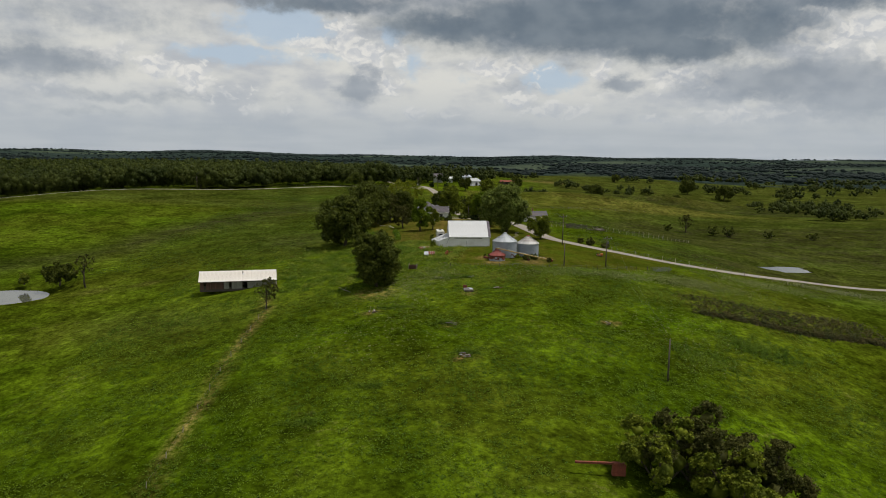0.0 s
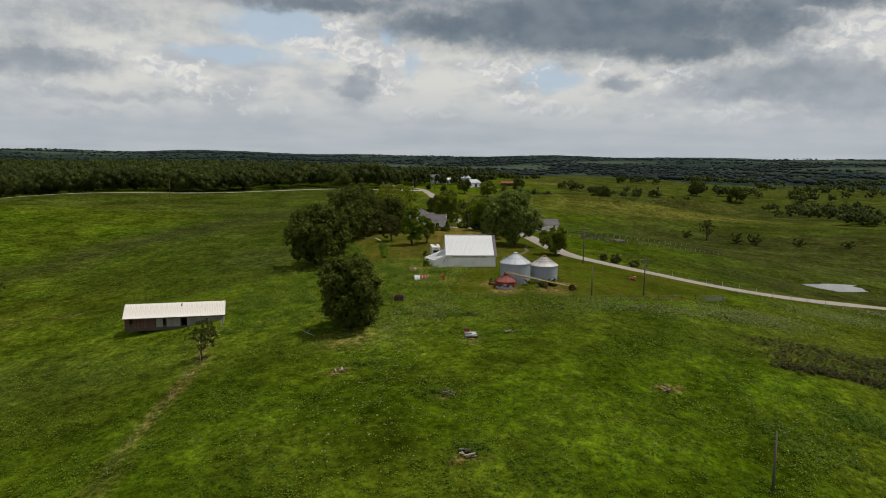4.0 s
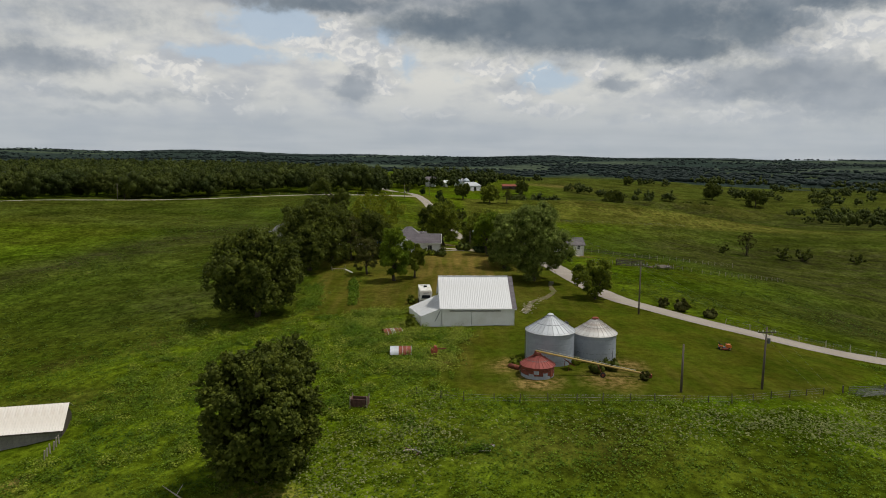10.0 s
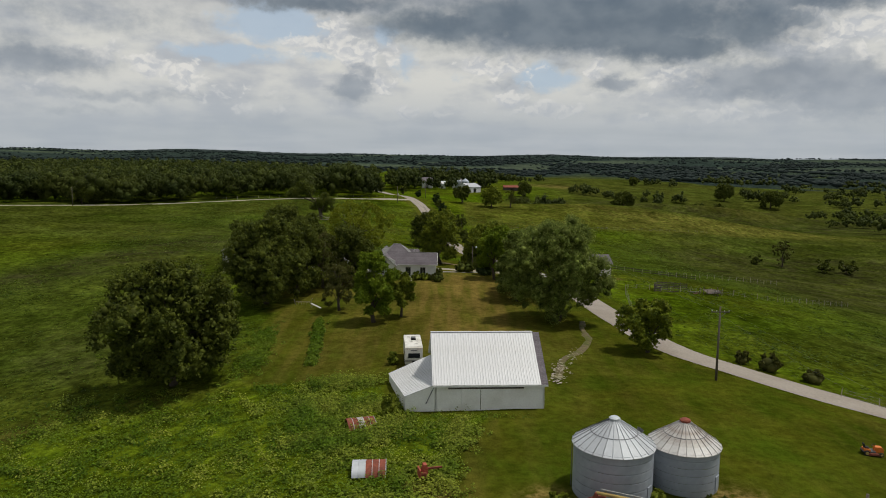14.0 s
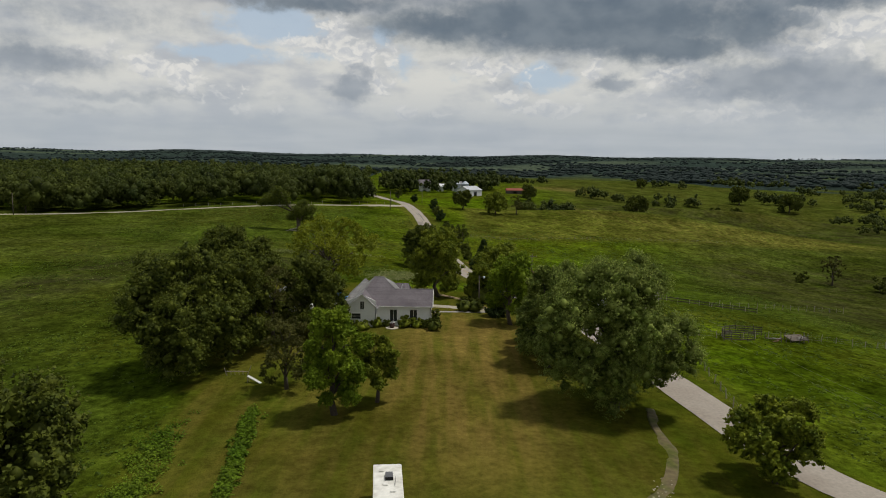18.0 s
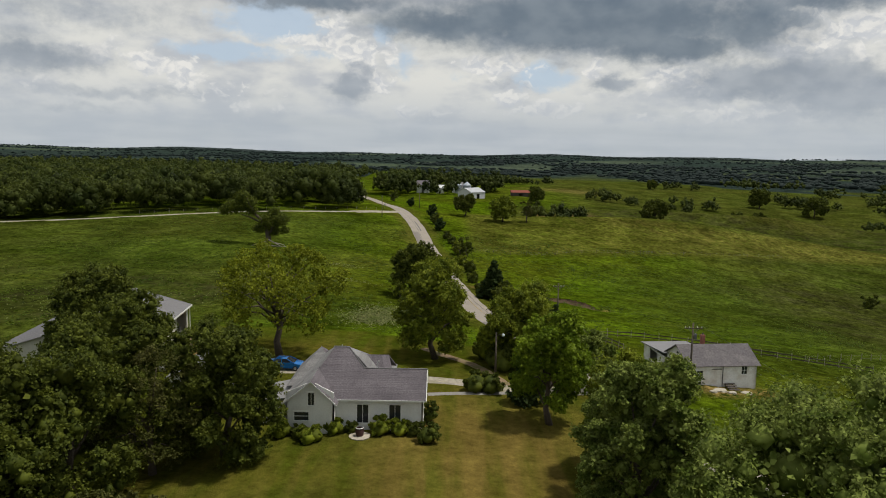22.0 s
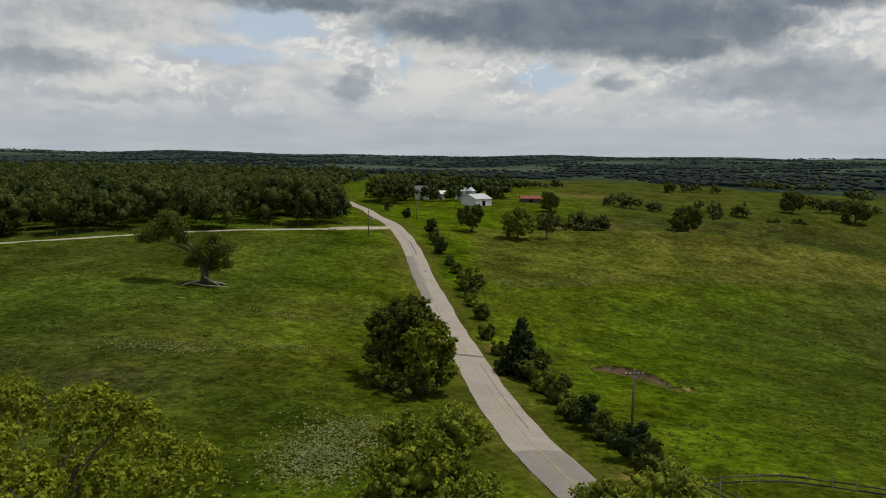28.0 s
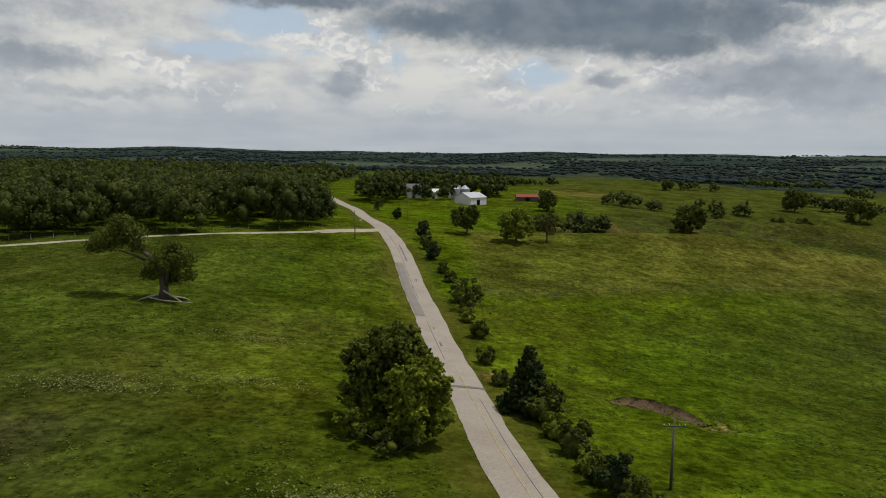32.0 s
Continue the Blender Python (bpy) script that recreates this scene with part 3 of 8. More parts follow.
# ==== building blocks ====
class Geo:
    """Collects faces for one mesh."""

    def __init__(self):
        self.v, self.f = [], []

    def add(self, verts, faces):
        n = len(self.v)
        self.v += [tuple(p) for p in verts]
        self.f += [tuple(i + n for i in face) for face in faces]
        return self

    def box(self, x0, x1, y0, y1, z0, z1):
        return self.add([(x, y, z) for z in (z0, z1) for y in (y0, y1) for x in (x0, x1)],
                        [(0, 2, 3, 1), (4, 5, 7, 6), (0, 1, 5, 4), (2, 6, 7, 3), (0, 4, 6, 2), (1, 3, 7, 5)])

    def slab(self, corners, thick):
        """A plate: its four or more upper corners and its thickness, downward along its normal."""
        p = [Vector(c) for c in corners]
        n = (p[1] - p[0]).cross(p[-1] - p[0]).normalized()
        if n.z < 0:
            n.negate()
        k = len(p)
        low = [q - n * thick for q in p]
        return self.add(p + low, [tuple(range(k)), tuple(range(2 * k - 1, k - 1, -1))] + [(i, (i + 1) % k, k + (i + 1) % k, k + i) for i in range(k)])

    def prism(self, outline, y0, y1):
        """An outline in x and z, drawn along y."""
        k = len(outline)
        return self.add([(x, y0, z) for x, z in outline] + [(x, y1, z) for x, z in outline],
                        [tuple(range(k)), tuple(range(2 * k - 1, k - 1, -1))] + [(i, k + i, k + (i + 1) % k, (i + 1) % k) for i in range(k)])

    def ring(self, profile, sides=24, start=0.0, sweep=2 * math.pi, centre=(0, 0)):
        """A turned body from rows of (radius, z)."""
        n0, closed = len(self.v), sweep > 6.28
        cols = sides if closed else sides + 1
        for r, z in profile:
            for k in range(cols):
                a = start + sweep * k / sides
                self.v.append((centre[0] + r * math.cos(a), centre[1] + r * math.sin(a), z))
        for j in range(len(profile) - 1):
            for k in range(sides):
                a, b = n0 + j * cols + k, n0 + j * cols + (k + 1) % cols
                self.f.append((a, b, b + cols, a + cols))
        return self

    def tube(self, path, radii, sides=8):
        """A tapered tube along points, closed at both ends."""
        pts = [Vector(p) for p in path]
        n0 = len(self.v)
        for i, p in enumerate(pts):
            d = (pts[min(i + 1, len(pts) - 1)] - pts[max(i - 1, 0)]).normalized()
            s = d.cross(Vector((0, 0, 1)) if abs(d.z) < 0.9 else Vector((1, 0, 0))).normalized()
            t = d.cross(s)
            r = radii[i] if isinstance(radii, (list, tuple)) else radii
            for k in range(sides):
                a = 2 * math.pi * k / sides
                self.v.append(tuple(p + (s * math.cos(a) + t * math.sin(a)) * r))
        for i in range(len(pts) - 1):
            for k in range(sides):
                a, b = n0 + i * sides + k, n0 + i * sides + (k + 1) % sides
                self.f.append((a, b, b + sides, a + sides))
        self.f.append(tuple(n0 + k for k in range(sides))[::-1])
        self.f.append(tuple(n0 + (len(pts) - 1) * sides + k for k in range(sides)))
        return self

    def make(self, name, mat, parent=None, label="", smooth=False, loc=None):
        me = bpy.data.meshes.new(name)
        me.from_pydata(self.v, [], self.f)
        return put(name, me, mat, parent, label, smooth, loc)


def put(name, me, mat, parent=None, label="", smooth=False, loc=None):
    me.materials.append(M[mat] if isinstance(mat, str) else mat)
    bm = bmesh.new()
    bm.from_mesh(me)
    bmesh.ops.recalc_face_normals(bm, faces=bm.faces)
    bm.to_mesh(me)
    bm.free()
    if smooth:
        me.shade_smooth()
    ob = new(name, me)
    ob.parent = parent
    if loc is not None:
        ob.matrix_basis = loc if isinstance(loc, Matrix) else Matrix.Translation(loc)
    return tagged(ob, label)


def again(ob, parent, m):
    """One more of a part, on the same mesh."""
    o = new(ob.name.split(".")[0], ob.data)
    o.parent, o.matrix_basis = parent, m
    return o


def fast_mesh(name, verts, faces):
    """A mesh from arrays; all faces have the same number of corners."""
    verts, faces = np.asarray(verts, np.float32), np.asarray(faces, np.int32)
    me = bpy.data.meshes.new(name)
    me.vertices.add(len(verts))
    me.vertices.foreach_set("co", verts.ravel())
    k = faces.shape[1]
    me.loops.add(faces.size)
    me.loops.foreach_set("vertex_index", faces.ravel())
    me.polygons.add(len(faces))
    me.polygons.foreach_set("loop_start", np.arange(0, faces.size, k, dtype=np.int32))
    me.update()
    me.validate()
    return me


def thing(name, label, category, m, group="", kind=""):
    root = new(name)
    root.matrix_world = m
    root.empty_display_size = 0.3
    return tagged(root, label, category, group, kind)


def on_ground(x, y, turn=0, dz=0.0):
    return pose(x, y, gz(x, y) + dz, 0, 0, turn)


# ==== ground ====
def inside(x, y, poly):
    hit = np.zeros(np.shape(x), bool)
    px, py = np.array(poly, float).T
    for i in range(len(poly)):
        j = i - 1
        cross = (py[i] > y) != (py[j] > y)
        with np.errstate(divide="ignore", invalid="ignore"):
            hit ^= cross & (x < (px[j] - px[i]) * (y - py[i]) / (py[j] - py[i]) + px[i])
    return hit


def away(x, y, line):
    """Distance from a polyline."""
    best = np.full(np.shape(x), 1e9)
    for (ax, ay), (bx, by) in zip(line[:-1], line[1:]):
        dx, dy = bx - ax, by - ay
        t = np.clip(((x - ax) * dx + (y - ay) * dy) / (dx * dx + dy * dy), 0, 1)
        best = np.minimum(best, np.hypot(x - ax - t * dx, y - ay - t * dy))
    return best


def curve(points, step=3.0):
    """A smooth line through points."""
    p = [np.array(q, float) for q in points]
    p = [2 * p[0] - p[1]] + p + [2 * p[-1] - p[-2]]
    out = []
    for a, b, c, d in zip(p, p[1:], p[2:], p[3:]):
        n = max(2, int(np.linalg.norm(c - b) / step))
        for k in range(n):
            t = k / n
            out.append(0.5 * (2 * b + (c - a) * t + (2 * a - 5 * b + 4 * c - d) * t * t + (3 * b - a - 3 * c + d) * t ** 3))
    out.append(p[-2])
    return np.array(out)


ROAD = [(520, 380), (330, 300), (230, 266), (165, 248), (120, 229), (97, 214.5), (84, 208), (72, 205.5), (61.4, 207), (48, 216), (39.4, 225), (34, 232.5), (30.8, 245), (28.8, 257), (26.5, 272), (23.5, 288), (20, 303), (15.5, 319),
        (11.8, 333), (9.0, 345), (6.5, 361), (3.4, 386), (-2.4, 426), (-6.0, 447.5), (-9.9, 475), (-12.8, 493), (-19.2, 524), (-29.0, 565), (-41.5, 640), (-55.5, 690), (-80, 770)]
SIDE_ROAD = [(-19, 523), (-29, 512), (-42, 499), (-60, 487), (-85, 472), (-107, 460), (-158, 432), (-190, 419), (-260, 398), (-360, 372), (-520, 345)]
DRIVE = [(21, 300), (15, 297), (9, 296), (3, 297.6), (-2, 298.3), (-9, 299.6), (-15, 300.9), (-22, 301)]
ORCHARD_LANE = [(8, 297), (5, 304.5), (1.5, 309.5), (-3, 315)]
LANE = [(14.0, 215), (16.2, 223.5), (19.6, 228.6), (21.8, 235), (22, 242), (23, 247)]
LAWN = [(-2.3, 178), (0.5, 190), (1.5, 197), (5, 202), (11, 203), (-3, 204), (-8, 214), (-13, 216), (-24, 214), (-28, 226), (-30, 252), (-37, 262), (-40, 285),
        (-45, 300), (-48, 326), (-20, 326), (-2, 322), (10, 318), (18, 300), (24, 280), (27, 257), (30, 240), (37, 222), (46, 213), (60, 203), (66, 196), (48, 178), (32, 174), (15, 171.5), (5, 172.5)]
VERGE_W = 8.5


def grid_line(spans):
    out = []
    for a, b, s in spans:
        out += list(np.arange(a, b, s))
    return np.array(out + [spans[-1][1]])


# wooded stretches of the far country: x and y bounds, crowns, how open, size of the patches
FAR_WOODS = [(-2600, -100, 1100, 2600, 1800, -0.35, 190), (-100, 330, 1400, 2700, 800, 0.05, 150), (330, 1400, 1080, 1700, 1200, -0.35, 120), (330, 1400, 1700, 2700, 850, 0.0, 150), (1400, 2600, 800, 2700, 1100, -0.1, 200), (-4400, 4400, 2600, 4700, 3000, -0.15, 330)]


def patchy(x, y, s, k):
    return np.sin(x / s + 1.3 * np.sin(y / (s * 0.8) + k)) * np.sin(y / (s * 0.9) + 1.7 * np.sin(x / (s * 1.2) + 2 * k))


def build_ground():
    xs = grid_line([(-4950, -700, 170), (-700, -150, 14), (-150, 130, 2.0), (130, 700, 14), (700, 4950, 170)])
    ys = grid_line([(-900, -60, 40), (-60, 60, 6), (60, 450, 2.0), (450, 620, 4), (620, 1500, 14), (1500, 4950, 90)])
    gx, gy = np.meshgrid(xs, ys)
    z = heights(gx, gy)
    # small unevenness
    bumps = 0.10 * np.sin(gx * 0.9 + 1.7 * np.sin(gy * 0.31)) * np.sin(gy * 0.8 + 1.3 * np.sin(gx * 0.27))
    near_road = ramp(3, 8, np.minimum(away(gx, gy, ROAD), away(gx, gy, SIDE_ROAD)))
    lawn = inside(gx, gy, LAWN).astype(float)
    z = z + bumps * near_road * (1 - 0.8 * lawn) - 0.06 * (1 - near_road)
    # the washed-out bank in the far field, and the pond beds
    bank = away(gx, gy, [(26.3, 391), (29, 390.2), (33.4, 387), (37.8, 381.5)])
    z = z - 0.9 * np.exp(-(bank / 1.8) ** 2)
    for cx, cy, rx, ry, depth in PONDS:
        d = ((gx - cx) / rx) ** 2 + ((gy - cy) / ry) ** 2
        level = gz(cx, cy) - depth
        bed = level - 0.8 + 1.5 * np.clip(d - 0.35, 0, 0.9)
        t = 1 - ramp(1.2, 2.6, d)
        z = z * (1 - t) + bed * t
    n, m = gx.shape
    idx = np.arange(n * m).reshape(n, m)
    faces = np.stack([idx[:-1, :-1], idx[:-1, 1:], idx[1:, 1:], idx[1:, :-1]], -1).reshape(-1, 4)
    me = fast_mesh("ground", np.stack([gx, gy, z], -1).reshape(-1, 3), faces)
    me.materials.append(M["ground"])
    verge = 1 - ramp(3.5, VERGE_W, away(gx, gy, ROAD) + 1.5 * np.sin(gx * 0.3 + gy * 0.17))
    verge *= (gy > 200)
    crest = 537 - 0.05 * gx + 5 * np.sin(gx / 23)
    foot = 452 + 0.33 * np.clip(gx - 8, 0, 200)
    ridge = 0.75 * ramp(foot - 5, foot + 4, gy) * (1 - ramp(crest - 4, crest + 8, gy)) * ramp(6, 11, gx) + 0.2 * ramp(640, 800, gy) * ramp(-20, 60, gx) * (1 - ramp(1000, 1200, gy))
    brown = 0.9 * np.exp(-((gx - 70) / 24) ** 2 - ((gy - 155) / 9) ** 2) + 0.6 * np.exp(-((gx + 52) / 18) ** 2 - ((gy - 182) / 5) ** 2)
    brown += 0.55 * np.exp(-((gx - 12) / 16) ** 2 - ((gy - 160) / 6) ** 2) + 0.5 * np.exp(-((gx + 22) / 12) ** 2 - ((gy - 408) / 14) ** 2)
    brown += 0.5 * np.exp(-((gx + 20) / 10) ** 2 - ((gy - 462) / 30) ** 2)
    crest_a = away(gx, gy, [(30, 575), (60, 556), (84, 536), (104, 524), (140, 520), (190, 530)])
    crest_c = away(gx, gy, [(150, 735), (185, 712), (215, 694), (245, 675)])
    ridge = ridge + 0.7 * np.exp(-(crest_a / 13) ** 2) + 0.6 * np.exp(-(crest_c / 14) ** 2)
    bare = np.zeros_like(gx)
    for cx, cy, r, a in BARE:
        bare = np.maximum(bare, a * np.exp(-(((gx - cx) ** 2 + (gy - cy) ** 2) / r ** 2) ** 2))
    bare = np.maximum(bare, 1.0 * np.exp(-(bank / 1.5) ** 2))
    bare = np.maximum(bare, 0.55 * np.exp(-(away(gx, gy, FENCE_TRACK) / 1.0) ** 2))
    dull = 0.5 * np.exp(-((gx + 75) / 34) ** 2 - ((gy - 300 - 0.2 * gx) / 60) ** 2) + 0.5 * np.exp(-((gx + 45) / 40) ** 2 - ((gy - 345) / 26) ** 2) + 0.7 * np.exp(-((gx + 60) / 26) ** 2 - ((gy - 150) / 14) ** 2)
    dull += 0.7 * np.exp(-((gx - 95) / 40) ** 2 - ((gy - 245) / 26) ** 2) + 0.8 * ramp(540, 570, gy) * (1 - ramp(640, 720, gy)) * ramp(20, 50, gx)
    # outer fields dimmed in colour, in place of the lens's falloff towards its edges
    dull += (0.15 + 0.6 * (gx > 0)) * ramp(45, 110, np.abs(gx - 10)) * ramp(140, 215, gy)
    # darker again in the fields on either side of the far road
    dull += 0.5 * ramp(-18, -45, gx) * ramp(335, 365, gy) * (1 - ramp(470, 520, gy)) + 0.35 * ramp(25, 60, gx) * ramp(290, 330, gy) * (1 - ramp(430, 470, gy))
    edge_y = np.interp(gx, [-120, -80, -66, -55, -40, -28, -10], [176, 188, 196.5, 199, 209, 213, 214])
    bright = ramp(2, -6, gy - edge_y) * ramp(118, 150, gy + 0.25 * gx) * ramp(8, -4, gx) * ramp(-85, -55, gx) + 0.7 * np.exp(-((gx - 42) / 22) ** 2 - ((gy - 158) / 9) ** 2)
    brown += 0.85 * np.exp(-((gy - edge_y - 1) / 3.5) ** 2) * (gx < -26) * (gx > -105) * (0.6 + 0.4 * np.sin(gx * 0.5))
    dull += 0.65 * np.exp(-(away(gx, gy, [(-160, 215), (-121, 242), (-116, 267), (-97, 299), (-80, 335), (-60, 350)]) / 13) ** 2)
    dull += 0.7 * np.exp(-(away(gx, gy, [(60, 610), (110, 600), (160, 610), (220, 620)]) / 26) ** 2)
    # dark rank weeds, with the shade under the trees painted in as dull grass
    dull += 0.75 * np.exp(-((gx + 50) / 20) ** 2 - ((gy - 234) / 24) ** 2)
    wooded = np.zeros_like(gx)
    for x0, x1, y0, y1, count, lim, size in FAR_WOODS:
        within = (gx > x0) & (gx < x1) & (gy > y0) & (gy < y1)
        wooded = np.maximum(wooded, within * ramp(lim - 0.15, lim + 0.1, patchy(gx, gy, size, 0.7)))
    # haze weight: grows with distance and tints the far fields
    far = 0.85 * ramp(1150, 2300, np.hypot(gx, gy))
    parched = 0.3 * np.exp(-((gx + 4) / 26) ** 4 - ((gy - 258) / 46) ** 4) + np.exp(-((gx - 3) / 9) ** 4 - ((gy - 262) / 30) ** 4) + 0.5 * np.exp(-((gx + 20) / 10) ** 2 - ((gy - 312) / 7) ** 2) + 0.35 * np.exp(-((gx + 13) / 8) ** 2 - ((gy - 228) / 9) ** 2)
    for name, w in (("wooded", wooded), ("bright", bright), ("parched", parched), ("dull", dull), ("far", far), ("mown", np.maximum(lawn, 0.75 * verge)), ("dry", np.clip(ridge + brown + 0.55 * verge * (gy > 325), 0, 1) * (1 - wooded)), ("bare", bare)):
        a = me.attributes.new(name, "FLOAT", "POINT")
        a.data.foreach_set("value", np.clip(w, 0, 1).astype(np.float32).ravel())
    me.shade_smooth()
    ob = new("ground", me)
    tagged(ob, "rolling green pasture with a mown farmyard lawn", "ground", "", "structure")


PONDS = [(-124, 184, 13, 12, 0.6), (127, 274, 16, 9, gz(127, 274) + 14.0)]
BARE = [(-16, 134, 1.6, 1), (31, 130, 1.5, 1), (2.6, 108.6, 1.3, 1), (0.1, 124, 1.0, 0.7), (3.7, 145, 1.6, 0.8), (11.5, 177.5, 3.0, 0.8), (21, 179, 3.6, 0.6), (8.5, 184, 2.5, 0.7),
        (24, 185, 3.0, 0.7), (-17, 149, 5.0, 0.6), (-34, 309, 3.0, 0.9), (-1.5, 186, 2.5, 0.6), (20, 338, 3, 0.8), (8.5, 395, 2.5, 0.7), (40, 303, 3.5, 0.6), (35, 302.5, 3.0, 0.8), (82, 664, 12, 0.45), (98, 643, 10, 0.35), (60, 650, 8, 0.4), (100, 850, 40, 0.3), (133, 655, 9, 0.6)]
FENCE_TRACK = [(-44, 160), (-40.5, 146), (-39.2, 112), (-38, 95), (-37, 78), (-36, 60)]
build_ground()

ACROSS = np.linspace(-1, 1, 7)


def strip(name, line, width, mat, label, lift=0.05, ragged=0.25, seed=1, category="road", kind="structure", parent=None, offset=0.0, step=2.0):
    """A road or track laid on the ground along a line."""
    rng = np.random.default_rng(seed)
    c = curve(line, step)
    d = np.gradient(c, axis=0)
    d /= np.linalg.norm(d, axis=1)[:, None]
    side = np.stack([d[:, 1], -d[:, 0]], -1)
    jitter = rng.normal(0, ragged, (len(c), 2))
    jitter = (jitter + np.roll(jitter, 1, 0) + np.roll(jitter, -1, 0)) / 2
    p = []
    for k, a in enumerate(ACROSS):
        w = a * width / 2 + offset
        if k == 0:
            w = w + jitter[:, 0]
        if k == len(ACROSS) - 1:
            w = w + jitter[:, 1]
        p.append(c + side * np.reshape(w, (-1, 1)))
    p = np.stack(p, 1)
    z = heights(p[..., 0], p[..., 1]) + lift + 0.04 * (1 - ACROSS ** 2) - 0.10 * (np.abs(ACROSS) > 0.99)
    n, m = z.shape
    idx = np.arange(n * m).reshape(n, m)
    faces = np.stack([idx[:-1, :-1], idx[:-1, 1:], idx[1:, 1:], idx[1:, :-1]], -1).reshape(-1, 4)
    me = fast_mesh(name, np.concatenate([p, z[..., None]], -1).reshape(-1, 3), faces)
    me.materials.append(M[mat])
    me.shade_smooth()
    ob = new(name, me)
    ob.parent = parent
    return tagged(ob, label, *(() if parent else (category, "", kind)))


road = strip("road", ROAD, 5.7, "asphalt", "pale worn chip-seal country road", 0.10, 0.09)
strip("road", SIDE_ROAD, 2.3, "gravel", "narrow pale gravel side road", 0.06, 0.3, 2)
strip("junction_apron", [(-17.5, 524), (-24, 516.5), (-31, 510), (-38, 503)], 5.6, "gravel", "pale gravel apron where the side road joins", 0.08, 0.35, 12)
strip("driveway", DRIVE, 3.2, "gravel", "pale gravel driveway from road to house", 0.05, 0.35, 3)
strip("farm_track", ORCHARD_LANE, 1.3, "dirt", "brown dirt track beside the drive", 0.04, 0.35, 4)
strip("farm_track", LANE, 1.2, "rut", "faint rutted track beside the barn", 0.03, 0.45, 5, step=1.0)
g = Geo()
rng = np.random.default_rng(6)
for k in range(170):
    along = rng.uniform(0, 1) ** 1.6
    cx, cy, r = 14.2 + 5.0 * along ** 1.5 + rng.normal(0, 0.55), 214.5 + 14 * along + rng.normal(0, 0.9), rng.uniform(0.05, 0.22) * (1.1 - 0.6 * along)
    z = gz(cx, cy) + 0.03 + 0.002 * k
    g.add([(cx + r * rng.uniform(0.6, 1.2) * math.cos(a), cy + r * rng.uniform(0.6, 1.2) * math.sin(a), z) for a in np.linspace(0, 2 * math.pi, 11)[:-1]], [tuple(range(10))])
tagged(g.make("gravel_patch", "gravel"), "spilled white gravel beside the barn", "gravel", "", "structure")
strip("garden_path", [(-2.0, 292.5), (2, 293.4), (6, 294), (9, 295)], 1.2, "concrete", "narrow pale garden path", 0.05, 0.06, 7)

for (cx, cy, rx, ry, depth), label in zip(PONDS, ("still grey farm pond with muddy banks", "narrow pale pond beyond the road")):
    g = Geo()
    rim = [(cx + rx * (1 + 0.08 * math.sin(3 * a) + 0.05 * math.sin(7 * a)) * math.cos(a), cy + ry * (1 + 0.10 * math.sin(2 * a + 1)) * math.sin(a)) for a in np.linspace(0, 2 * math.pi, 48, endpoint=False)]
    z = gz(cx, cy) - depth
    g.add([(x, y, z) for x, y in rim], [tuple(range(48))])
    tagged(g.make("pond_water", "water"), label, "pond", "", "structure")

# ==== trees ====
def leaf_quads(rng, centres, normals, size, jitter=0.6):
    """Pointed leaf clumps, one four-sided face each, at centres."""
    n = len(centres)
    nrm = normals + rng.normal(0, jitter, (n, 3))
    nrm /= np.linalg.norm(nrm, axis=1)[:, None] + 1e-9
    t = np.cross(nrm, rng.normal(0, 1, (n, 3)))
    t /= np.linalg.norm(t, axis=1)[:, None] + 1e-9
    b = np.cross(nrm, t)
    s = (size * rng.uniform(0.6, 1.35, n))[:, None]
    droop = nrm * s * 0.18
    v = np.stack([centres - t * s * 0.5 - droop, centres + b * s * 0.36, centres + t * s * 0.5 - droop, centres - b * s * 0.36], 1)
    return v.reshape(-1, 3), np.arange(4 * n).reshape(n, 4)


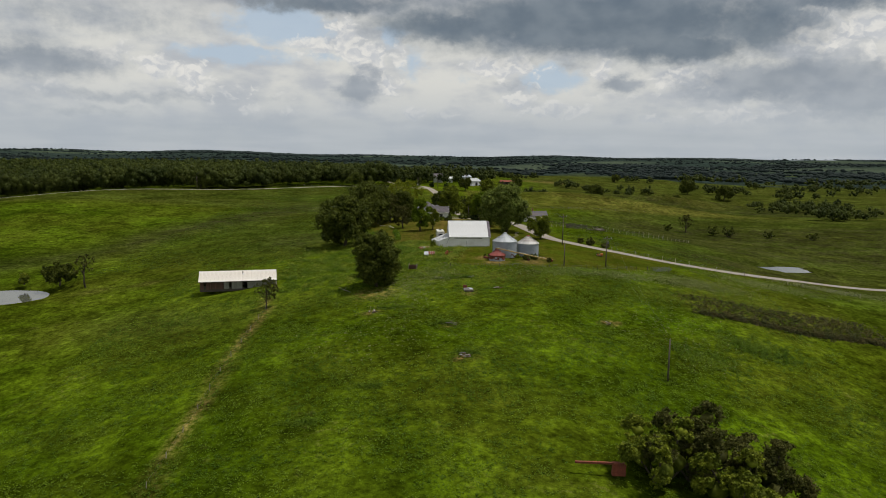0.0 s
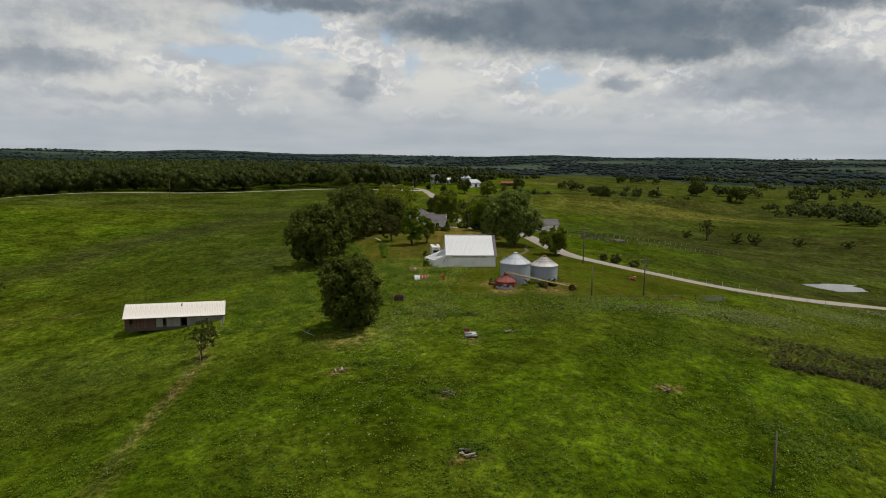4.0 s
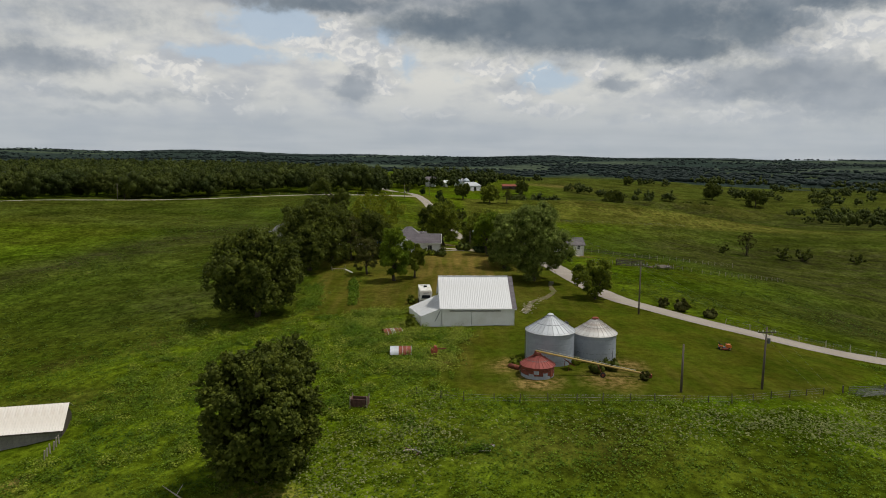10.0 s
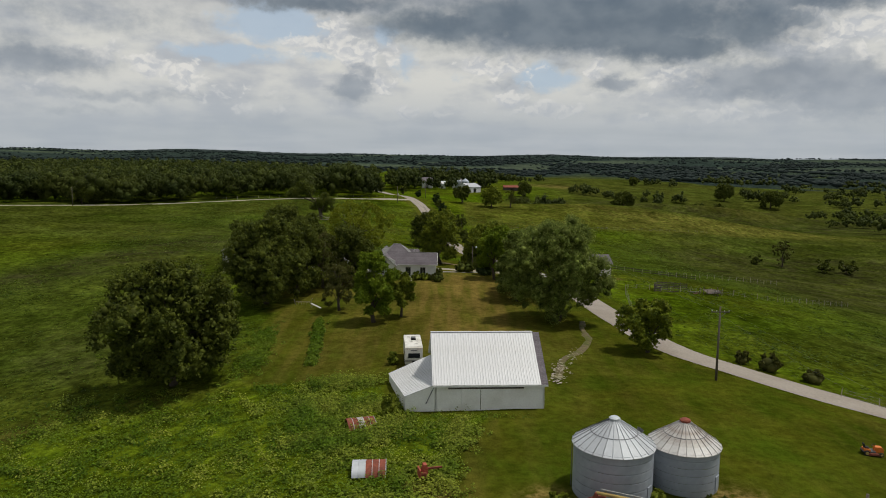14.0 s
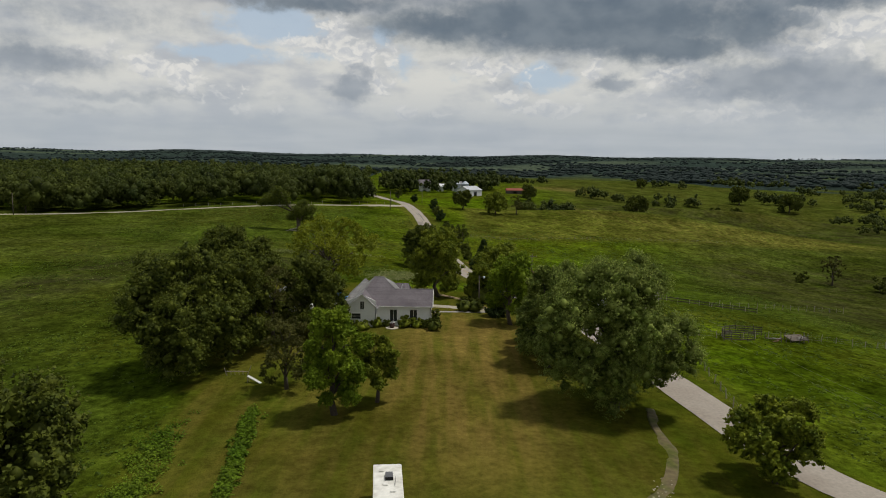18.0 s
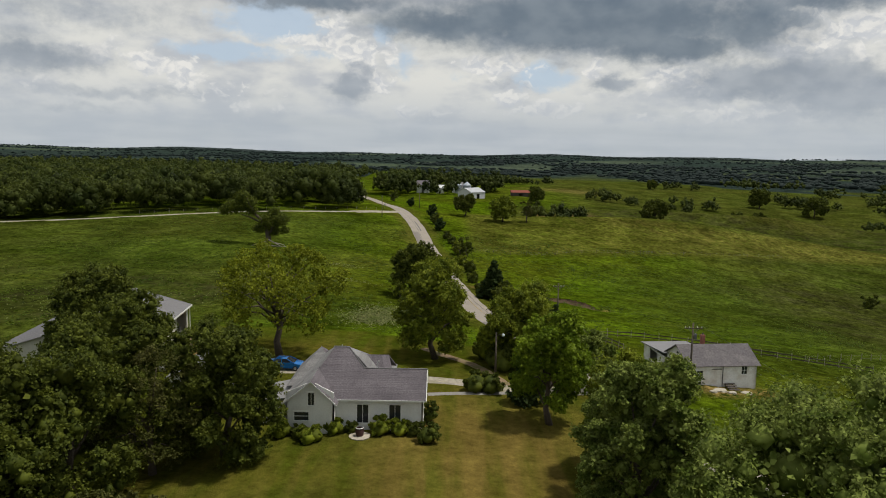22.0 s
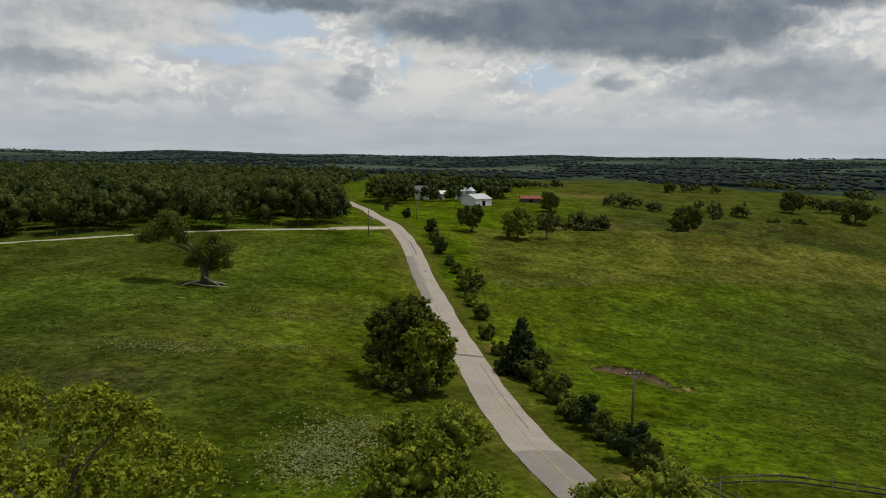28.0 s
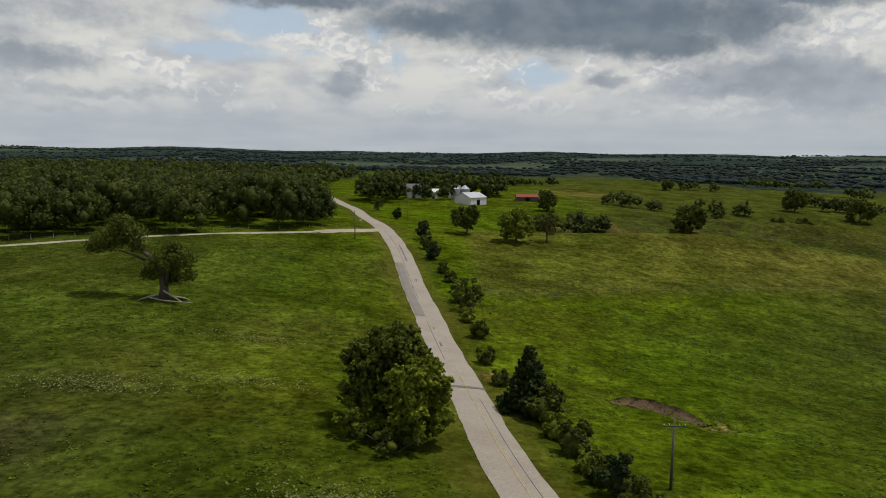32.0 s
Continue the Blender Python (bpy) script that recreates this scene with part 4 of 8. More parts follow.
def crown_points(rng, n, h, w, low, lobes, shape):
    """A crown between the heights low*h and h: boughs, the leaf heads that stand on them, and leaves on the heads."""
    mid, rz, rx = h * (low + 1) / 2, h * (1 - low) / 2, w / 2
    count = max(7, lobes * 3 // 5)
    if shape == "cone":
        t = (np.arange(count) + 0.5) / count
        a = np.arange(count) * 2.4 + rng.uniform(-0.5, 0.5, count)
        rad = rx * (1 - t) * 0.62
        c = np.stack([rad * np.cos(a), rad * np.sin(a), h * (low + (1 - low) * t * 0.93)], -1)
        r = rx * (0.16 + 0.36 * (1 - t))
    else:
        s = 1 - 2 * (np.arange(count) + 0.5) / count * 0.93 + rng.normal(0, 0.05, count)
        s = np.clip(s, -0.86, 0.96)
        a = np.arange(count) * 2.39996 + rng.uniform(-0.5, 0.5, count)
        wide = (1 - s * s) ** np.where(s > 0, 0.5, 0.34)
        f = rng.uniform(0.50, 0.80, count)
        r = min(rx, rz * 1.1) * rng.uniform(0.24, 0.42, count)
        c = np.stack([rx * f * wide * np.cos(a), rx * f * wide * np.sin(a), mid + rz * s * 0.74], -1)
        c = np.concatenate([c, [[0, 0, mid * 0.98]]])
        r = np.append(r, min(rx, rz) * 0.5)
        c[:, 2] = np.minimum(c[:, 2], h - r * 0.8)
    # leaf heads over the boughs, more of them outward and upward
    per = 19
    d = rng.normal(0, 1, (len(c), per, 3))
    d /= np.linalg.norm(d, axis=-1, keepdims=True)
    out = c - np.array([0, 0, mid * 0.85])
    out /= np.linalg.norm(out, axis=-1, keepdims=True) + 1e-6
    d = d + 0.55 * out[:, None] + np.array([0, 0, 0.22])
    d /= np.linalg.norm(d, axis=-1, keepdims=True)
    head = c[:, None] + d * (r[:, None] * rng.uniform(0.66, 1.0, (len(c), per)))[..., None] * np.array([1, 1, 0.88])
    head_r = np.repeat(r[:, None], per, 1) * rng.uniform(0.22, 0.44, (len(c), per))
    head, head_r, face = head.reshape(-1, 3), head_r.ravel(), d.reshape(-1, 3)
    keep = head[:, 2] > 0.15
    head, head_r, face = head[keep], head_r[keep], face[keep]
    # leafy shoots that fan out and up from every head, some ten leaves on each
    on = 10
    m = n // on + 1
    which = rng.choice(len(head), m, p=head_r ** 2 / (head_r ** 2).sum())
    e = rng.normal(0, 1, (m, 3))
    e /= np.linalg.norm(e, axis=1)[:, None]
    e = e + 0.5 * face[which] + np.array([0, 0, 0.40])
    e /= np.linalg.norm(e, axis=1)[:, None]
    u = np.linspace(0.52, 1.0, on)
    reach = (head_r[which] * rng.uniform(0.95, 1.45, m))[:, None] * u
    spread = (head_r[which] * 0.20)[:, None] * (1.45 - u)
    p = head[which][:, None] + e[:, None] * reach[..., None] * np.array([1, 1, 0.9]) + rng.normal(0, 1, (m, on, 3)) * spread[..., None]
    out = 0.6 * e[:, None] + np.array([0, 0, 0.5]) + rng.normal(0, 0.2, (m, on, 3))
    return p.reshape(-1, 3)[:n], out.reshape(-1, 3)[:n], c, r, head, head_r


def lumps(rng, c, r, cols=8, rows=5, tall=0.82):
    """Uneven many-sided lumps of leaves round the centres c, of the radii r."""
    lon, lat = np.arange(cols) * 2 * np.pi / cols, np.linspace(-1.2, 1.25, rows)
    d = np.stack([np.cos(lat)[:, None] * np.cos(lon), np.cos(lat)[:, None] * np.sin(lon), np.repeat(np.sin(lat)[:, None], cols, 1)], -1).reshape(-1, 3)
    v = c[:, None] + d[None] * (r[:, None] * rng.uniform(0.7, 1.1, (len(c), len(d))))[..., None] * np.array([1, 1, tall])
    q = [(j * cols + i, j * cols + (i + 1) % cols, (j + 1) * cols + (i + 1) % cols, (j + 1) * cols + i) for j in range(rows - 1) for i in range(cols)]
    top = (rows - 1) * cols
    q += [(top, top + i, top + i + 1, top + i + 2) for i in range(1, cols - 2, 2)]
    f = (np.array(q)[None] + (np.arange(len(c)) * len(d))[:, None, None]).reshape(-1, 4)
    return v.reshape(-1, 3), f


def grow(name, label, x, y, h, w, mat="leaf", low=0.16, lobes=26, leaves=5000, size=0.5, shape="round", seed=1, lean=0.0, bark="bark", category="tree", group=""):
    """A tree: a tapered trunk with limbs that carry the crown's lobes."""
    rng = np.random.default_rng(seed)
    root = thing(name, label, category, on_ground(x, y, 0, -0.1), group)
    p, d, lobe, lobe_r, head, head_r = crown_points(rng, leaves, h, w, low, lobes, shape)
    base_r = 0.018 * h + 0.008 * w
    g = Geo()
    top = h * (0.62 if shape != "cone" else 0.95)
    bend = rng.normal(0, 0.02 * h, (5, 2))
    bend[0] = 0
    path = [(bend[k, 0] + lean * k * h * 0.05, bend[k, 1], top * k / 4) for k in range(5)]
    g.tube(path, [base_r * 1.35, base_r, base_r * 0.8, base_r * 0.55, base_r * 0.25], 9)
    g.make("trunk", bark, root, smooth=True)
    limbs = Geo()
    for k in rng.choice(len(lobe), min(len(lobe), 22 if mat == "leaf_yellow" else 11), replace=False):
        q = lobe[k]
        k0 = rng.uniform(0.35, 0.8)
        j = min(3, int(k0 * 4))
        a = np.array(path[j]) + (np.array(path[j + 1]) - np.array(path[j])) * (k0 * 4 - j)
        if q[2] < a[2]:
            a = np.array(path[1])
        m = (a + q) / 2 + (0, 0, 0.06 * h)
        limbs.tube([a, m, q], [base_r * 0.42, base_r * 0.26, base_r * 0.08], 6)
    limbs.make("limb", bark, root, smooth=True)
    v, f = leaf_quads(rng, p, d, size)
    airy = mat in ("leaf_yellow", "leaf_dull")
    v2, f2 = lumps(rng, head, head_r * (0.2 if airy else 0.62), 6, 3)
    v, f = np.concatenate([v, v2]), np.concatenate([f, f2 + len(v)])
    if not airy:
        v2, f2 = lumps(rng, lobe, np.minimum(lobe_r * 0.46, np.maximum(lobe[:, 2] - 0.1, 0.2)))
        v, f = np.concatenate([v, v2]), np.concatenate([f, f2 + len(v)])
        # shaded leaves deep inside the boughs
        k = rng.integers(0, len(lobe), leaves // 6)
        q = rng.normal(0, 1, (len(k), 3))
        q /= np.linalg.norm(q, axis=1)[:, None]
        inner = lobe[k] + q * (lobe_r[k] * rng.uniform(0.45, 0.85, len(k)))[:, None]
        inner[:, 2] = np.maximum(inner[:, 2], 0.2)
        v2, f2 = leaf_quads(rng, inner, q, size * 1.9)
        v, f = np.concatenate([v, v2]), np.concatenate([f, f2 + len(v)])
    me = fast_mesh("crown", v, f)
    me.materials.append(M[mat])
    crown = new("crown", me)
    crown.parent = root
    return root


def shrub(label, x, y, h, w, mat="leaf_dark", leaves=900, size=0.28, seed=1, name="bush", group="", depth=None):
    """A bush of stems and leaf clumps that reaches down to the ground."""
    rng = np.random.default_rng(seed)
    root = thing(name, label, "bush", on_ground(x, y, 0, -0.05), group)
    p, d, lobe, lobe_r, head, head_r = crown_points(rng, leaves, h, w, 0.02, 14, "round")
    p[:, 2] = np.maximum(p[:, 2], 0.03)
    g = Geo()
    for q in lobe[:7]:
        g.tube([(q[0] * 0.15, q[1] * 0.15, -0.1), (q[0] * 0.6, q[1] * 0.6, max(q[2], 0.1) * 0.6), tuple(q)], [0.02 * h, 0.014 * h, 0.006 * h], 5)
    g.make("stem", "bark", root)
    v, f = leaf_quads(rng, p, d, size)
    body = np.array([[0, 0, 0.42 * h], [0.18 * w, 0, 0.34 * h], [-0.18 * w, 0.08 * w, 0.34 * h], [0, -0.18 * w, 0.32 * h], [0.02 * w, 0.2 * w, 0.3 * h]])
    body_r = np.minimum(np.array([0.36, 0.28, 0.28, 0.28, 0.28]) * w, 0.46 * h) * (1.0 if w < 6 else 0.4)
    snug = 1.0 if w < 6 else 0.6
    v2, f2 = lumps(rng, np.concatenate([lobe, head, body]), np.concatenate([np.minimum(lobe_r * 0.84, np.maximum(lobe[:, 2], 0.1)) * snug, head_r * 0.8 * snug, body_r]), 8, 5)
    v, f = np.concatenate([v, v2]), np.concatenate([f, f2 + len(v)])
    me = fast_mesh("foliage", v, f)
    me.materials.append(M[mat])
    ob = new("foliage", me)
    ob.parent = root
    return root


# x, y, height, width, leaf, low, lobes, leaves, leaf size, what it is
TREES = [
    (-17.3, 155.0, 12.6, 12.0, "leaf_dark", 0.0, 34, 10000, 0.48, "broad dark oak alone in the weedy pasture"),
    (-18.0, 168.0, 9.8, 9.6, "leaf_dark", 0.0, 24, 6000, 0.46, "smaller oak behind the broad pasture oak"),
    (-34.0, 217, 15.6, 16.4, "leaf_dark", 0.0, 34, 10000, 0.50, "broad dark oak at the field edge"),
    (-32.5, 258, 16.2, 16.0, "leaf_dark", 0.0, 36, 9500, 0.52, "spreading maple in the house grove"),
    (-35.0, 285, 16.0, 11.5, "leaf_dark", 0.0, 30, 7500, 0.48, "tall maple beside the garage"),
    (-19.6, 274.5, 12.2, 11.5, "leaf_dark", 0.0, 28, 7000, 0.44, "dense green maple beside the house"),
    (-24.5, 271, 11.0, 9.0, "leaf_dull", 0.0, 20, 3500, 0.36, "dull brownish tree in the house grove"),
    (-28.5, 266, 15.0, 12.0, "leaf_dark", 0.0, 24, 5500, 0.46, "dark maple in the house grove"),
    (-29.0, 277, 15.0, 12.0, "leaf_dark", 0.0, 26, 6000, 0.46, "dark maple behind the house grove"),
    (14.2, 267, 12.2, 7.4, "leaf_silver", 0.0, 22, 5000, 0.44, "silver maple between lawn and road"),
    (-18.2, 251, 9.0, 6.2, "leaf_dull", 0.06, 18, 3500, 0.38, "dull reddish tree under taller maples"),
    (-11.4, 243.0, 12.8, 7.2, "leaf_lime", 0.0, 30, 8000, 0.42, "young bright green maple on the lawn"),
    (-7.2, 246.5, 8.4, 4.6, "leaf", 0.08, 16, 3000, 0.45, "slender green tree behind the young maple"),
    (18.9, 246.5, 17.0, 16.0, "leaf_silver", 0.0, 44, 16000, 0.40, "large silver maple beside the lane"),
    (13.6, 261, 14.6, 9.4, "leaf_silver", 0.0, 28, 7000, 0.48, "silver maple beside the lawn"),
    (15.0, 273, 11.0, 7.6, "leaf", 0.0, 24, 5500, 0.48, "green maple beside the lawn"),
    (10.8, 284.5, 12.0, 9.0, "leaf_lime", 0.06, 24, 5500, 0.48, "bright green maple by the drive"),
    (-1.3, 309, 14.6, 10.8, "leaf", 0.02, 28, 6500, 0.48, "round maple behind the house"),
    (9.8, 307, 11.3, 11.0, "leaf", 0.05, 26, 5500, 0.48, "crooked maple beside the road"),
    (29.2, 230, 7.8, 9.2, "leaf", 0.10, 22, 5000, 0.42, "small round tree beside the road"),
    (-22.0, 306.5, 15.2, 20.0, "leaf_yellow", 0.20, 46, 10500, 0.44, "wide yellow-green walnut beside the car"),
    (-6.2, 367.5, 12.0, 10.8, "leaf_dark", 0.06, 32, 8000, 0.50, "dark tree clump beside the road"),
    (-3.0, 362.5, 10.8, 8.0, "leaf", 0.0, 24, 5000, 0.48, "leaning green tree beside the road"),
    (17.0, 299.0, 7.4, 8.0, "leaf_silver", 0.08, 18, 2600, 0.45, "thin silver tree beside the road"),
    (-40.5, 146.5, 7.0, 5.0, "leaf_dull", 0.22, 16, 1500, 0.38, "thin bare-branched sapling at the fence line"),
    (-112, 192.5, 7.0, 9.0, "leaf_dark", 0.05, 20, 3000, 0.55, "dark tree at the pond bank"),
    (-102.5, 188.5, 10.0, 6.0, "leaf_dull", 0.30, 12, 700, 0.5, "half-dead forked tree at the pond"),
    (8.1, 529, 10.2, 10.5, "leaf_dark", 0.14, 24, 4000, 0.6, "round tree on the far ridge"),
    (24, 519, 11.2, 12.0, "leaf", 0.06, 26, 4500, 0.6, "broad tree on the far ridge"),
    (34.5, 522, 10.0, 6.5, "leaf_dull", 0.10, 16, 1500, 0.6, "thin tree on the far ridge"),
    (130.5, 661, 15.0, 19.0, "leaf_dark", 0.03, 30, 3500, 1.0, "wide dark tree in the valley pasture"),
    (273, 840, 17.2, 22.0, "leaf_dark", 0.04, 30, 3000, 1.1, "dark tree on the far slope"),
    (231, 743, 9.5, 15.0, "leaf_dark", 0.04, 22, 2200, 1.0, "low dark tree on the far slope"),
    (216, 746, 8.5, 11.0, "leaf_dark", 0.04, 20, 2000, 1.0, "small dark tree on the far slope"),
    (303, 804, 17.0, 21.0, "leaf_dark", 0.04, 28, 2800, 1.1, "spreading tree on the far slope"),
    (223, 998, 11.0, 13.0, "leaf_dark", 0.06, 20, 1800, 1.1, "single tree on the far hill top"),
    (60.5, 699, 12.0, 12.5, "leaf_dark", 0.06, 22, 2200, 0.9, "tree beside the far farmstead"),
    (141, 428.5, 12.0, 8.5, "leaf_dull", 0.05, 18, 1500, 0.7, "thin tree in the valley field"),
    (-158, 438.5, 7.5, 9.0, "leaf_dark", 0.05, 20, 2000, 0.7, "round tree beside the side road"),
]
for k, (x, y, h, w, mat, low, lobes, leaves, size, label) in enumerate(TREES):
    near = y < 330 and abs(x) < 60
    leaves, lobes, size = int(leaves * (2.4 if near else 1.2)), lobes + 5, size * (0.66 if near else 0.85)
    if near and y > 240 and abs(x) < 36 and mat != "leaf_yellow":
        leaves, size = int(leaves * 1.6), size * 0.74
    grow("tree", label, x, y, h, w, mat, low, lobes, leaves, size, "round", 100 + k)  # every tree its own seed
grow("spruce", "small dark spruce beside the drive", 8.9, 291, 7.0, 4.6, "leaf_pine", 0.03, 40, 3500, 0.34, "cone", 301)
grow("cedar_tree", "dark red cedar at the roadside", 11.2, 378.5, 9.5, 7.6, "leaf_pine", 0.0, 50, 7000, 0.42, "cone", 302)

SHRUBS = [
    (14.7, 364.5, 4.0, 4.2, "leaf_dark"), (16.6, 352.6, 4.6, 3.4, "leaf_pine"), (19.4, 341.6, 4.8, 4.4, "leaf_pine"), (5.8, 435, 8.0, 6.0, "leaf_dark"), (4.2, 442, 5.0, 5.0, "leaf"),
    (-6, 509, 5.8, 6.4, "leaf_pine"), (-2.4, 481, 5.0, 4.6, "leaf_pine"), (0.3, 467, 2.8, 3.6, "leaf_dark"), (-18.5, 586, 5.2, 4.4, "leaf_pine"), (-32.5, 652, 7.6, 7.0, "leaf_dark"),
    (-4.2, 494, 4.0, 4.0, "leaf_dark"), (18.3, 346.5, 3.0, 3.0, "leaf_dark"),
    (44.9, 225.8, 2.5, 3.2, "leaf_dull"), (49.2, 222.4, 1.8, 3.0, "leaf_dull"), (42.2, 228.5, 1.8, 2.2, "leaf_dull"),
    (155, 421, 5.5, 9.0, "leaf_dark"), (164, 419.5, 6.0, 10.0, "leaf_dark"), (131, 431, 4.0, 7.0, "leaf_dark"), (147, 642, 4.2, 12.0, "leaf_dark"), (185, 414, 4.5, 9.0, "leaf_dark"), (206, 404, 4.0, 8.0, "leaf_dark"),
    (-124.7, 196.4, 3.4, 3.6, "leaf"), (31, 78, 9.5, 14.0, "leaf_dull"), (39, 76, 8.0, 11.0, "leaf_dull"), (26, 76, 8.0, 11.0, "leaf"), (34, 72, 7.5, 12.0, "leaf"),
    (-5.4, 360, 4.0, 9.0, "leaf_dark"), (13.2, 375.0, 5.2, 5.6, "leaf_dark"), (12.6, 383, 4.2, 5.0, "leaf"), (13.6, 370.0, 3.0, 4.2, "leaf"), (15.6, 359.5, 2.6, 3.8, "leaf"), (15.6, 356.0, 3.0, 3.4, "leaf_dark"), (17.4, 349.5, 3.2, 3.4, "leaf_dark"),
    (20.0, 338.0, 3.6, 3.8, "leaf_dark"), (21.4, 334.5, 2.6, 3.6, "leaf"), (-9.5, 364, 4.6, 6.0, "leaf"), (8.6, 391, 2.6, 3.4, "leaf_dark"), (7.2, 402, 3.0, 3.6, "leaf_dark"), (7.0, 418, 3.6, 4.0, "leaf_dark"), (5.2, 428, 3.0, 3.6, "leaf"), (3.6, 450, 3.4, 3.8, "leaf_dark"), (2.0, 459, 3.0, 3.4, "leaf_dark"),
]
for k, (x, y, h, w, mat) in enumerate(SHRUBS):
    far = y > 470 or x > 100
    shrub("scrubby dark roadside bush" if x < 40 else "rounded bush in the pasture", x, y, h, w, mat, 700 if far else (16000 if w > 9 else 2600), 0.75 if far else 0.30, 400 + k)


# ==== dead tree ====
def dead_tree(x, y):
    root = thing("dead_tree", "half-dead split oak with bleached fallen limbs", "tree", on_ground(x, y, 0, -0.1))
    g = Geo()
    g.tube([(0, 0, 0), (0.2, 0, 2.2), (-0.3, 0.2, 5), (-2.5, 0.3, 8), (-5.5, 0, 10.5)], [1.0, 0.75, 0.6, 0.4, 0.15], 10)
    g.make("trunk", "bark", root, smooth=True)
    limbs = Geo()
    for path in ([(0.2, 0, 3), (2.5, 0.4, 6), (3.8, 0.5, 8)], [(-1.5, 0.2, 6.5), (-5, 0.5, 8), (-8, 0.5, 9)], [(-3.5, 0.2, 9), (-5, -1, 12), (-5.5, -1, 14)], [(0.3, 0, 2.5), (1.5, -1.5, 5), (2, -2.2, 7)]):
        limbs.tube(path, [0.35, 0.22, 0.07], 6)
    limbs.make("limb", "bark", root, smooth=True)
    fallen = Geo()
    for path in ([(0.5, -1, 1.8), (2.5, -2, 1.0), (4.6, -3.2, 0.2)], [(-0.4, -1, 1.2), (-2.6, -2, 0.7), (-4, -2.6, 0.25)], [(2.5, -2, 1.0), (4.0, -1.4, 0.7), (5.2, -1.2, 0.25)], [(-3, 0.5, 0.25), (1, -2.4, 0.3), (6.5, -3.6, 0.2)]):
        fallen.tube(path, [0.20, 0.13, 0.05], 7)
    fallen.make("fallen_limb", "dead_wood", root, "bleached fallen limbs")
    rng = np.random.default_rng(77)
    ps, ds = [], []
    for cx, cy, cz, r, n in ((0.8, 0, 7.0, 3.2, 2600), (-2.4, 0, 5.0, 2.0, 900), (3.8, 0, 7.4, 2.6, 1500), (4.6, 0.5, 4.4, 1.5, 500), (1.6, 0.4, 4.0, 2.0, 600), (-5.4, 0, 12.2, 2.8, 1500), (-9.2, 0, 11.2, 3.2, 1900), (-12.2, 0.3, 9.8, 2.0, 700), (-7.0, 0, 14.0, 2.4, 1100), (-4.4, 0.2, 9.8, 1.8, 500), (2.0, 0.2, 9.8, 1.8, 700)):
        d = rng.normal(0, 1, (n, 3))
        d /= np.linalg.norm(d, axis=1)[:, None]
        ps.append(np.array([cx, cy, cz]) + d * r * rng.uniform(0.3, 1.1, n)[:, None] * [1, 1, 0.75])
        ds.append(d)
    v, f = leaf_quads(rng, np.concatenate(ps), np.concatenate(ds), 0.42)
    me = fast_mesh("crown", v, f)
    me.materials.append(M["leaf_dark"])
    ob = new("crown", me)
    ob.parent = root


dead_tree(-51, 417)


# ==== woods and far country ====
def canopy(rng, x, y, h, w, per, size, heads=10, cols=6, rows=4, low=0.02, stretch=1.0, core=0.70):
    """Many crowns at once: for each a rounded body with leafy heads heaped over it, wrapped in loose leaf clumps."""
    n = len(x)
    mid = (1 + low) / 2
    base = np.stack([x, y, heights(x, y) + h * mid], -1)[:, None]
    axes = np.stack([w / 2 * stretch, w / 2, h * (1 - mid)], -1)[:, None]
    s = 1 - 1.75 * (np.arange(heads) + 0.5) / heads
    a = np.arange(heads) * 2.39996 + rng.uniform(0, 6.28, (n, 1))
    q = np.stack([np.sqrt(1 - s * s) * np.cos(a), np.sqrt(1 - s * s) * np.sin(a), np.repeat(s[None], n, 0)], -1)
    q = q + rng.normal(0, 0.14, q.shape)
    head = base + q * rng.uniform(0.50, 0.74, (n, heads, 1)) * axes
    head_r = np.minimum(axes[..., 1], axes[..., 2] * 1.2) * rng.uniform(0.30, 0.50, (n, heads))
    body_r = np.minimum(axes[:, 0, 1], axes[:, 0, 2]) * 0.74
    v, f = lumps(rng, np.concatenate([head.reshape(-1, 3), base[:, 0]]), np.concatenate([head_r.ravel() * core, body_r * core]), cols, rows, 0.9)
    if stretch != 1.0:
        c = np.concatenate([head.reshape(-1, 3), base[:, 0]])
        k = len(v) // len(c)
        v = v.reshape(len(c), k, 3)
        v[..., 0] = c[:, None, 0] + (v[..., 0] - c[:, None, 0]) * stretch
        v = v.reshape(-1, 3)
    if per:
        which = rng.integers(0, heads, (n, per))
        i = np.arange(n)[:, None]
        e = rng.normal(0, 1, (n, per, 3))
        e /= np.linalg.norm(e, axis=-1, keepdims=True)
        e = e + 0.45 * q[i, which] + np.array([0, 0, 0.35])
        e /= np.linalg.norm(e, axis=-1, keepdims=True)
        p = head[i, which] + e * (head_r[i, which] * rng.uniform(0.72, 1.14, (n, per)))[..., None]
        v2, f2 = leaf_quads(rng, p.reshape(-1, 3), e.reshape(-1, 3), size, 0.4)
        v, f = np.concatenate([v, v2]), np.concatenate([f, f2 + len(v)])
    return v, f


def stuff(name, v, f, mat, label, category):
    me = fast_mesh(name, v, f)
    me.materials.append(M[mat])
    return tagged(new(name, me), label, category, "", "stuff")


def scatter(rng, x0, x1, y0, y1, n):
    return rng.uniform(x0, x1, n), rng.uniform(y0, y1, n)


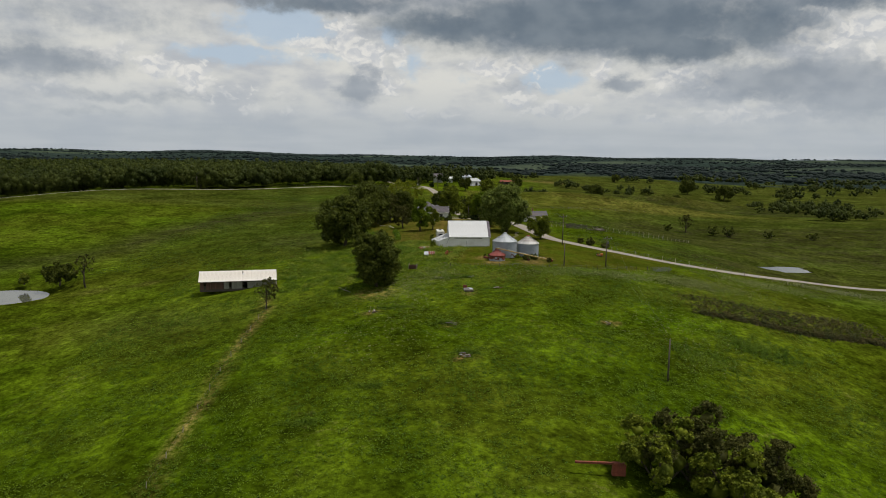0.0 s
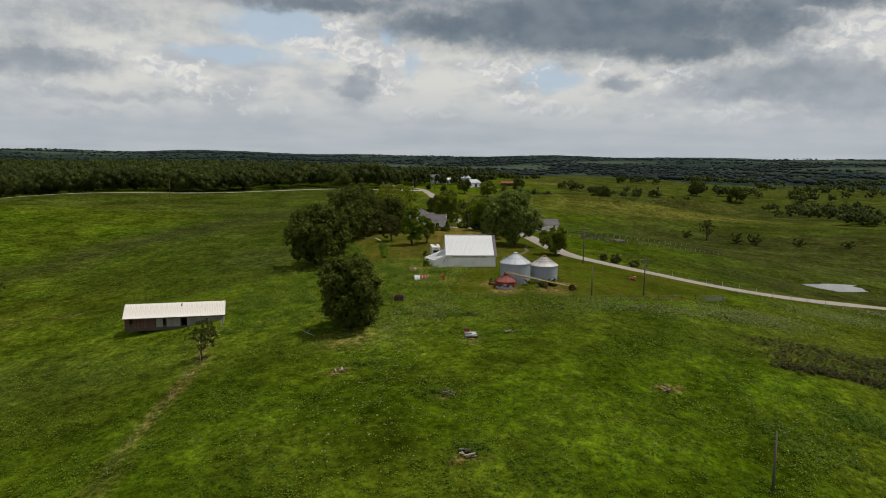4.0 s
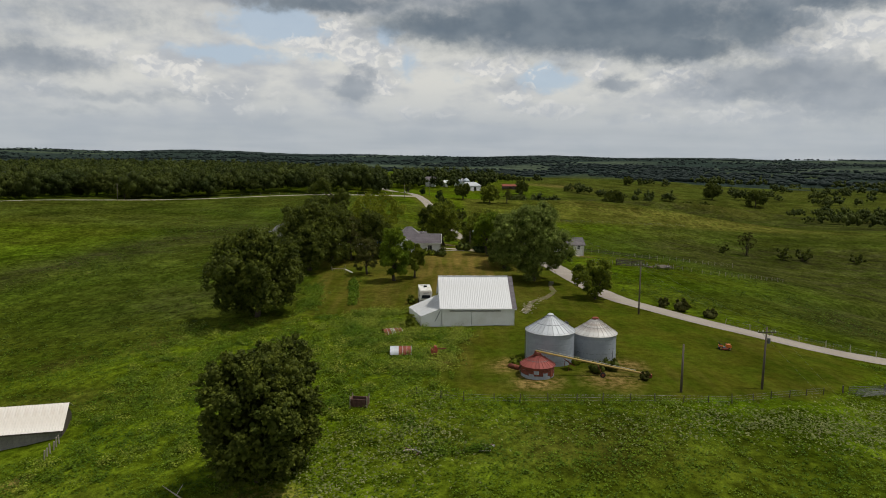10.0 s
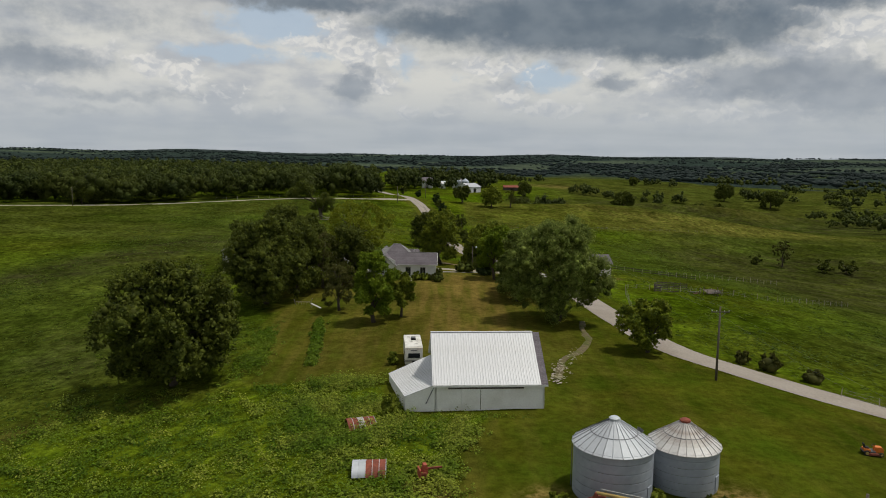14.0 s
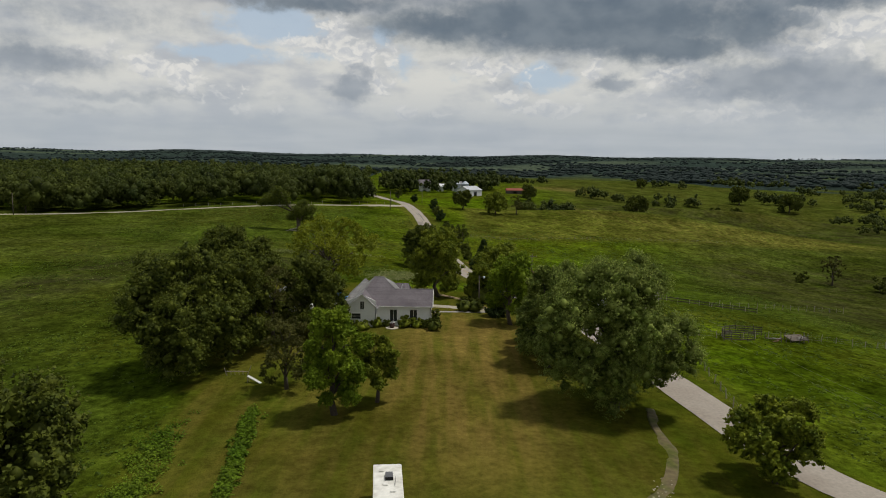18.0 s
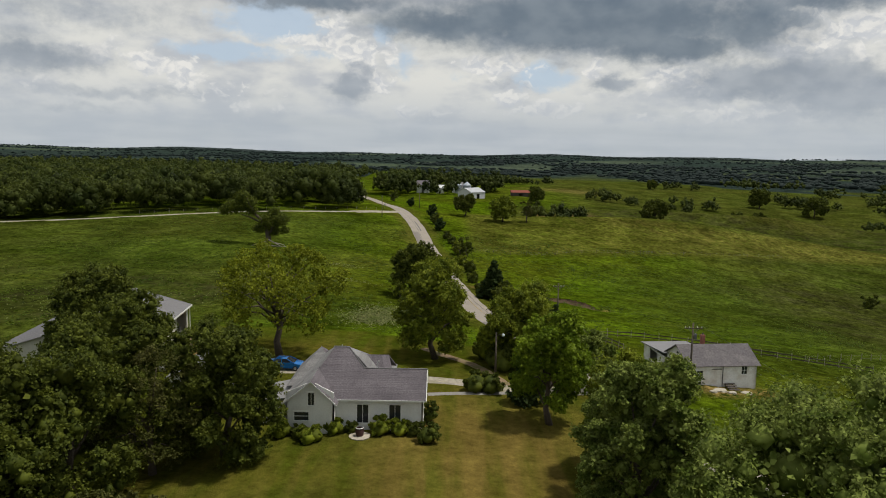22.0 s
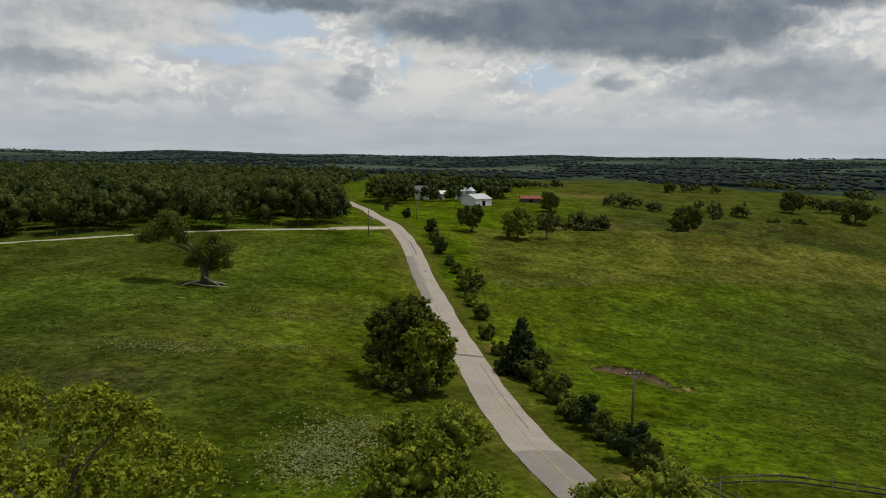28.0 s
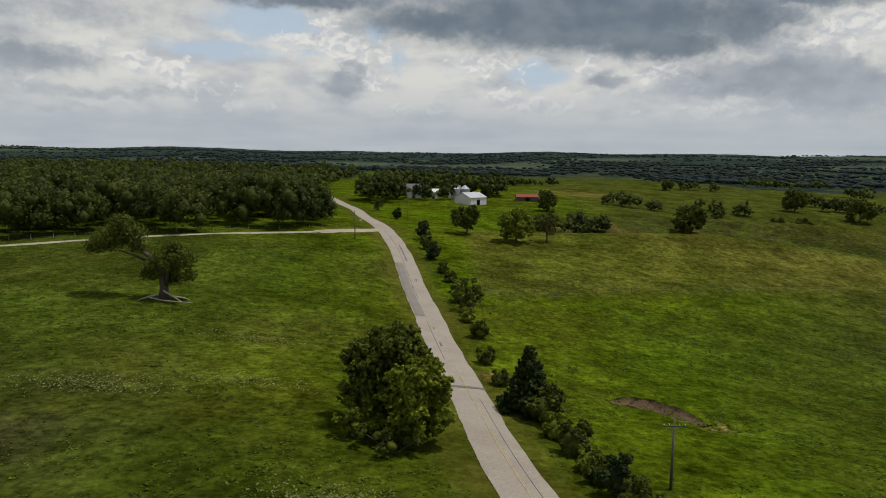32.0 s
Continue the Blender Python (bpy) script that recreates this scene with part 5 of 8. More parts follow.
def woods():
    rng = np.random.default_rng(11)
    side_x = np.array([p[0] for p in SIDE_ROAD][::-1])
    side_y = np.array([p[1] for p in SIDE_ROAD][::-1])
    main_y = np.array([p[1] for p in ROAD[-8:]])
    main_x = np.array([p[0] for p in ROAD[-8:]])
    x, y = scatter(rng, -760, -24, 380, 1150, 9000)
    edge = np.interp(x, side_x, side_y) + np.where(x > -150, 6, 6 + 0.22 * (-150 - x)) + 3 * np.sin(x * 0.13)
    keep = (y > edge) & (x < np.interp(y, main_y, main_x) - 19 - 4 * np.sin(y * 0.05) ** 2) & ~((x < -170) & (y < edge + 14 * np.sin(x * 0.03) ** 2))
    x, y = x[keep], y[keep]
    into = (y - edge[keep])
    front = (into < 40) & (y < 640) | (x > -60) & (y < 560)
    back = ~front & (y > 700)
    for pick, per, size, heads in ((front, 560, 0.85, 11), (~front & ~back, 90, 1.6, 4), (back & (rng.uniform(0, 1, len(x)) < 0.5), 46, 2.3, 2)):
        n = int(pick.sum())
        h, w = rng.uniform(10.5, 17, n), rng.uniform(9, 17, n) * (1.35 if heads == 2 else 1.0)
        v, f = canopy(rng, x[pick], y[pick], h, w, per, size, heads, 6, 3)
        stuff("woods", v, f, "woods", "dense dark green oak woods", "woods")
    # the wooded country farther off; past y = 1150 its leaf colour holds the haze
    rows = []
    for x0, x1, y0, y1, n, lim, s in FAR_WOODS:
        a, b = scatter(rng, x0, x1, y0, y1, n)
        k = patchy(a, b, s, 0.7) > lim
        rows.append((a[k], b[k]))
    x, y = np.concatenate([r[0] for r in rows]), np.concatenate([r[1] for r in rows])
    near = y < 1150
    for pick, per, size, mat in ((near, 14, 3.4, "woods"), (~near, 2, 4.0, "woods_hazed")):
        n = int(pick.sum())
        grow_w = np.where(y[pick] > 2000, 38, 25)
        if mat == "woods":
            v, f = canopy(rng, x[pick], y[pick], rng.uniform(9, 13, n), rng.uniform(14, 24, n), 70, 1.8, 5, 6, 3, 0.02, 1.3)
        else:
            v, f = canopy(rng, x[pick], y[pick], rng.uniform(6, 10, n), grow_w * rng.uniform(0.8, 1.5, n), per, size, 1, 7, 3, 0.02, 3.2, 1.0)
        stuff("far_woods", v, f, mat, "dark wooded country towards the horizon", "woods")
    # the last ridge against the sky, in the same haze-tinted leaf colour
    gx = np.linspace(-4800, 4800, 400)
    crest = 0.5 * np.sin(gx / 310) + 0.4 * np.sin(gx / 97 + 1) + rng.normal(0, 0.35, 400)
    rows = [np.stack([gx, np.full(400, yy), heights(gx, np.full(400, yy)) + lift], -1) for yy, lift in ((4560, -3), (4600, 9 + 2.5 * crest), (4640, 10.5 + 2.5 * crest), (4700, -3))]
    idx = np.arange(1600).reshape(4, 400)
    faces = np.stack([idx[:-1, :-1], idx[:-1, 1:], idx[1:, 1:], idx[1:, :-1]], -1).reshape(-1, 4)
    stuff("far_woods", np.stack(rows).reshape(-1, 3), faces, "woods_hazed", "wooded ridge on the horizon", "woods")
    # thickets and hedge lines in the valley
    rows = []
    for cx, cy, rx, ry, n in ((305, 585, 35, 18, 9), (290, 640, 22, 10, 4), (335, 662, 26, 14, 12), (345, 720, 50, 20, 12), (272, 508, 16, 9, 9), (296, 522, 22, 12, 12), (120, 765, 14, 5, 5), (141, 766, 6, 4, 3), (60, 640, 16, 7, 9), (75, 650, 10, 4, 5), (-15, 733, 2, 2, 1), (1, 736, 2, 2, 1), (-26, 732, 3, 3, 3), (-8, 731, 3, 2, 2), (8, 741, 2, 2, 1), (30, 762, 6, 4, 4),
                              (400, 900, 120, 25, 16), (330, 860, 25, 12, 8), (390, 830, 30, 12, 9), (250, 1010, 30, 10, 8), (95, 1010, 20, 8, 8), (60, 930, 14, 6, 5), (560, 1000, 160, 50, 50), (210, 800, 30, 4, 6), (180, 770, 20, 3, 4)):
        t, r = rng.uniform(0, 2 * np.pi, n), np.sqrt(rng.uniform(0, 1, n))
        rows.append((cx + rx * r * np.cos(t), cy + ry * r * np.sin(t)))
    x, y = np.concatenate([r[0] for r in rows]), np.concatenate([r[1] for r in rows])
    n = len(x)
    v, f = canopy(rng, x, y, rng.uniform(5, 12, n), rng.uniform(7, 15, n), 130, 1.1, 9, 6, 3)
    stuff("thicket", v, f, "woods", "dark thickets and hedge trees in valley pastures", "woods")
    # grove round the far farmstead
    x, y = scatter(rng, -50, 42, 690, 800, 200)
    k = (np.abs(x - np.interp(y, main_y, main_x)) > 12) & ~((np.abs(x - 24) < 16) & (y < 738)) & ((y > 760) | (x < -27))
    x, y = x[k], y[k]
    n = len(x)
    v, f = canopy(rng, x, y, rng.uniform(12, 19, n), rng.uniform(9, 14, n), 90, 1.3, 8, 6, 3)
    stuff("grove", v, f, "woods", "shade trees round a distant farmstead", "woods")


woods()


# ==== weeds, tall grass and flowers in the pastures ====
def tufts(rng, x, y, h, r, per, size, up=0.6):
    n = len(x)
    z = heights(x, y)
    d = rng.normal(0, 1, (n, per, 3))
    d[..., 2] = np.abs(d[..., 2]) * up
    d /= np.linalg.norm(d, axis=-1, keepdims=True)
    p = np.stack([x, y, z - 0.05], -1)[:, None] + d * rng.uniform(0.4, 1.0, (n, per, 1)) * np.stack([r, r, h], -1)[:, None]
    return leaf_quads(rng, p.reshape(-1, 3), d.reshape(-1, 3) + np.array([0, 0, 1.5]), size, 0.5)


def free_ground(x, y):
    """Where the pasture stands untouched: off roads, lawn, buildings and ponds."""
    ok = ~inside(x, y, LAWN) & (away(x, y, ROAD) > 5.5) & (away(x, y, SIDE_ROAD) > 4)
    ok &= ~((np.abs(x + 53) < 11) & (np.abs(y - 169.5) < 4.5)) & ~((x > 27) & (x < 43) & (y > 302) & (y < 326)) & ~((x < -33) & (x > -55) & (y > 288) & (y < 322))
    for cx, cy, rx, ry, depth in PONDS:
        ok &= ((x - cx) / rx) ** 2 + ((y - cy) / ry) ** 2 > 1.25
    return ok


def weeds():
    rng = np.random.default_rng(21)
    # leafy weeds, thick where the ground is rank
    x, y = scatter(rng, -75, 80, 60, 210, 56000)
    rank = 0.5 + 0.5 * patchy(x, y, 9, 0.4) + 0.45 * np.exp(-((x + 22) / 42) ** 2 - ((y - 182) / 34) ** 2)
    k = free_ground(x, y) & (rng.uniform(0, 1, len(x)) < np.clip(rank, 0.25, 1))
    x, y, rank = x[k], y[k], rank[k]
    n = len(x)
    v, f = tufts(rng, x, y, 0.22 + 0.55 * rank * rng.uniform(0.4, 1.2, n), rng.uniform(0.35, 0.85, n), 10, 0.22)
    stuff("weeds", v, f, "weed", "rank leafy weeds covering the pasture", "weeds")
    x, y = scatter(rng, -110, 95, 205, 480, 44000)
    rank = 0.5 + 0.5 * patchy(x, y, 11, 0.9)
    k = free_ground(x, y) & (rng.uniform(0, 1, len(x)) < np.clip(rank, 0.1, 0.9))
    x, y, rank = x[k], y[k], rank[k]
    n = len(x)
    v, f = tufts(rng, x, y, 0.2 + 0.4 * rank * rng.uniform(0.4, 1, n), rng.uniform(0.4, 0.9, n), 7, 0.35)
    stuff("weeds", v, f, "weed_dull", "tall grass and weeds of the far pasture", "weeds")
    # white flower heads in drifts
    drifts = [(-10, 150, 6, 14, 1500), (-3, 162, 5, 8, 900), (40, 167, 14, 4, 2000), (60, 171, 13, 6, 3200), (85, 186, 14, 7, 2500), (112, 202, 16, 7, 1800), (20, 164, 12, 4, 500), (-12.5, 336, 4.5, 6, 2600), (-10, 318.5, 8, 2.5, 500), (-10, 345, 5, 4, 700), (-42, 373, 9, 3, 700), (-26, 378, 8, 2.5, 300), (-30, 398, 9, 3, 300), (-12, 120, 14, 12, 400), (45, 130, 10, 16, 500), (-60, 340, 18, 10, 500)]
    xs = np.concatenate([rng.normal(cx, rx * 0.6, n) for cx, cy, rx, ry, n in drifts])
    ys = np.concatenate([rng.normal(cy, ry * 0.6, n) for cx, cy, rx, ry, n in drifts])
    k = free_ground(xs, ys)
    xs, ys = xs[k], ys[k]
    p = np.stack([xs, ys, heights(xs, ys) + rng.uniform(0.4, 0.75, len(xs))], -1)
    v, f = leaf_quads(rng, p, np.tile([0.0, 0, 1.0], (len(p), 1)), 0.30, 0.35)
    stuff("wild_flowers", v, f, "flower", "drifts of white wild flowers in the pasture", "flowers")
    # brown reeds in the wet hollow
    t = rng.uniform(0, 1, 2600) ** 0.8
    x = 53 + 44 * t + rng.normal(0, 1.5, 2600)
    y = 145.0 + 2 * t + np.where(rng.uniform(0, 1, 2600) < 0.55, rng.normal(0, 0.7, 2600), rng.uniform(0, 13, 2600)) + 0.8 * np.sin(t * 9)
    v, f = tufts(rng, x, y, rng.uniform(0.4, 1.2, 2600), rng.uniform(0.3, 0.7, 2600), 9, 0.36, 1.3)
    stuff("reeds", v, f, "reed", "brown reeds in a wet hollow", "reeds")
    # dark brambles: round the barn, fences and stone piles
    rows = [(-9, 206, 6, 2.0, 260), (-12, 214, 4, 2, 200), (-5, 200, 3, 2.5, 160), (2, 198, 1.5, 4, 120), (0.5, 191, 1.2, 4, 90), (-15, 207, 4, 3, 160), (-4, 183, 3, 2, 90), (2.8, 110, 1.6, 1.0, 50), (-12.5, 98, 2.2, 0.8, 50),
            (-20, 88, 2.6, 1.0, 60), (-26, 226, 1.6, 6, 260), (-27.5, 236, 1.6, 4, 120), (-1.5, 124.5, 2.6, 0.8, 40), (-1, 158.5, 2.4, 0.8, 40), (4, 158.7, 1.2, 0.8, 30), (-11, 136, 3, 0.9, 50), (-13, 172, 2, 2, 60), (60, 130, 9, 5, 420), (46, 120, 7, 5, 260), (-9, 196, 4, 6, 260), (-13, 200, 4, 5, 200), (-3, 186, 4, 5, 200)]
    xs = np.concatenate([rng.normal(cx, rx * 0.6, n) for cx, cy, rx, ry, n in rows])
    ys = np.concatenate([rng.normal(cy, ry * 0.6, n) for cx, cy, rx, ry, n in rows])
    yard = (ys > 182) & (ys < 218)
    for pick, mat, label in ((yard, "weed_bright", "bright rank weeds beside the barn"), (~yard, "weed", "brambles and saplings in the weeds")):
        n = int(pick.sum())
        v, f = tufts(rng, xs[pick], ys[pick], rng.uniform(0.4, 1.4, n), rng.uniform(0.4, 0.9, n), 26, 0.22, 0.9)
        stuff("brambles", v, f, mat, label, "weeds")
    # taller heaps of weeds round the old shelters
    for mat, seed, count in (("weed_bright", 31, 420), ("weed", 32, 260)):
        r2 = np.random.default_rng(seed)
        x, y = r2.uniform(-46, 0, count) , r2.uniform(158, 214, count)
        k = free_ground(x, y) & (np.hypot(x + 6.4, y - 189.5) > 2.6) & (np.hypot(x + 8.4, y - 200) > 2.6) & (np.hypot(x + 1.4, y - 188) > 1.8) & (np.hypot(x + 9.8, y - 170) > 2.5)
        x, y = x[k], y[k]
        v, f = tufts(r2, x, y, r2.uniform(0.5, 1.5, len(x)), r2.uniform(0.7, 1.8, len(x)), 90, 0.24, 0.8)
        stuff("weed_heaps", v, f, mat, "tall heaps of leafy weeds in the farmyard", "weeds")
    # the vegetable row on the lawn
    t = rng.uniform(0, 1, 420)
    x, y = -17.4 - 2.9 * t + rng.normal(0, 0.35, 420), 221.5 + 23 * t
    v, f = tufts(rng, x, y, rng.uniform(0.5, 1.1, 420), rng.uniform(0.3, 0.6, 420), 20, 0.30, 0.9)
    stuff("vegetable_row", v, f, "weed", "row of green vegetables along the lawn", "garden plants")


weeds()


# ==== buildings ====
def wall(name, mat, parent, m, length, height, openings=(), thick=0.14, peak=None, label=""):
    """A wall along local x, its outer face at y = 0, with holes (x0, x1, z0, z1) through it and perhaps a gable: (x, z) of its tip."""
    xs = sorted({0.0, length, *[v for o in openings for v in o[:2]]})
    zs = sorted({-0.6, height, *[v for o in openings for v in o[2:]]})
    g = Geo()
    def solid(i, j):
        if not (0 <= i < len(xs) - 1 and 0 <= j < len(zs) - 1):
            return False
        cx, cz = (xs[i] + xs[i + 1]) / 2, (zs[j] + zs[j + 1]) / 2
        return not any(a < cx < b and c < cz < d for a, b, c, d in openings)

    # one closed skin: front and back cells, with reveals round the holes
    index = {}

    def at(i, y, j):
        key = (i, y, j)
        if key not in index:
            index[key] = len(g.v)
            g.v.append((xs[i], y, zs[j]))
        return index[key]

    for i in range(len(xs) - 1):
        for j in range(len(zs) - 1):
            if not solid(i, j):
                continue
            g.f.append((at(i, 0, j), at(i + 1, 0, j), at(i + 1, 0, j + 1), at(i, 0, j + 1)))
            g.f.append((at(i, thick, j + 1), at(i + 1, thick, j + 1), at(i + 1, thick, j), at(i, thick, j)))
            for (di, dj), (p, q) in (((-1, 0), ((i, j), (i, j + 1))), ((1, 0), ((i + 1, j), (i + 1, j + 1))), ((0, -1), ((i, j), (i + 1, j))), ((0, 1), ((i, j + 1), (i + 1, j + 1)))):
                if not solid(i + di, j + dj):
                    g.f.append((at(p[0], 0, p[1]), at(q[0], 0, q[1]), at(q[0], thick, q[1]), at(p[0], thick, p[1])))
    if peak:
        top = [at(i, 0, len(zs) - 1) for i in range(len(xs))]
        back = [at(i, thick, len(zs) - 1) for i in range(len(xs))]
        n = len(g.v)
        g.v += [(peak[0], 0, peak[1]), (peak[0], thick, peak[1])]
        g.f += [tuple(top) + (n,), tuple(back[::-1]) + (n + 1,), (top[0], n, n + 1, back[0]), (top[-1], back[-1], n + 1, n)]
    return g.make(name, mat, parent, label, loc=m)


def window(parent, m, w, h, bars=(1, 1), trim="white_paint", thick=0.14):
    """A sash window that fills a hole of w by h whose lower left corner is at m, facing local -y."""
    g = Geo()
    for a in ((-0.09, 0.03, -0.09, h + 0.09), (w - 0.03, w + 0.09, -0.09, h + 0.09)):
        g.box(a[0], a[1], -0.035, 0.03, a[2], a[3])
    g.box(0.03, w - 0.03, -0.035, 0.03, h - 0.03, h + 0.12)
    g.box(0.03, w - 0.03, -0.06, 0.03, -0.11, 0.03)
    root = g.make("window", trim, parent, loc=m)
    Geo().box(0.03, w - 0.03, 0.06, 0.075, 0.03, h - 0.03).make("pane", "glass", root)
    for k in range(bars[0]):
        z = h * (k + 1) / (bars[0] + 1)
        Geo().box(0.03, w - 0.03, 0.03, 0.059, z - 0.025, z + 0.025).make("glazing_bar", trim, root)
    for k in range(bars[1]):
        x = w * (k + 1) / (bars[1] + 1)
        Geo().box(x - 0.02, x + 0.02, 0.032, 0.058, 0.03, h - 0.03).make("glazing_bar", trim, root)
    return root


def metal_slope(parent, a, b, c, d, mat, sheets, name="roof_panel", rib=0.035):
    """A slope of ribbed metal sheets. a, b: eave left and right; c, d: ridge right and left."""
    a, b, c, d = (Vector(p) for p in (a, b, c, d))
    across, up = (b - a) / sheets, d - a
    n = across.cross(up).normalized()
    if n.z < 0:
        n.negate()
    wide, long = across.length, up.length
    ex, ey = across.normalized(), up.normalized()
    m0 = Matrix((ex, ey, n)).transposed().to_4x4()
    g = Geo().box(0.004, wide - 0.004, 0, long, -0.03, 0)
    for k in range(3):
        x = wide * (k + 0.5) / 3
        g.prism([(x - 0.045, 0.0), (x - 0.02, rib), (x + 0.02, rib), (x + 0.045, 0.0)], 0, long)
    first = None
    for k in range(sheets):
        m = Matrix.Translation(a + across * k) @ m0
        if first is None:
            first = g.make(name, mat, parent, loc=m)
        else:
            again(first, parent, m)


def shingle_slope(parent, a, b, c, d, courses, mat="shingle", skin=0.10):
    """A slope of overlapping shingle courses between the eave a-b and the upper edge d-c."""
    a, b, c, d = (Vector(p) for p in (a, b, c, d))
    n = (b - a).cross(d - a).normalized()
    if n.z < 0:
        n.negate()
    Geo().slab([a, b, c, d] if (c - d).length > 0.01 else [a, b, c], skin).make("roof_deck", mat, parent)
    for k in range(courses):
        t0, t1 = k / courses, min(1.0, (k + 1.15) / courses)
        p = [a.lerp(d, t0), b.lerp(c, t0), b.lerp(c, t1), a.lerp(d, t1)]
        if (p[2] - p[3]).length < 0.02:
            p = p[:3]
        lift = 0.018 if mat == "old_roof" else 0.024
        q = [v + n * (lift if i < 2 else 0.012) for i, v in enumerate(p)]
        Geo().slab(q, 0.011).make("shingle_course", mat, parent)


def board_face(parent, m, length, height, mat, wide=0.24, name="board", gaps=()):
    """Upright boards on a wall's face."""
    n = int(length / wide)
    w = length / n
    g = Geo().box(0.006, w - 0.006, -0.03, -0.004, 0, height)
    first = None
    for k in range(n):
        if any(a < (k + 0.5) * w < b for a, b in gaps):
            continue
        mk = m @ Matrix.Translation((k * w, 0, 0))
        if first is None:
            first = g.make(name, mat, parent, loc=mk)
        else:
            again(first, parent, mk)


def turned(x, y, z, rz=0):
    return pose(x, y, z, 0, 0, rz)


def barn():
    root = thing("barn", "white metal-roofed barn with sliding doors and lean-to", "barn", pose(-0.75, 204.25, 2.35, 0, 0, 3.8))
    w, d, eave, top = 11.9, 12.0, 3.15, 7.25
    wall("wall", "white_paint", root, turned(0, 0, 0), w, eave, [(2.9, 7.0, 0.05, 2.45)], 0.16)
    wall("wall", "white_paint", root, turned(w, 0, 0, 90), d, eave, (), 0.16, (d / 2, top - 0.15))
    wall("wall", "white_paint", root, turned(w, d, 0, 180), w, eave, (), 0.16)
    wall("wall", "white_paint", root, turned(0, d, 0, -90), d, eave, (), 0.16, (d / 2, top - 0.15))
    # sliding doors on their track
    for x in (2.85, 4.95):
        door = Geo().box(x, x + 2.04, -0.09, -0.03, 0.05, 2.5).make("sliding_door", "white_paint", root, "white sliding barn door")
        Geo().box(x, x + 0.10, -0.12, -0.091, 0.05, 2.5).make("door_stile", "white_paint", door)
        Geo().box(x + 1.94, x + 2.04, -0.12, -0.091, 0.05, 2.5).make("door_stile", "white_paint", door)
        Geo().box(x + 0.10, x + 1.94, -0.12, -0.091, 2.38, 2.5).make("door_rail", "white_paint", door)
    Geo().box(1.4, 9.6, -0.14, -0.01, 2.52, 2.64).make("door_track", "brown_metal", root, "dark door track")
    # main roof, with a strip of old shingles left bare at one rake
    over = 0.35
    metal_slope(root, (-0.3, -over, eave - 0.15), (w - 0.45, -over, eave - 0.15), (w - 0.45, d / 2, top), (-0.3, d / 2, top), "white_metal", 13)
    metal_slope(root, (w - 0.45, d + over, eave - 0.15), (-0.3, d + over, eave - 0.15), (-0.3, d / 2, top), (w - 0.45, d / 2, top), "white_metal", 13)
    for y, n in ((-over, 1), (d + over, -1)):
        shingle_slope(root, (w - 0.44, y, eave - 0.19), (w + 0.32, y, eave - 0.19), (w + 0.32, d / 2, top - 0.05), (w - 0.44, d / 2, top - 0.05), 34, "shingle", 0.08)
    Geo().prism([(-0.32, top + 0.02), (w - 0.44, top + 0.02), (w - 0.44, top + 0.06), (-0.32, top + 0.06)], d / 2 - 0.14, d / 2 + 0.14).make("ridge_cap", "white_metal", root)
    Geo().box(-0.3, w + 0.3, -over - 0.03, -over + 0.0, eave - 0.36, eave - 0.2).make("fascia", "white_paint", root)
    # lean-to, wider at its back than at its front
    lean = [(-0.02, -0.05, 3.0), (-0.02, d - 0.4, 3.0), (-5.2, d - 1.4, 0.95), (-3.3, 0.2, 1.65)]
    Geo().slab([lean[3], lean[0], lean[1], lean[2]], 0.06).make("lean_to_roof", "white_metal", root, "white ribbed lean-to roof")
    a, b, c, e = (Vector(lean[i]) for i in (3, 0, 1, 2))
    for k in range(1, 22):
        t = k / 22
        p, q = a.lerp(e, t), b.lerp(c, t)
        Geo().tube([p + Vector((0, 0, 0.012)), q + Vector((0, 0, 0.012))], 0.022, 5).make("roof_rib", "white_metal", root)
    g = Geo()
    g.add([(-3.2, 0.22, -0.6), (-0.02, 0.02, -0.6), (-0.02, 0.02, 2.93), (-3.2, 0.22, 1.6), (-3.2, 0.36, -0.6), (-0.02, 0.16, -0.6), (-0.02, 0.16, 2.93), (-3.2, 0.36, 1.6)],
          [(0, 1, 2, 3), (7, 6, 5, 4), (0, 4, 5, 1), (1, 5, 6, 2), (2, 6, 7, 3), (3, 7, 4, 0)])
    g.make("lean_to_wall", "white_paint", root)
    Geo().slab([(-3.2, 0.3, 1.6), (-5.1, d - 1.5, 0.9), (-5.1, d - 1.5, -0.6), (-3.2, 0.3, -0.6)], 0.12).make("lean_to_wall", "white_paint", root)
    Geo().tube([(-0.15, -0.1, 2.7), (-1.0, -0.14, 0.9)], 0.05, 6).make("downpipe", "steel", root)


barn()


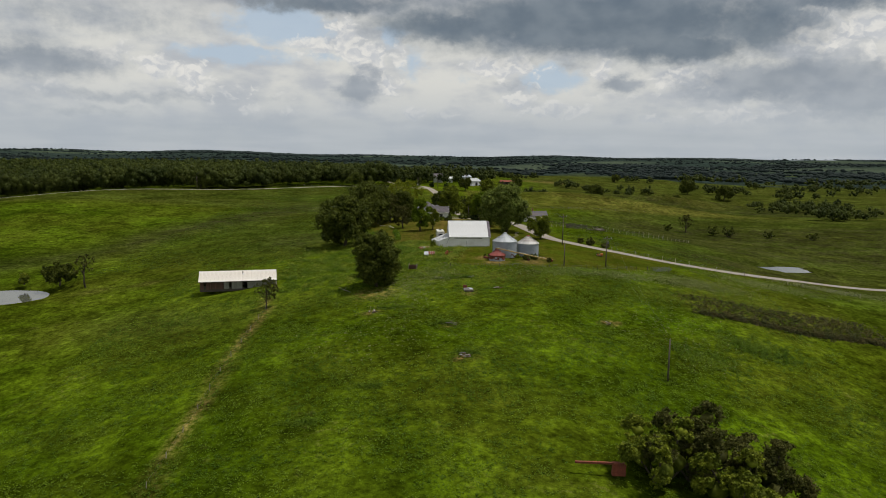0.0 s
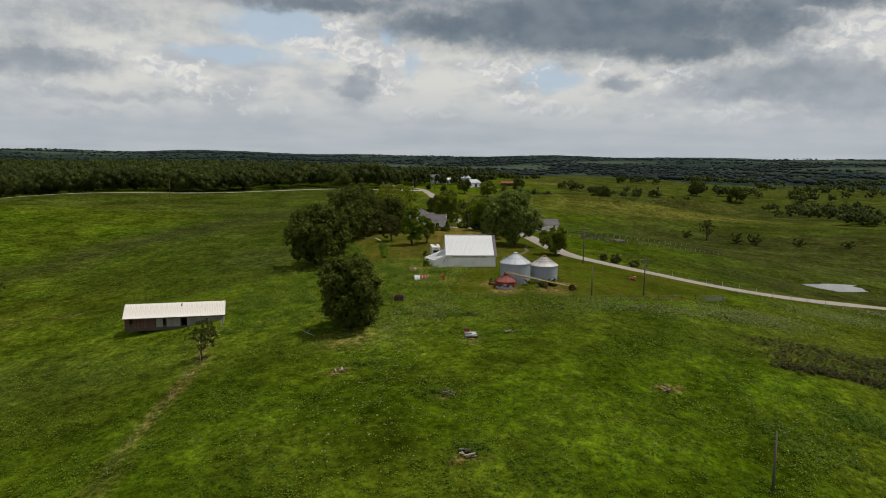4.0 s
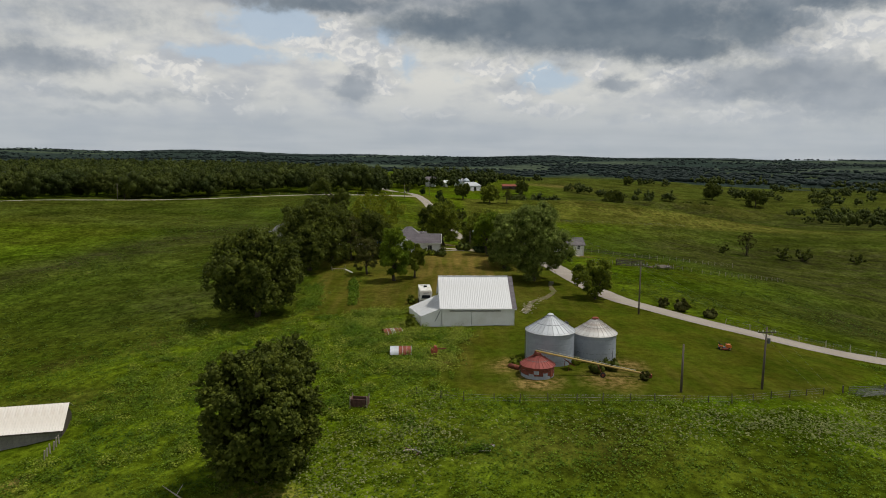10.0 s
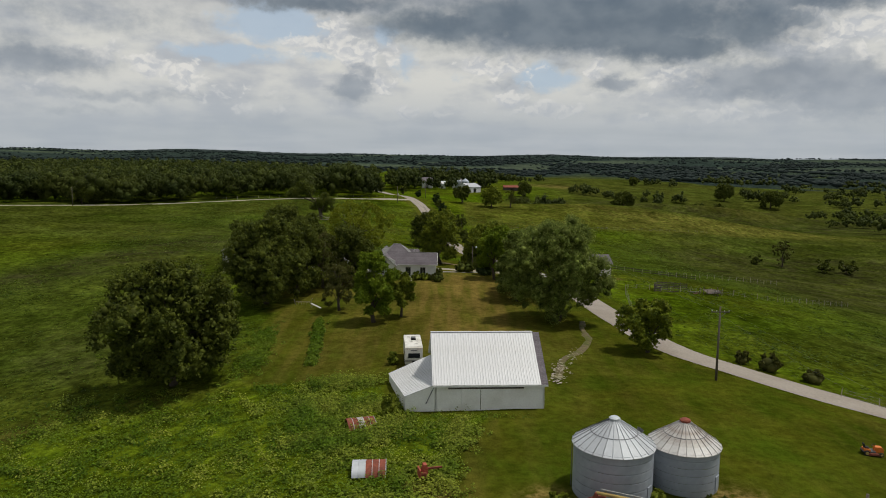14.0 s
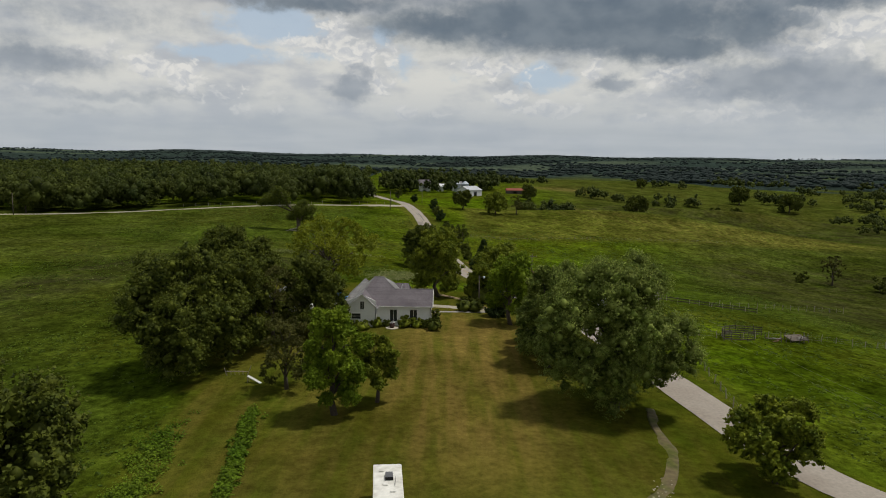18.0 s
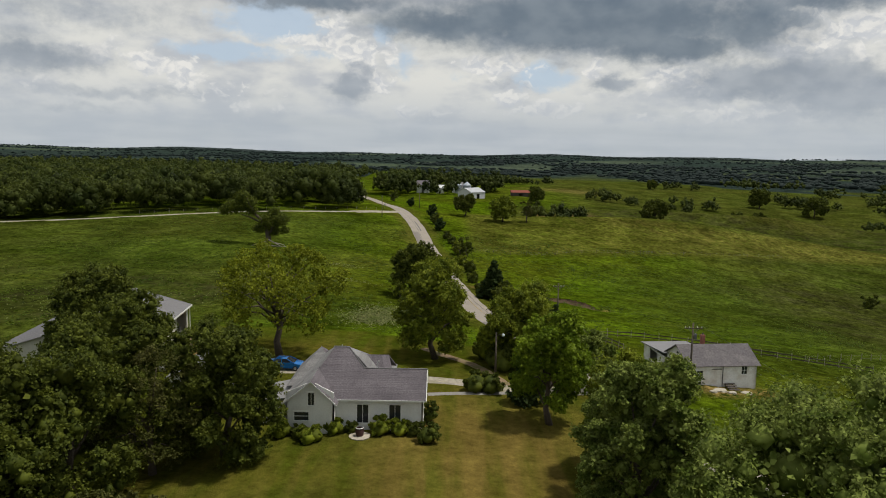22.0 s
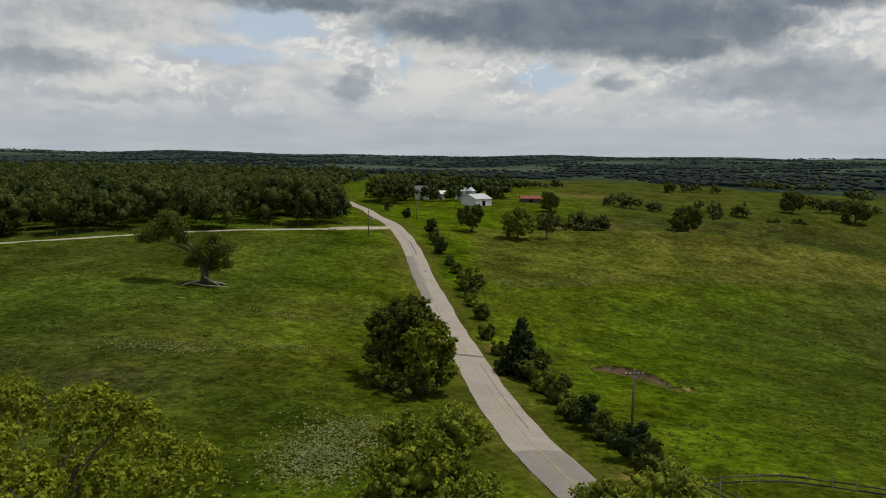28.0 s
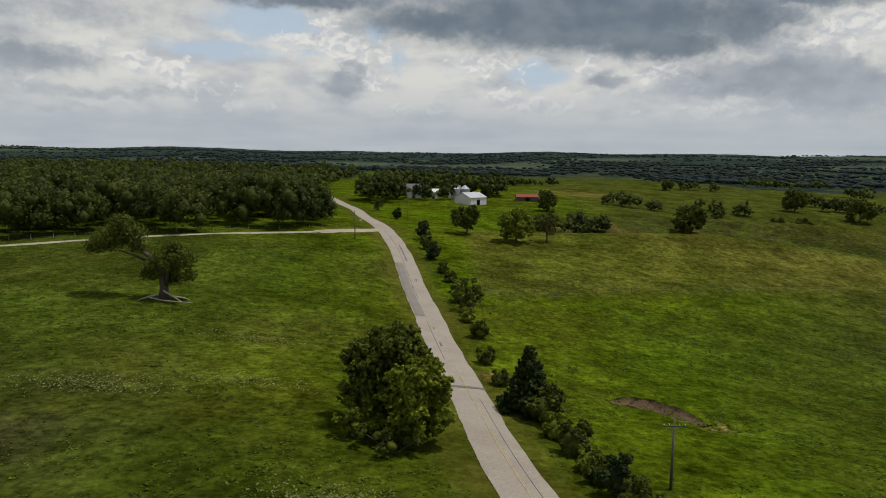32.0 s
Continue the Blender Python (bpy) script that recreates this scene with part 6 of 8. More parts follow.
def grain_bin(x, y, z, r, eave, top, sides, wall_mat, roof_mat, cap_mat, label, rings=6, base=None):
    root = thing("grain_bin", label, "grain bin", pose(x, y, z), "grain bins in the yard")
    Geo().ring([(r + 0.25, -0.5), (r + 0.25, 0.12), (0.0, 0.12)], 28).make("base_slab", "concrete", root)
    step = eave / rings
    # corrugated rings, each its own sheet
    for k in range(rings):
        prof = []
        for j in range(9):
            prof.append((r + 0.010 * (1 if j % 2 else -1), 0.12 + step * k + (step - 0.12 / rings) * j / 8))
        mat = base if base and k == 0 else wall_mat
        Geo().ring(prof, 40).make("wall_ring", mat, root, smooth=True)
    n = 26
    seg = Geo()
    a = math.pi / n
    r0, r1, z0, z1 = r + 0.16, 0.42, eave - 0.02, top - 0.25
    seg.add([(r0 * math.cos(-a), r0 * math.sin(-a), z0), (r0 * math.cos(a), r0 * math.sin(a), z0), (r1 * math.cos(a), r1 * math.sin(a), z1), (r1 * math.cos(-a), r1 * math.sin(-a), z1),
             (r0 * math.cos(-a), r0 * math.sin(-a), z0 - 0.05), (r0 * math.cos(a), r0 * math.sin(a), z0 - 0.05)], [(0, 1, 2, 3), (0, 4, 5, 1)])
    for s in (-1, 1):
        c0, c1 = Vector((r0 * math.cos(a * s), r0 * math.sin(a * s), z0)), Vector((r1 * math.cos(a * s), r1 * math.sin(a * s), z1))
        seg.tube([c0 + Vector((0, 0, 0.02)), c1 + Vector((0, 0, 0.02))], 0.032, 4)
    first = seg.make("roof_sheet", roof_mat, root)
    for k in range(1, n):
        again(first, root, Matrix.Rotation(2 * math.pi * k / n, 4, "Z"))
    Geo().ring([(0.46, z1 - 0.05), (0.46, z1 + 0.16), (0.30, z1 + 0.26), (0.0, z1 + 0.30)], 20).make("roof_cap", cap_mat, root)
    mid = (r0 + r1) / 2
    Geo().ring([(mid + 0.03, (z0 + z1) / 2 + 0.01), (mid, (z0 + z1) / 2 + 0.05), (mid - 0.03, (z0 + z1) / 2 + 0.045)], 26).make("roof_hoop", "steel", root)
    for ang in (0.25, 2.9):
        g = Geo()
        for s in (-0.16, 0.16):
            px, py = (r + 0.12) * math.cos(ang) - s * math.sin(ang), (r + 0.12) * math.sin(ang) + s * math.cos(ang)
            g.tube([(px, py, 0.4), (px, py, eave + 0.1)], 0.02, 5)
        for k in range(int(eave / 0.32)):
            zz = 0.5 + 0.32 * k
            p = [((r + 0.12) * math.cos(ang) - s * math.sin(ang), (r + 0.12) * math.sin(ang) + s * math.cos(ang), zz) for s in (-0.16, 0.16)]
            g.tube(p, 0.014, 4)
        g.make("ladder", "steel", root)
    Geo().box(-0.35, 0.35, -r - 0.05, -r + 0.1, 0.5, 1.7).make("bin_door", wall_mat, root, loc=Matrix.Rotation(0.9, 4, "Z"))
    return root


bin_a = grain_bin(14.3, 186.6, 1.9, 3.25, 4.55, 6.75, 26, "galvanised", "galv_roof", "galv_roof", "tall galvanised grain bin with pale conical roof")
hatch = Geo().ring([(0.26, 0.0), (0.26, 0.3), (0.32, 0.3), (0.32, 0.34)], 14).make("fill_hatch", "steel", bin_a, loc=pose(2.2, 0.6, 5.2, 0, 30, 0))
bin_b = grain_bin(20.8, 188.6, 1.85, 2.92, 3.85, 5.95, 24, "galvanised", "galv_stained", "rust", "galvanised grain bin with stained roof and rusty cap")
bin_c = grain_bin(11.9, 180.3, 1.75, 2.12, 1.75, 3.15, 22, "rust", "rust_red", "rust", "small rusted bin with red roof and galvanised patches", 3, "galvanised")
for ang, z in ((-1.9, 1.15), (-1.35, 0.85), (-0.75, 1.2), (-2.2, 0.7)):
    Geo().ring([(2.155, z - 0.22), (2.155, z + 0.22)], 5, ang, 0.30).make("patch_sheet", "galvanised", bin_c)


def auger():
    root = thing("grain_auger", "long yellow grain auger leaning on the small bin", "grain auger", pose(0, 0, 0))
    a, b = Vector((11.6, 180.0, 5.25)), Vector((26.0, 180.6, 2.2))
    Geo().tube([a, b], 0.13, 10).make("auger_tube", "yellow_paint", root, smooth=True)
    off = Vector((0, 0.05, 0.34))
    Geo().tube([a.lerp(b, 0.02) + off, a.lerp(b, 0.9) + off * 0.6], 0.025, 5).make("truss_rod", "insulator", root)
    for t in (0.05, 0.2, 0.38, 0.56, 0.74, 0.88):
        p = a.lerp(b, t)
        Geo().tube([p, p + off * (1 - 0.3 * t)], 0.025, 5).make("truss_strut", "yellow_paint", root)
    Geo().tube([a, a + Vector((-0.15, 0, -0.55))], [0.14, 0.2], 8).make("spout", "rust", root)
    Geo().box(25.3, 26.6, 180.2, 181.0, 1.85, 2.25).make("hopper", "rust", root)
    for s in (-0.9, 0.9):
        p = a.lerp(b, 0.55)
        q = Vector((p.x + 0.6, p.y + s, gz(p.x, p.y) + 0.35))
        Geo().tube([p, q], 0.035, 5).make("support_leg", "rust", root)
        wheel = Geo().ring([(0.2, -0.08), (0.33, -0.08), (0.36, 0), (0.33, 0.08), (0.2, 0.08)], 18).make("wheel", "rubber", root, loc=Matrix.Translation(q) @ Matrix.Rotation(math.pi / 2, 4, "X"))
        Geo().ring([(0.0, -0.04), (0.2, -0.05), (0.2, 0.05), (0.0, 0.04)], 12).make("rim", "rust", wheel)


auger()
pipe = thing("drain_pipe", "rusty steel pipe lying beside the small bin", "pipe", pose(9.2, 182.6, gz(9.2, 182.6) + 0.28, 0, 90, -48))
Geo().ring([(0.24, -0.9), (0.28, -0.9), (0.28, 0.9), (0.24, 0.9), (0.24, -0.9)], 16).make("pipe_body", "rust", pipe, smooth=True)
chute = thing("feed_chute", "rusty red steel chute among the weeds", "chute", pose(16.4, 182.6, gz(16.4, 182.6), 0, 0, 20))
Geo().slab([(-0.5, -0.7, 1.3), (0.5, -0.7, 0.5), (0.5, 0.7, 0.5), (-0.5, 0.7, 1.3)], 0.06).make("chute_plate", "rust", chute)
for s in (-0.6, 0.6):
    Geo().tube([(-0.35, s, 1.1), (-0.5, s, 0)], 0.04, 5).make("leg", "rust", chute)


def house():
    gx0, gy0, z0 = -15.2, 279.8, 3.25
    root = thing("farmhouse", "white farmhouse with steep grey shingle roofs", "house", pose(gx0, gy0, z0))
    e = 3.25
    # wing along x, gable block towards the lawn, main block behind
    wall("wall", "white_paint", root, turned(4.6, 1.2, 0), 8.5, e, [(2.05, 3.2, 0.75, 2.65), (5.2, 6.35, 0.8, 2.65)])
    wall("wall", "white_paint", root, turned(13.1, 1.2, 0, 90), 5.9, e, [(1.2, 2.1, 0.9, 2.5)], 0.14, (2.9, 5.2))
    wall("wall", "white_paint", root, turned(13.1, 7.1, 0, 180), 8.5, e, ())
    wall("wall", "white_paint", root, turned(0, 0, 0), 4.6, e, [(0.75, 2.2, 1.35, 2.25), (2.1, 2.75, 2.85, 4.15)], 0.14, (2.45, 5.25))
    wall("wall", "white_paint", root, turned(4.6, 0, 0, 90), 1.2, e, ())
    wall("wall", "white_paint", root, turned(0, 12.7, 0, -90), 12.7, e, [(6.5, 7.5, 0.8, 2.3)])
    wall("wall", "white_paint", root, turned(9.4, 12.7, 0, 180), 9.4, e, ())
    wall("wall", "white_paint", root, turned(9.4, 7.1, 0, 90), 5.6, e, ())
    window(root, turned(6.65, 1.2, 0.75), 1.15, 1.9, (0, 1))
    window(root, turned(9.8, 1.2, 0.8), 1.15, 1.85, (0, 1))
    window(root, turned(0.75, 0, 1.35), 1.45, 0.9, (1, 0))
    window(root, turned(2.1, 0, 2.85), 0.65, 1.3, (0, 1))
    window(root, turned(13.1, 2.4, 0.9, 90), 0.9, 1.6, (1, 0))
    for x, w in ((6.5, 1.45), (9.65, 1.45)):
        Geo().box(x, x + w, 1.08, 1.2, 2.66, 2.74).make("window_hood", "white_paint", root)
    # how lit each slope looks is put into its shingle colour
    # the wing roof and the front of the hip roof share one plane
    ridge_l, ridge_r = (3.75, 6.3, 6.95), (5.25, 6.3, 6.95)
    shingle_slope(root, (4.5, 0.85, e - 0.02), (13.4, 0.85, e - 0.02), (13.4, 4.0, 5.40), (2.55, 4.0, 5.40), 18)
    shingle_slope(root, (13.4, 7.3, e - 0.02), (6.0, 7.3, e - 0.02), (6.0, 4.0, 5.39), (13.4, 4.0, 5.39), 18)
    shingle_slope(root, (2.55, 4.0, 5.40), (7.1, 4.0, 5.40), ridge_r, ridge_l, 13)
    shingle_slope(root, (9.8, 3.0, e - 0.1), (9.8, 13.0, e - 0.1), ridge_r, ridge_r, 22, "shingle_pale_lit")
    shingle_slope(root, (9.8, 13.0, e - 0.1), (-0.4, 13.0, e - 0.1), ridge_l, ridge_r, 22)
    shingle_slope(root, (-0.4, 11.5, e - 0.1), (-0.4, 2.6, e - 0.1), (2.52, 3.95, 5.36), ridge_l, 22, "shingle_pale_lit")
    Geo().tube([(3.7, 6.3, 6.99), (5.3, 6.3, 6.99)], 0.07, 6).make("ridge_cap", "shingle_pale_lit", root)
    Geo().tube([(2.55, 4.0, 5.44), (3.75, 6.3, 6.99)], 0.06, 6).make("ridge_cap", "shingle_pale_lit", root)
    Geo().tube([(5.25, 6.3, 6.99), (7.1, 4.0, 5.45)], 0.06, 6).make("ridge_cap", "shingle_pale_lit", root)
    Geo().tube([(7.0, 4.0, 5.45), (13.42, 4.0, 5.45)], 0.06, 6).make("ridge_cap", "shingle_pale_lit", root)
    for y0, y1 in ((0.80, 4.0), (7.35, 4.0)):
        Geo().slab([(13.36, y0, e - 0.06), (13.47, y0, e - 0.06), (13.47, y1, 5.37), (13.36, y1, 5.37)], 0.2).make("rake_board", "white_paint", root)
    Geo().box(4.6, 13.3, 0.78, 0.86, e - 0.16, e - 0.03).make("gutter", "white_paint", root)
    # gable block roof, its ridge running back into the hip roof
    shingle_slope(root, (-0.35, -0.35, e - 0.2), (-0.35, 4.6, e - 0.2), (2.45, 3.9, 5.38), (2.45, -0.35, 5.38), 18, "shingle_pale_lit")
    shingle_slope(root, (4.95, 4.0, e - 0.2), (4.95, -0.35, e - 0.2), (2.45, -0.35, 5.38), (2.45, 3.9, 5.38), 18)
    for sx in (-0.38, 4.98):
        Geo().prism([(sx, e - 0.36), (2.45, 5.22), (2.45, 5.36), (sx, e - 0.21)], -0.42, -0.36).make("rake_board", "white_paint", root)
    # the steep western roof behind and the small cross gable beside the drive
    peak = (1.95, 8.8, 6.28)
    shingle_slope(root, (-1.0, 12.6, e - 0.1), (-1.0, 4.8, e - 0.1), peak, peak, 18, "shingle_pale_lit")
    shingle_slope(root, (-1.0, 4.8, e - 0.1), (4.6, 5.2, e + 0.3), peak, peak, 18, "shingle_pale_lit")
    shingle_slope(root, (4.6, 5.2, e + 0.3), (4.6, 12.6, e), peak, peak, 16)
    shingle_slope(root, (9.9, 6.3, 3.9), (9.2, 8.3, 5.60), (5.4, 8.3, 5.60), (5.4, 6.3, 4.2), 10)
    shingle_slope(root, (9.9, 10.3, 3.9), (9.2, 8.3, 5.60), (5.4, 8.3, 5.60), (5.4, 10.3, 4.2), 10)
    Geo().add([(9.0, 6.5, 3.1), (9.0, 10.1, 3.1), (9.0, 8.3, 5.5), (8.86, 6.5, 3.1), (8.86, 10.1, 3.1), (8.86, 8.3, 5.5)], [(0, 1, 2), (5, 4, 3), (0, 2, 5, 3), (1, 4, 5, 2), (0, 3, 4, 1)]).make("gable_wall", "white_paint", root)
    # side porch
    Geo().slab([(-3.0, 2.2, 2.35), (0, 2.2, 2.95), (0, 8.4, 2.95), (-3.0, 8.4, 2.35)], 0.12).make("porch_roof", "shingle_pale_lit", root)
    for y in (2.4, 5.3, 8.2):
        Geo().box(-2.9, -2.76, y - 0.07, y + 0.07, -0.4, 2.3).make("porch_post", "white_paint", root)
    wall("porch_wall", "white_paint", root, turned(-2.6, 2.5, 0), 2.6, 2.2, [(0.5, 1.3, 0.0, 1.95)])
    Geo().box(-4.2, -0.1, 9.2, 13.2, -0.3, 0.18).make("deck", "concrete", root, "pale grey side deck")
    # vents and chimney
    Geo().tube([(8.3, 4.9, 4.6), (8.3, 4.9, 5.75), (8.38, 4.9, 5.9), (8.55, 4.9, 5.9)], 0.06, 8).make("vent_pipe", "insulator", root)
    Geo().tube([(4.5, 6.3, 6.9), (4.5, 6.3, 7.2)], 0.05, 6).make("roof_vent", "insulator", root)


house()
wheel_well = thing("planter", "dark barrel planter on a pale stone slab", "planter", on_ground(-8.05, 279.3))
Geo().ring([(0.34, 0.1), (0.42, 0.45), (0.38, 0.85), (0.32, 0.85), (0.32, 0.7), (0.0, 0.7)], 16).make("barrel", "red_cloth", wheel_well)
Geo().ring([(1.0, -0.1), (1.05, 0.08), (0.95, 0.1), (0.0, 0.1)], 11).make("slab", "stone", wheel_well)
Geo().ring([(0.34, 0.86), (0.40, 0.88), (0.34, 0.93)], 16).make("rim", "insulator", wheel_well)


def garage():
    root = thing("garage", "small white garage with a grey shingle roof", "garage", pose(-30.6, 290.2, 3.0))
    w, d, e, top = 7.6, 8.2, 2.35, 4.15
    wall("wall", "white_paint", root, turned(0, 0, 0), w, e, (), 0.14, (w / 2, top - 0.1))
    wall("wall", "white_paint", root, turned(w, 0, 0, 90), d, e, [(2.5, 3.4, 0.0, 2.0)])
    wall("wall", "white_paint", root, turned(w, d, 0, 180), w, e, [(1.2, 4.4, 0.0, 2.1)], 0.14, (w / 2, top - 0.1))
    wall("wall", "white_paint", root, turned(0, d, 0, -90), d, e, ())
    Geo().box(w - 0.09, w - 0.05, 2.5, 3.4, 0.0, 2.0).make("door", "white_paint", root)
    Geo().box(w - 4.4, w - 1.2, d - 0.12, d - 0.06, 0.0, 2.1).make("garage_door", "white_paint", root)
    shingle_slope(root, (w + 0.3, -0.3, e - 0.15), (w + 0.3, d + 0.3, e - 0.15), (w / 2, d + 0.3, top), (w / 2, -0.3, top), 18, "shingle_pale_lit")
    shingle_slope(root, (-0.3, d + 0.3, e - 0.15), (-0.3, -0.3, e - 0.15), (w / 2, -0.3, top), (w / 2, d + 0.3, top), 18, "shingle_pale_lit")
    Geo().box(w + 0.28, w + 0.34, -0.3, d + 0.3, e - 0.3, e - 0.17).make("fascia", "white_paint", root)


garage()


def machine_shed():
    root = thing("machine_shed", "large beige metal machine shed with open bays", "shed", pose(-35.9, 292.5, 3.2, 0, 0, 5.3))
    # local y runs along the building; its long open side faces +x
    d, w, e, top = 25.5, 15.0, 4.25, 6.7
    openings = [(1.0, 4.6, 0.0, 3.6), (5.0, 9.4, 0.0, 3.6), (12.2, 13.0, 1.6, 2.7), (15.4, 16.2, 1.6, 2.7), (19.2, 24.3, 0.0, 3.5)]
    wall("wall", "beige_metal", root, turned(0, 0, 0, 90), d, e, openings, 0.18)
    for a, b in ((9.5, 19.1),):
        Geo().box(0.01, 0.05, a, b, -0.2, 1.0).make("wainscot", "brown_metal", root, "dark brown wainscot panel")
    for y in (12.2, 15.4):
        window(root, turned(0, y, 1.6, 90), 0.8, 1.1, (0, 1))
    wall("wall", "beige_metal", root, turned(0, d, 0, 180), w, e, (), 0.18, (w / 2, top - 0.1))
    wall("wall", "beige_metal", root, turned(-w, 0, 0), w, e, (), 0.18, (w / 2, top - 0.1))
    wall("wall", "beige_metal", root, turned(-w, d, 0, -90), d, e, ())
    metal_slope(root, (0.5, -0.4, e - 0.05), (0.5, d + 0.4, e - 0.05), (-w / 2, d + 0.4, top), (-w / 2, -0.4, top), "shed_roof", 28)
    metal_slope(root, (-w - 0.5, d + 0.4, e - 0.05), (-w - 0.5, -0.4, e - 0.05), (-w / 2, -0.4, top), (-w / 2, d + 0.4, top), "shed_roof", 28)
    Geo().box(0.46, 0.56, -0.4, d + 0.4, e - 0.28, e - 0.06).make("gutter", "white_paint", root)
    for y in (4.8, 9.45, 19.15, 24.35):
        Geo().box(0.005, 0.12, y - 0.09, y + 0.09, 0, e).make("corner_trim", "white_paint", root)
    Geo().tube([(0.45, d + 0.2, e - 0.2), (0.2, d + 0.2, e - 0.6), (0.2, d + 0.2, 0.1)], 0.06, 6).make("downpipe", "white_paint", root)
    Geo().box(-w + 0.3, 0.0, 0.3, d - 0.3, -0.3, 0.06).make("floor_slab", "concrete", root)
    Geo().box(0.01, 2.0, 18.5, 25.0, -0.4, 0.02).make("apron", "dirt", root)


machine_shed()
for k, (x, y, h, r) in enumerate(((-38.6, 313.4, 1.5, 0.35), (-39.2, 312.4, 1.1, 0.5), (-38.3, 314.8, 0.9, 0.4), (-38.9, 315.8, 1.3, 0.3))):
    b = thing("drum", "grey storage drum inside the machine shed", "drum", pose(x, y, 3.28), "drums in the shed")
    Geo().ring([(0.0, 0), (r, 0), (r + 0.015, h * 0.33), (r, h * 0.35), (r + 0.015, h * 0.66), (r, h), (0, h)], 16).make("drum_body", "steel", b)
tank = thing("water_tank", "pale plastic tank standing at the shed door", "tank", pose(-35.0, 299.8, gz(-35, 299.8)))
Geo().ring([(0.0, 0), (0.42, 0), (0.45, 0.5), (0.42, 0.95), (0.2, 1.1), (0, 1.1)], 16).make("tank_body", "insulator", tank, smooth=True)
bin_box = thing("lidded_bin", "green lidded plastic bin beside the garage", "bin", pose(-27.6, 301.2, gz(-27.6, 301.2), 0, 0, 15))
Geo().prism([(-0.5, 0.1), (0.5, 0.1), (0.6, 0.9), (-0.6, 0.9)], -0.4, 0.4).make("bin_body", "plastic_green", bin_box)
Geo().slab([(-0.65, -0.45, 0.98), (0.65, -0.45, 0.98), (0.65, 0.45, 1.05), (-0.65, 0.45, 1.05)], 0.06).make("lid", "plastic_green", bin_box)


def milk_house():
    root = thing("old_milk_house", "peeling white block outbuilding with grey roof and lean-to", "shed", pose(31.6, 304.2, 0.65, 0, 0, 6))
    w, d, e, top = 9.4, 6.6, 2.9, 4.75
    wall("wall", "old_paint", root, turned(0, 0, 0), w, e, [(1.2, 2.1, 0.85, 2.1), (3.4, 4.5, 0.0, 2.2), (7.3, 8.1, 1.5, 2.6)], 0.2)
    wall("wall", "old_paint", root, turned(w, 0, 0, 90), d, e, (), 0.2, (d / 2, top - 0.1))
    wall("wall", "old_paint", root, turned(w, d, 0, 180), w, e, (), 0.2)
    wall("wall", "old_paint", root, turned(0, d, 0, -90), d, e, [(1.0, 1.9, 1.3, 2.5), (2.9, 4.0, 0.1, 2.3), (4.9, 5.7, 1.0, 2.2)], 0.2, (d / 2, top - 0.1))
    window(root, turned(1.2, 0, 0.85), 0.9, 1.25, (2, 1))
    window(root, turned(7.3, 0, 1.5), 0.8, 1.1, (1, 1))
    window(root, turned(0, d - 1.0, 1.3, -90), 0.9, 1.2, (1, 1))
    window(root, turned(0, d - 4.9, 1.0, -90), 0.8, 1.2, (1, 1))
    Geo().box(3.4, 4.5, 0.06, 0.12, 0.0, 2.2).make("door", "old_paint", root, "peeling white plank door")
    Geo().box(0.06, 0.12, d - 4.0, d - 2.9, 0.1, 2.3).make("door", "old_paint", root, "peeling white plank door")
    Geo().box(-0.06, -0.01, d / 2 - 0.25, d / 2 + 0.25, 3.5, 3.75).make("gable_vent", "dark", root)
    for a in (((-0.35, -0.4, e - 0.15), (w + 0.35, -0.4, e - 0.15), (w + 0.35, d / 2, top), (-0.35, d / 2, top)), ((w + 0.35, d + 0.4, e - 0.15), (-0.35, d + 0.4, e - 0.15), (-0.35, d / 2, top), (w + 0.35, d / 2, top))):
        shingle_slope(root, *a, 20, "old_roof")
    Geo().box(3.3, 3.8, d / 2 + 0.2, d / 2 + 0.7, 4.6, 5.9).make("chimney", "brick", root, "short brick chimney")
    Geo().ring([(0.12, 5.9), (0.12, 6.15)], 10, centre=(3.55, d / 2 + 0.45)).make("chimney_pot", "steel", root)
    # low lean-to behind
    Geo().slab([(-0.4, 6.75, 2.6), (6.6, 6.75, 2.6), (6.6, 15.4, 1.9), (-0.4, 15.4, 1.9)], 0.14).make("lean_to_roof", "shed_roof", root, "flat grey lean-to roof")
    wall("lean_to_wall", "old_paint", root, turned(0, 15.0, 0, -90), 8.3, 1.8, [(2.2, 5.0, 0.0, 1.6), (5.4, 6.8, 0.0, 1.65)], 0.16)
    Geo().box(0.03, 0.08, 8.2, 9.6, 0, 1.65).make("lean_to_door", "old_paint", root)
    wall("lean_to_wall", "old_paint", root, turned(6.2, 15.0, 0, 180), 6.2, 1.8, (), 0.16)
    wall("lean_to_wall", "old_paint", root, turned(6.2, 6.7, 0, 90), 8.3, 1.8, (), 0.16)
    for k in range(9):
        Geo().box(4.95, 6.35, -0.45 - 0.42 * k, -0.07 - 0.42 * k, 0.30 - 0.11 * k, 0.36 - 0.11 * k).make("ramp_plank", "board", root)
    for x in (5.1, 6.1):
        Geo().slab([(x, -0.05, 0.28), (x + 0.1, -0.05, 0.28), (x + 0.1, -3.9, -0.72), (x, -3.9, -0.72)], 0.12).make("ramp_beam", "board", root)
    Geo().box(4.9, 6.4, -0.05, -0.02, 0.3, 2.2).make("door", "old_paint", root, "flaking painted loading door")
    Geo().box(3.3, 4.6, -0.03, 0.05, 2.2, 2.3).make("door_lintel", "board", root)
    Geo().tube([(4.75, -0.06, 0.0), (4.75, -0.06, 2.8)], 0.05, 6).make("downpipe", "steel", root)


milk_house()
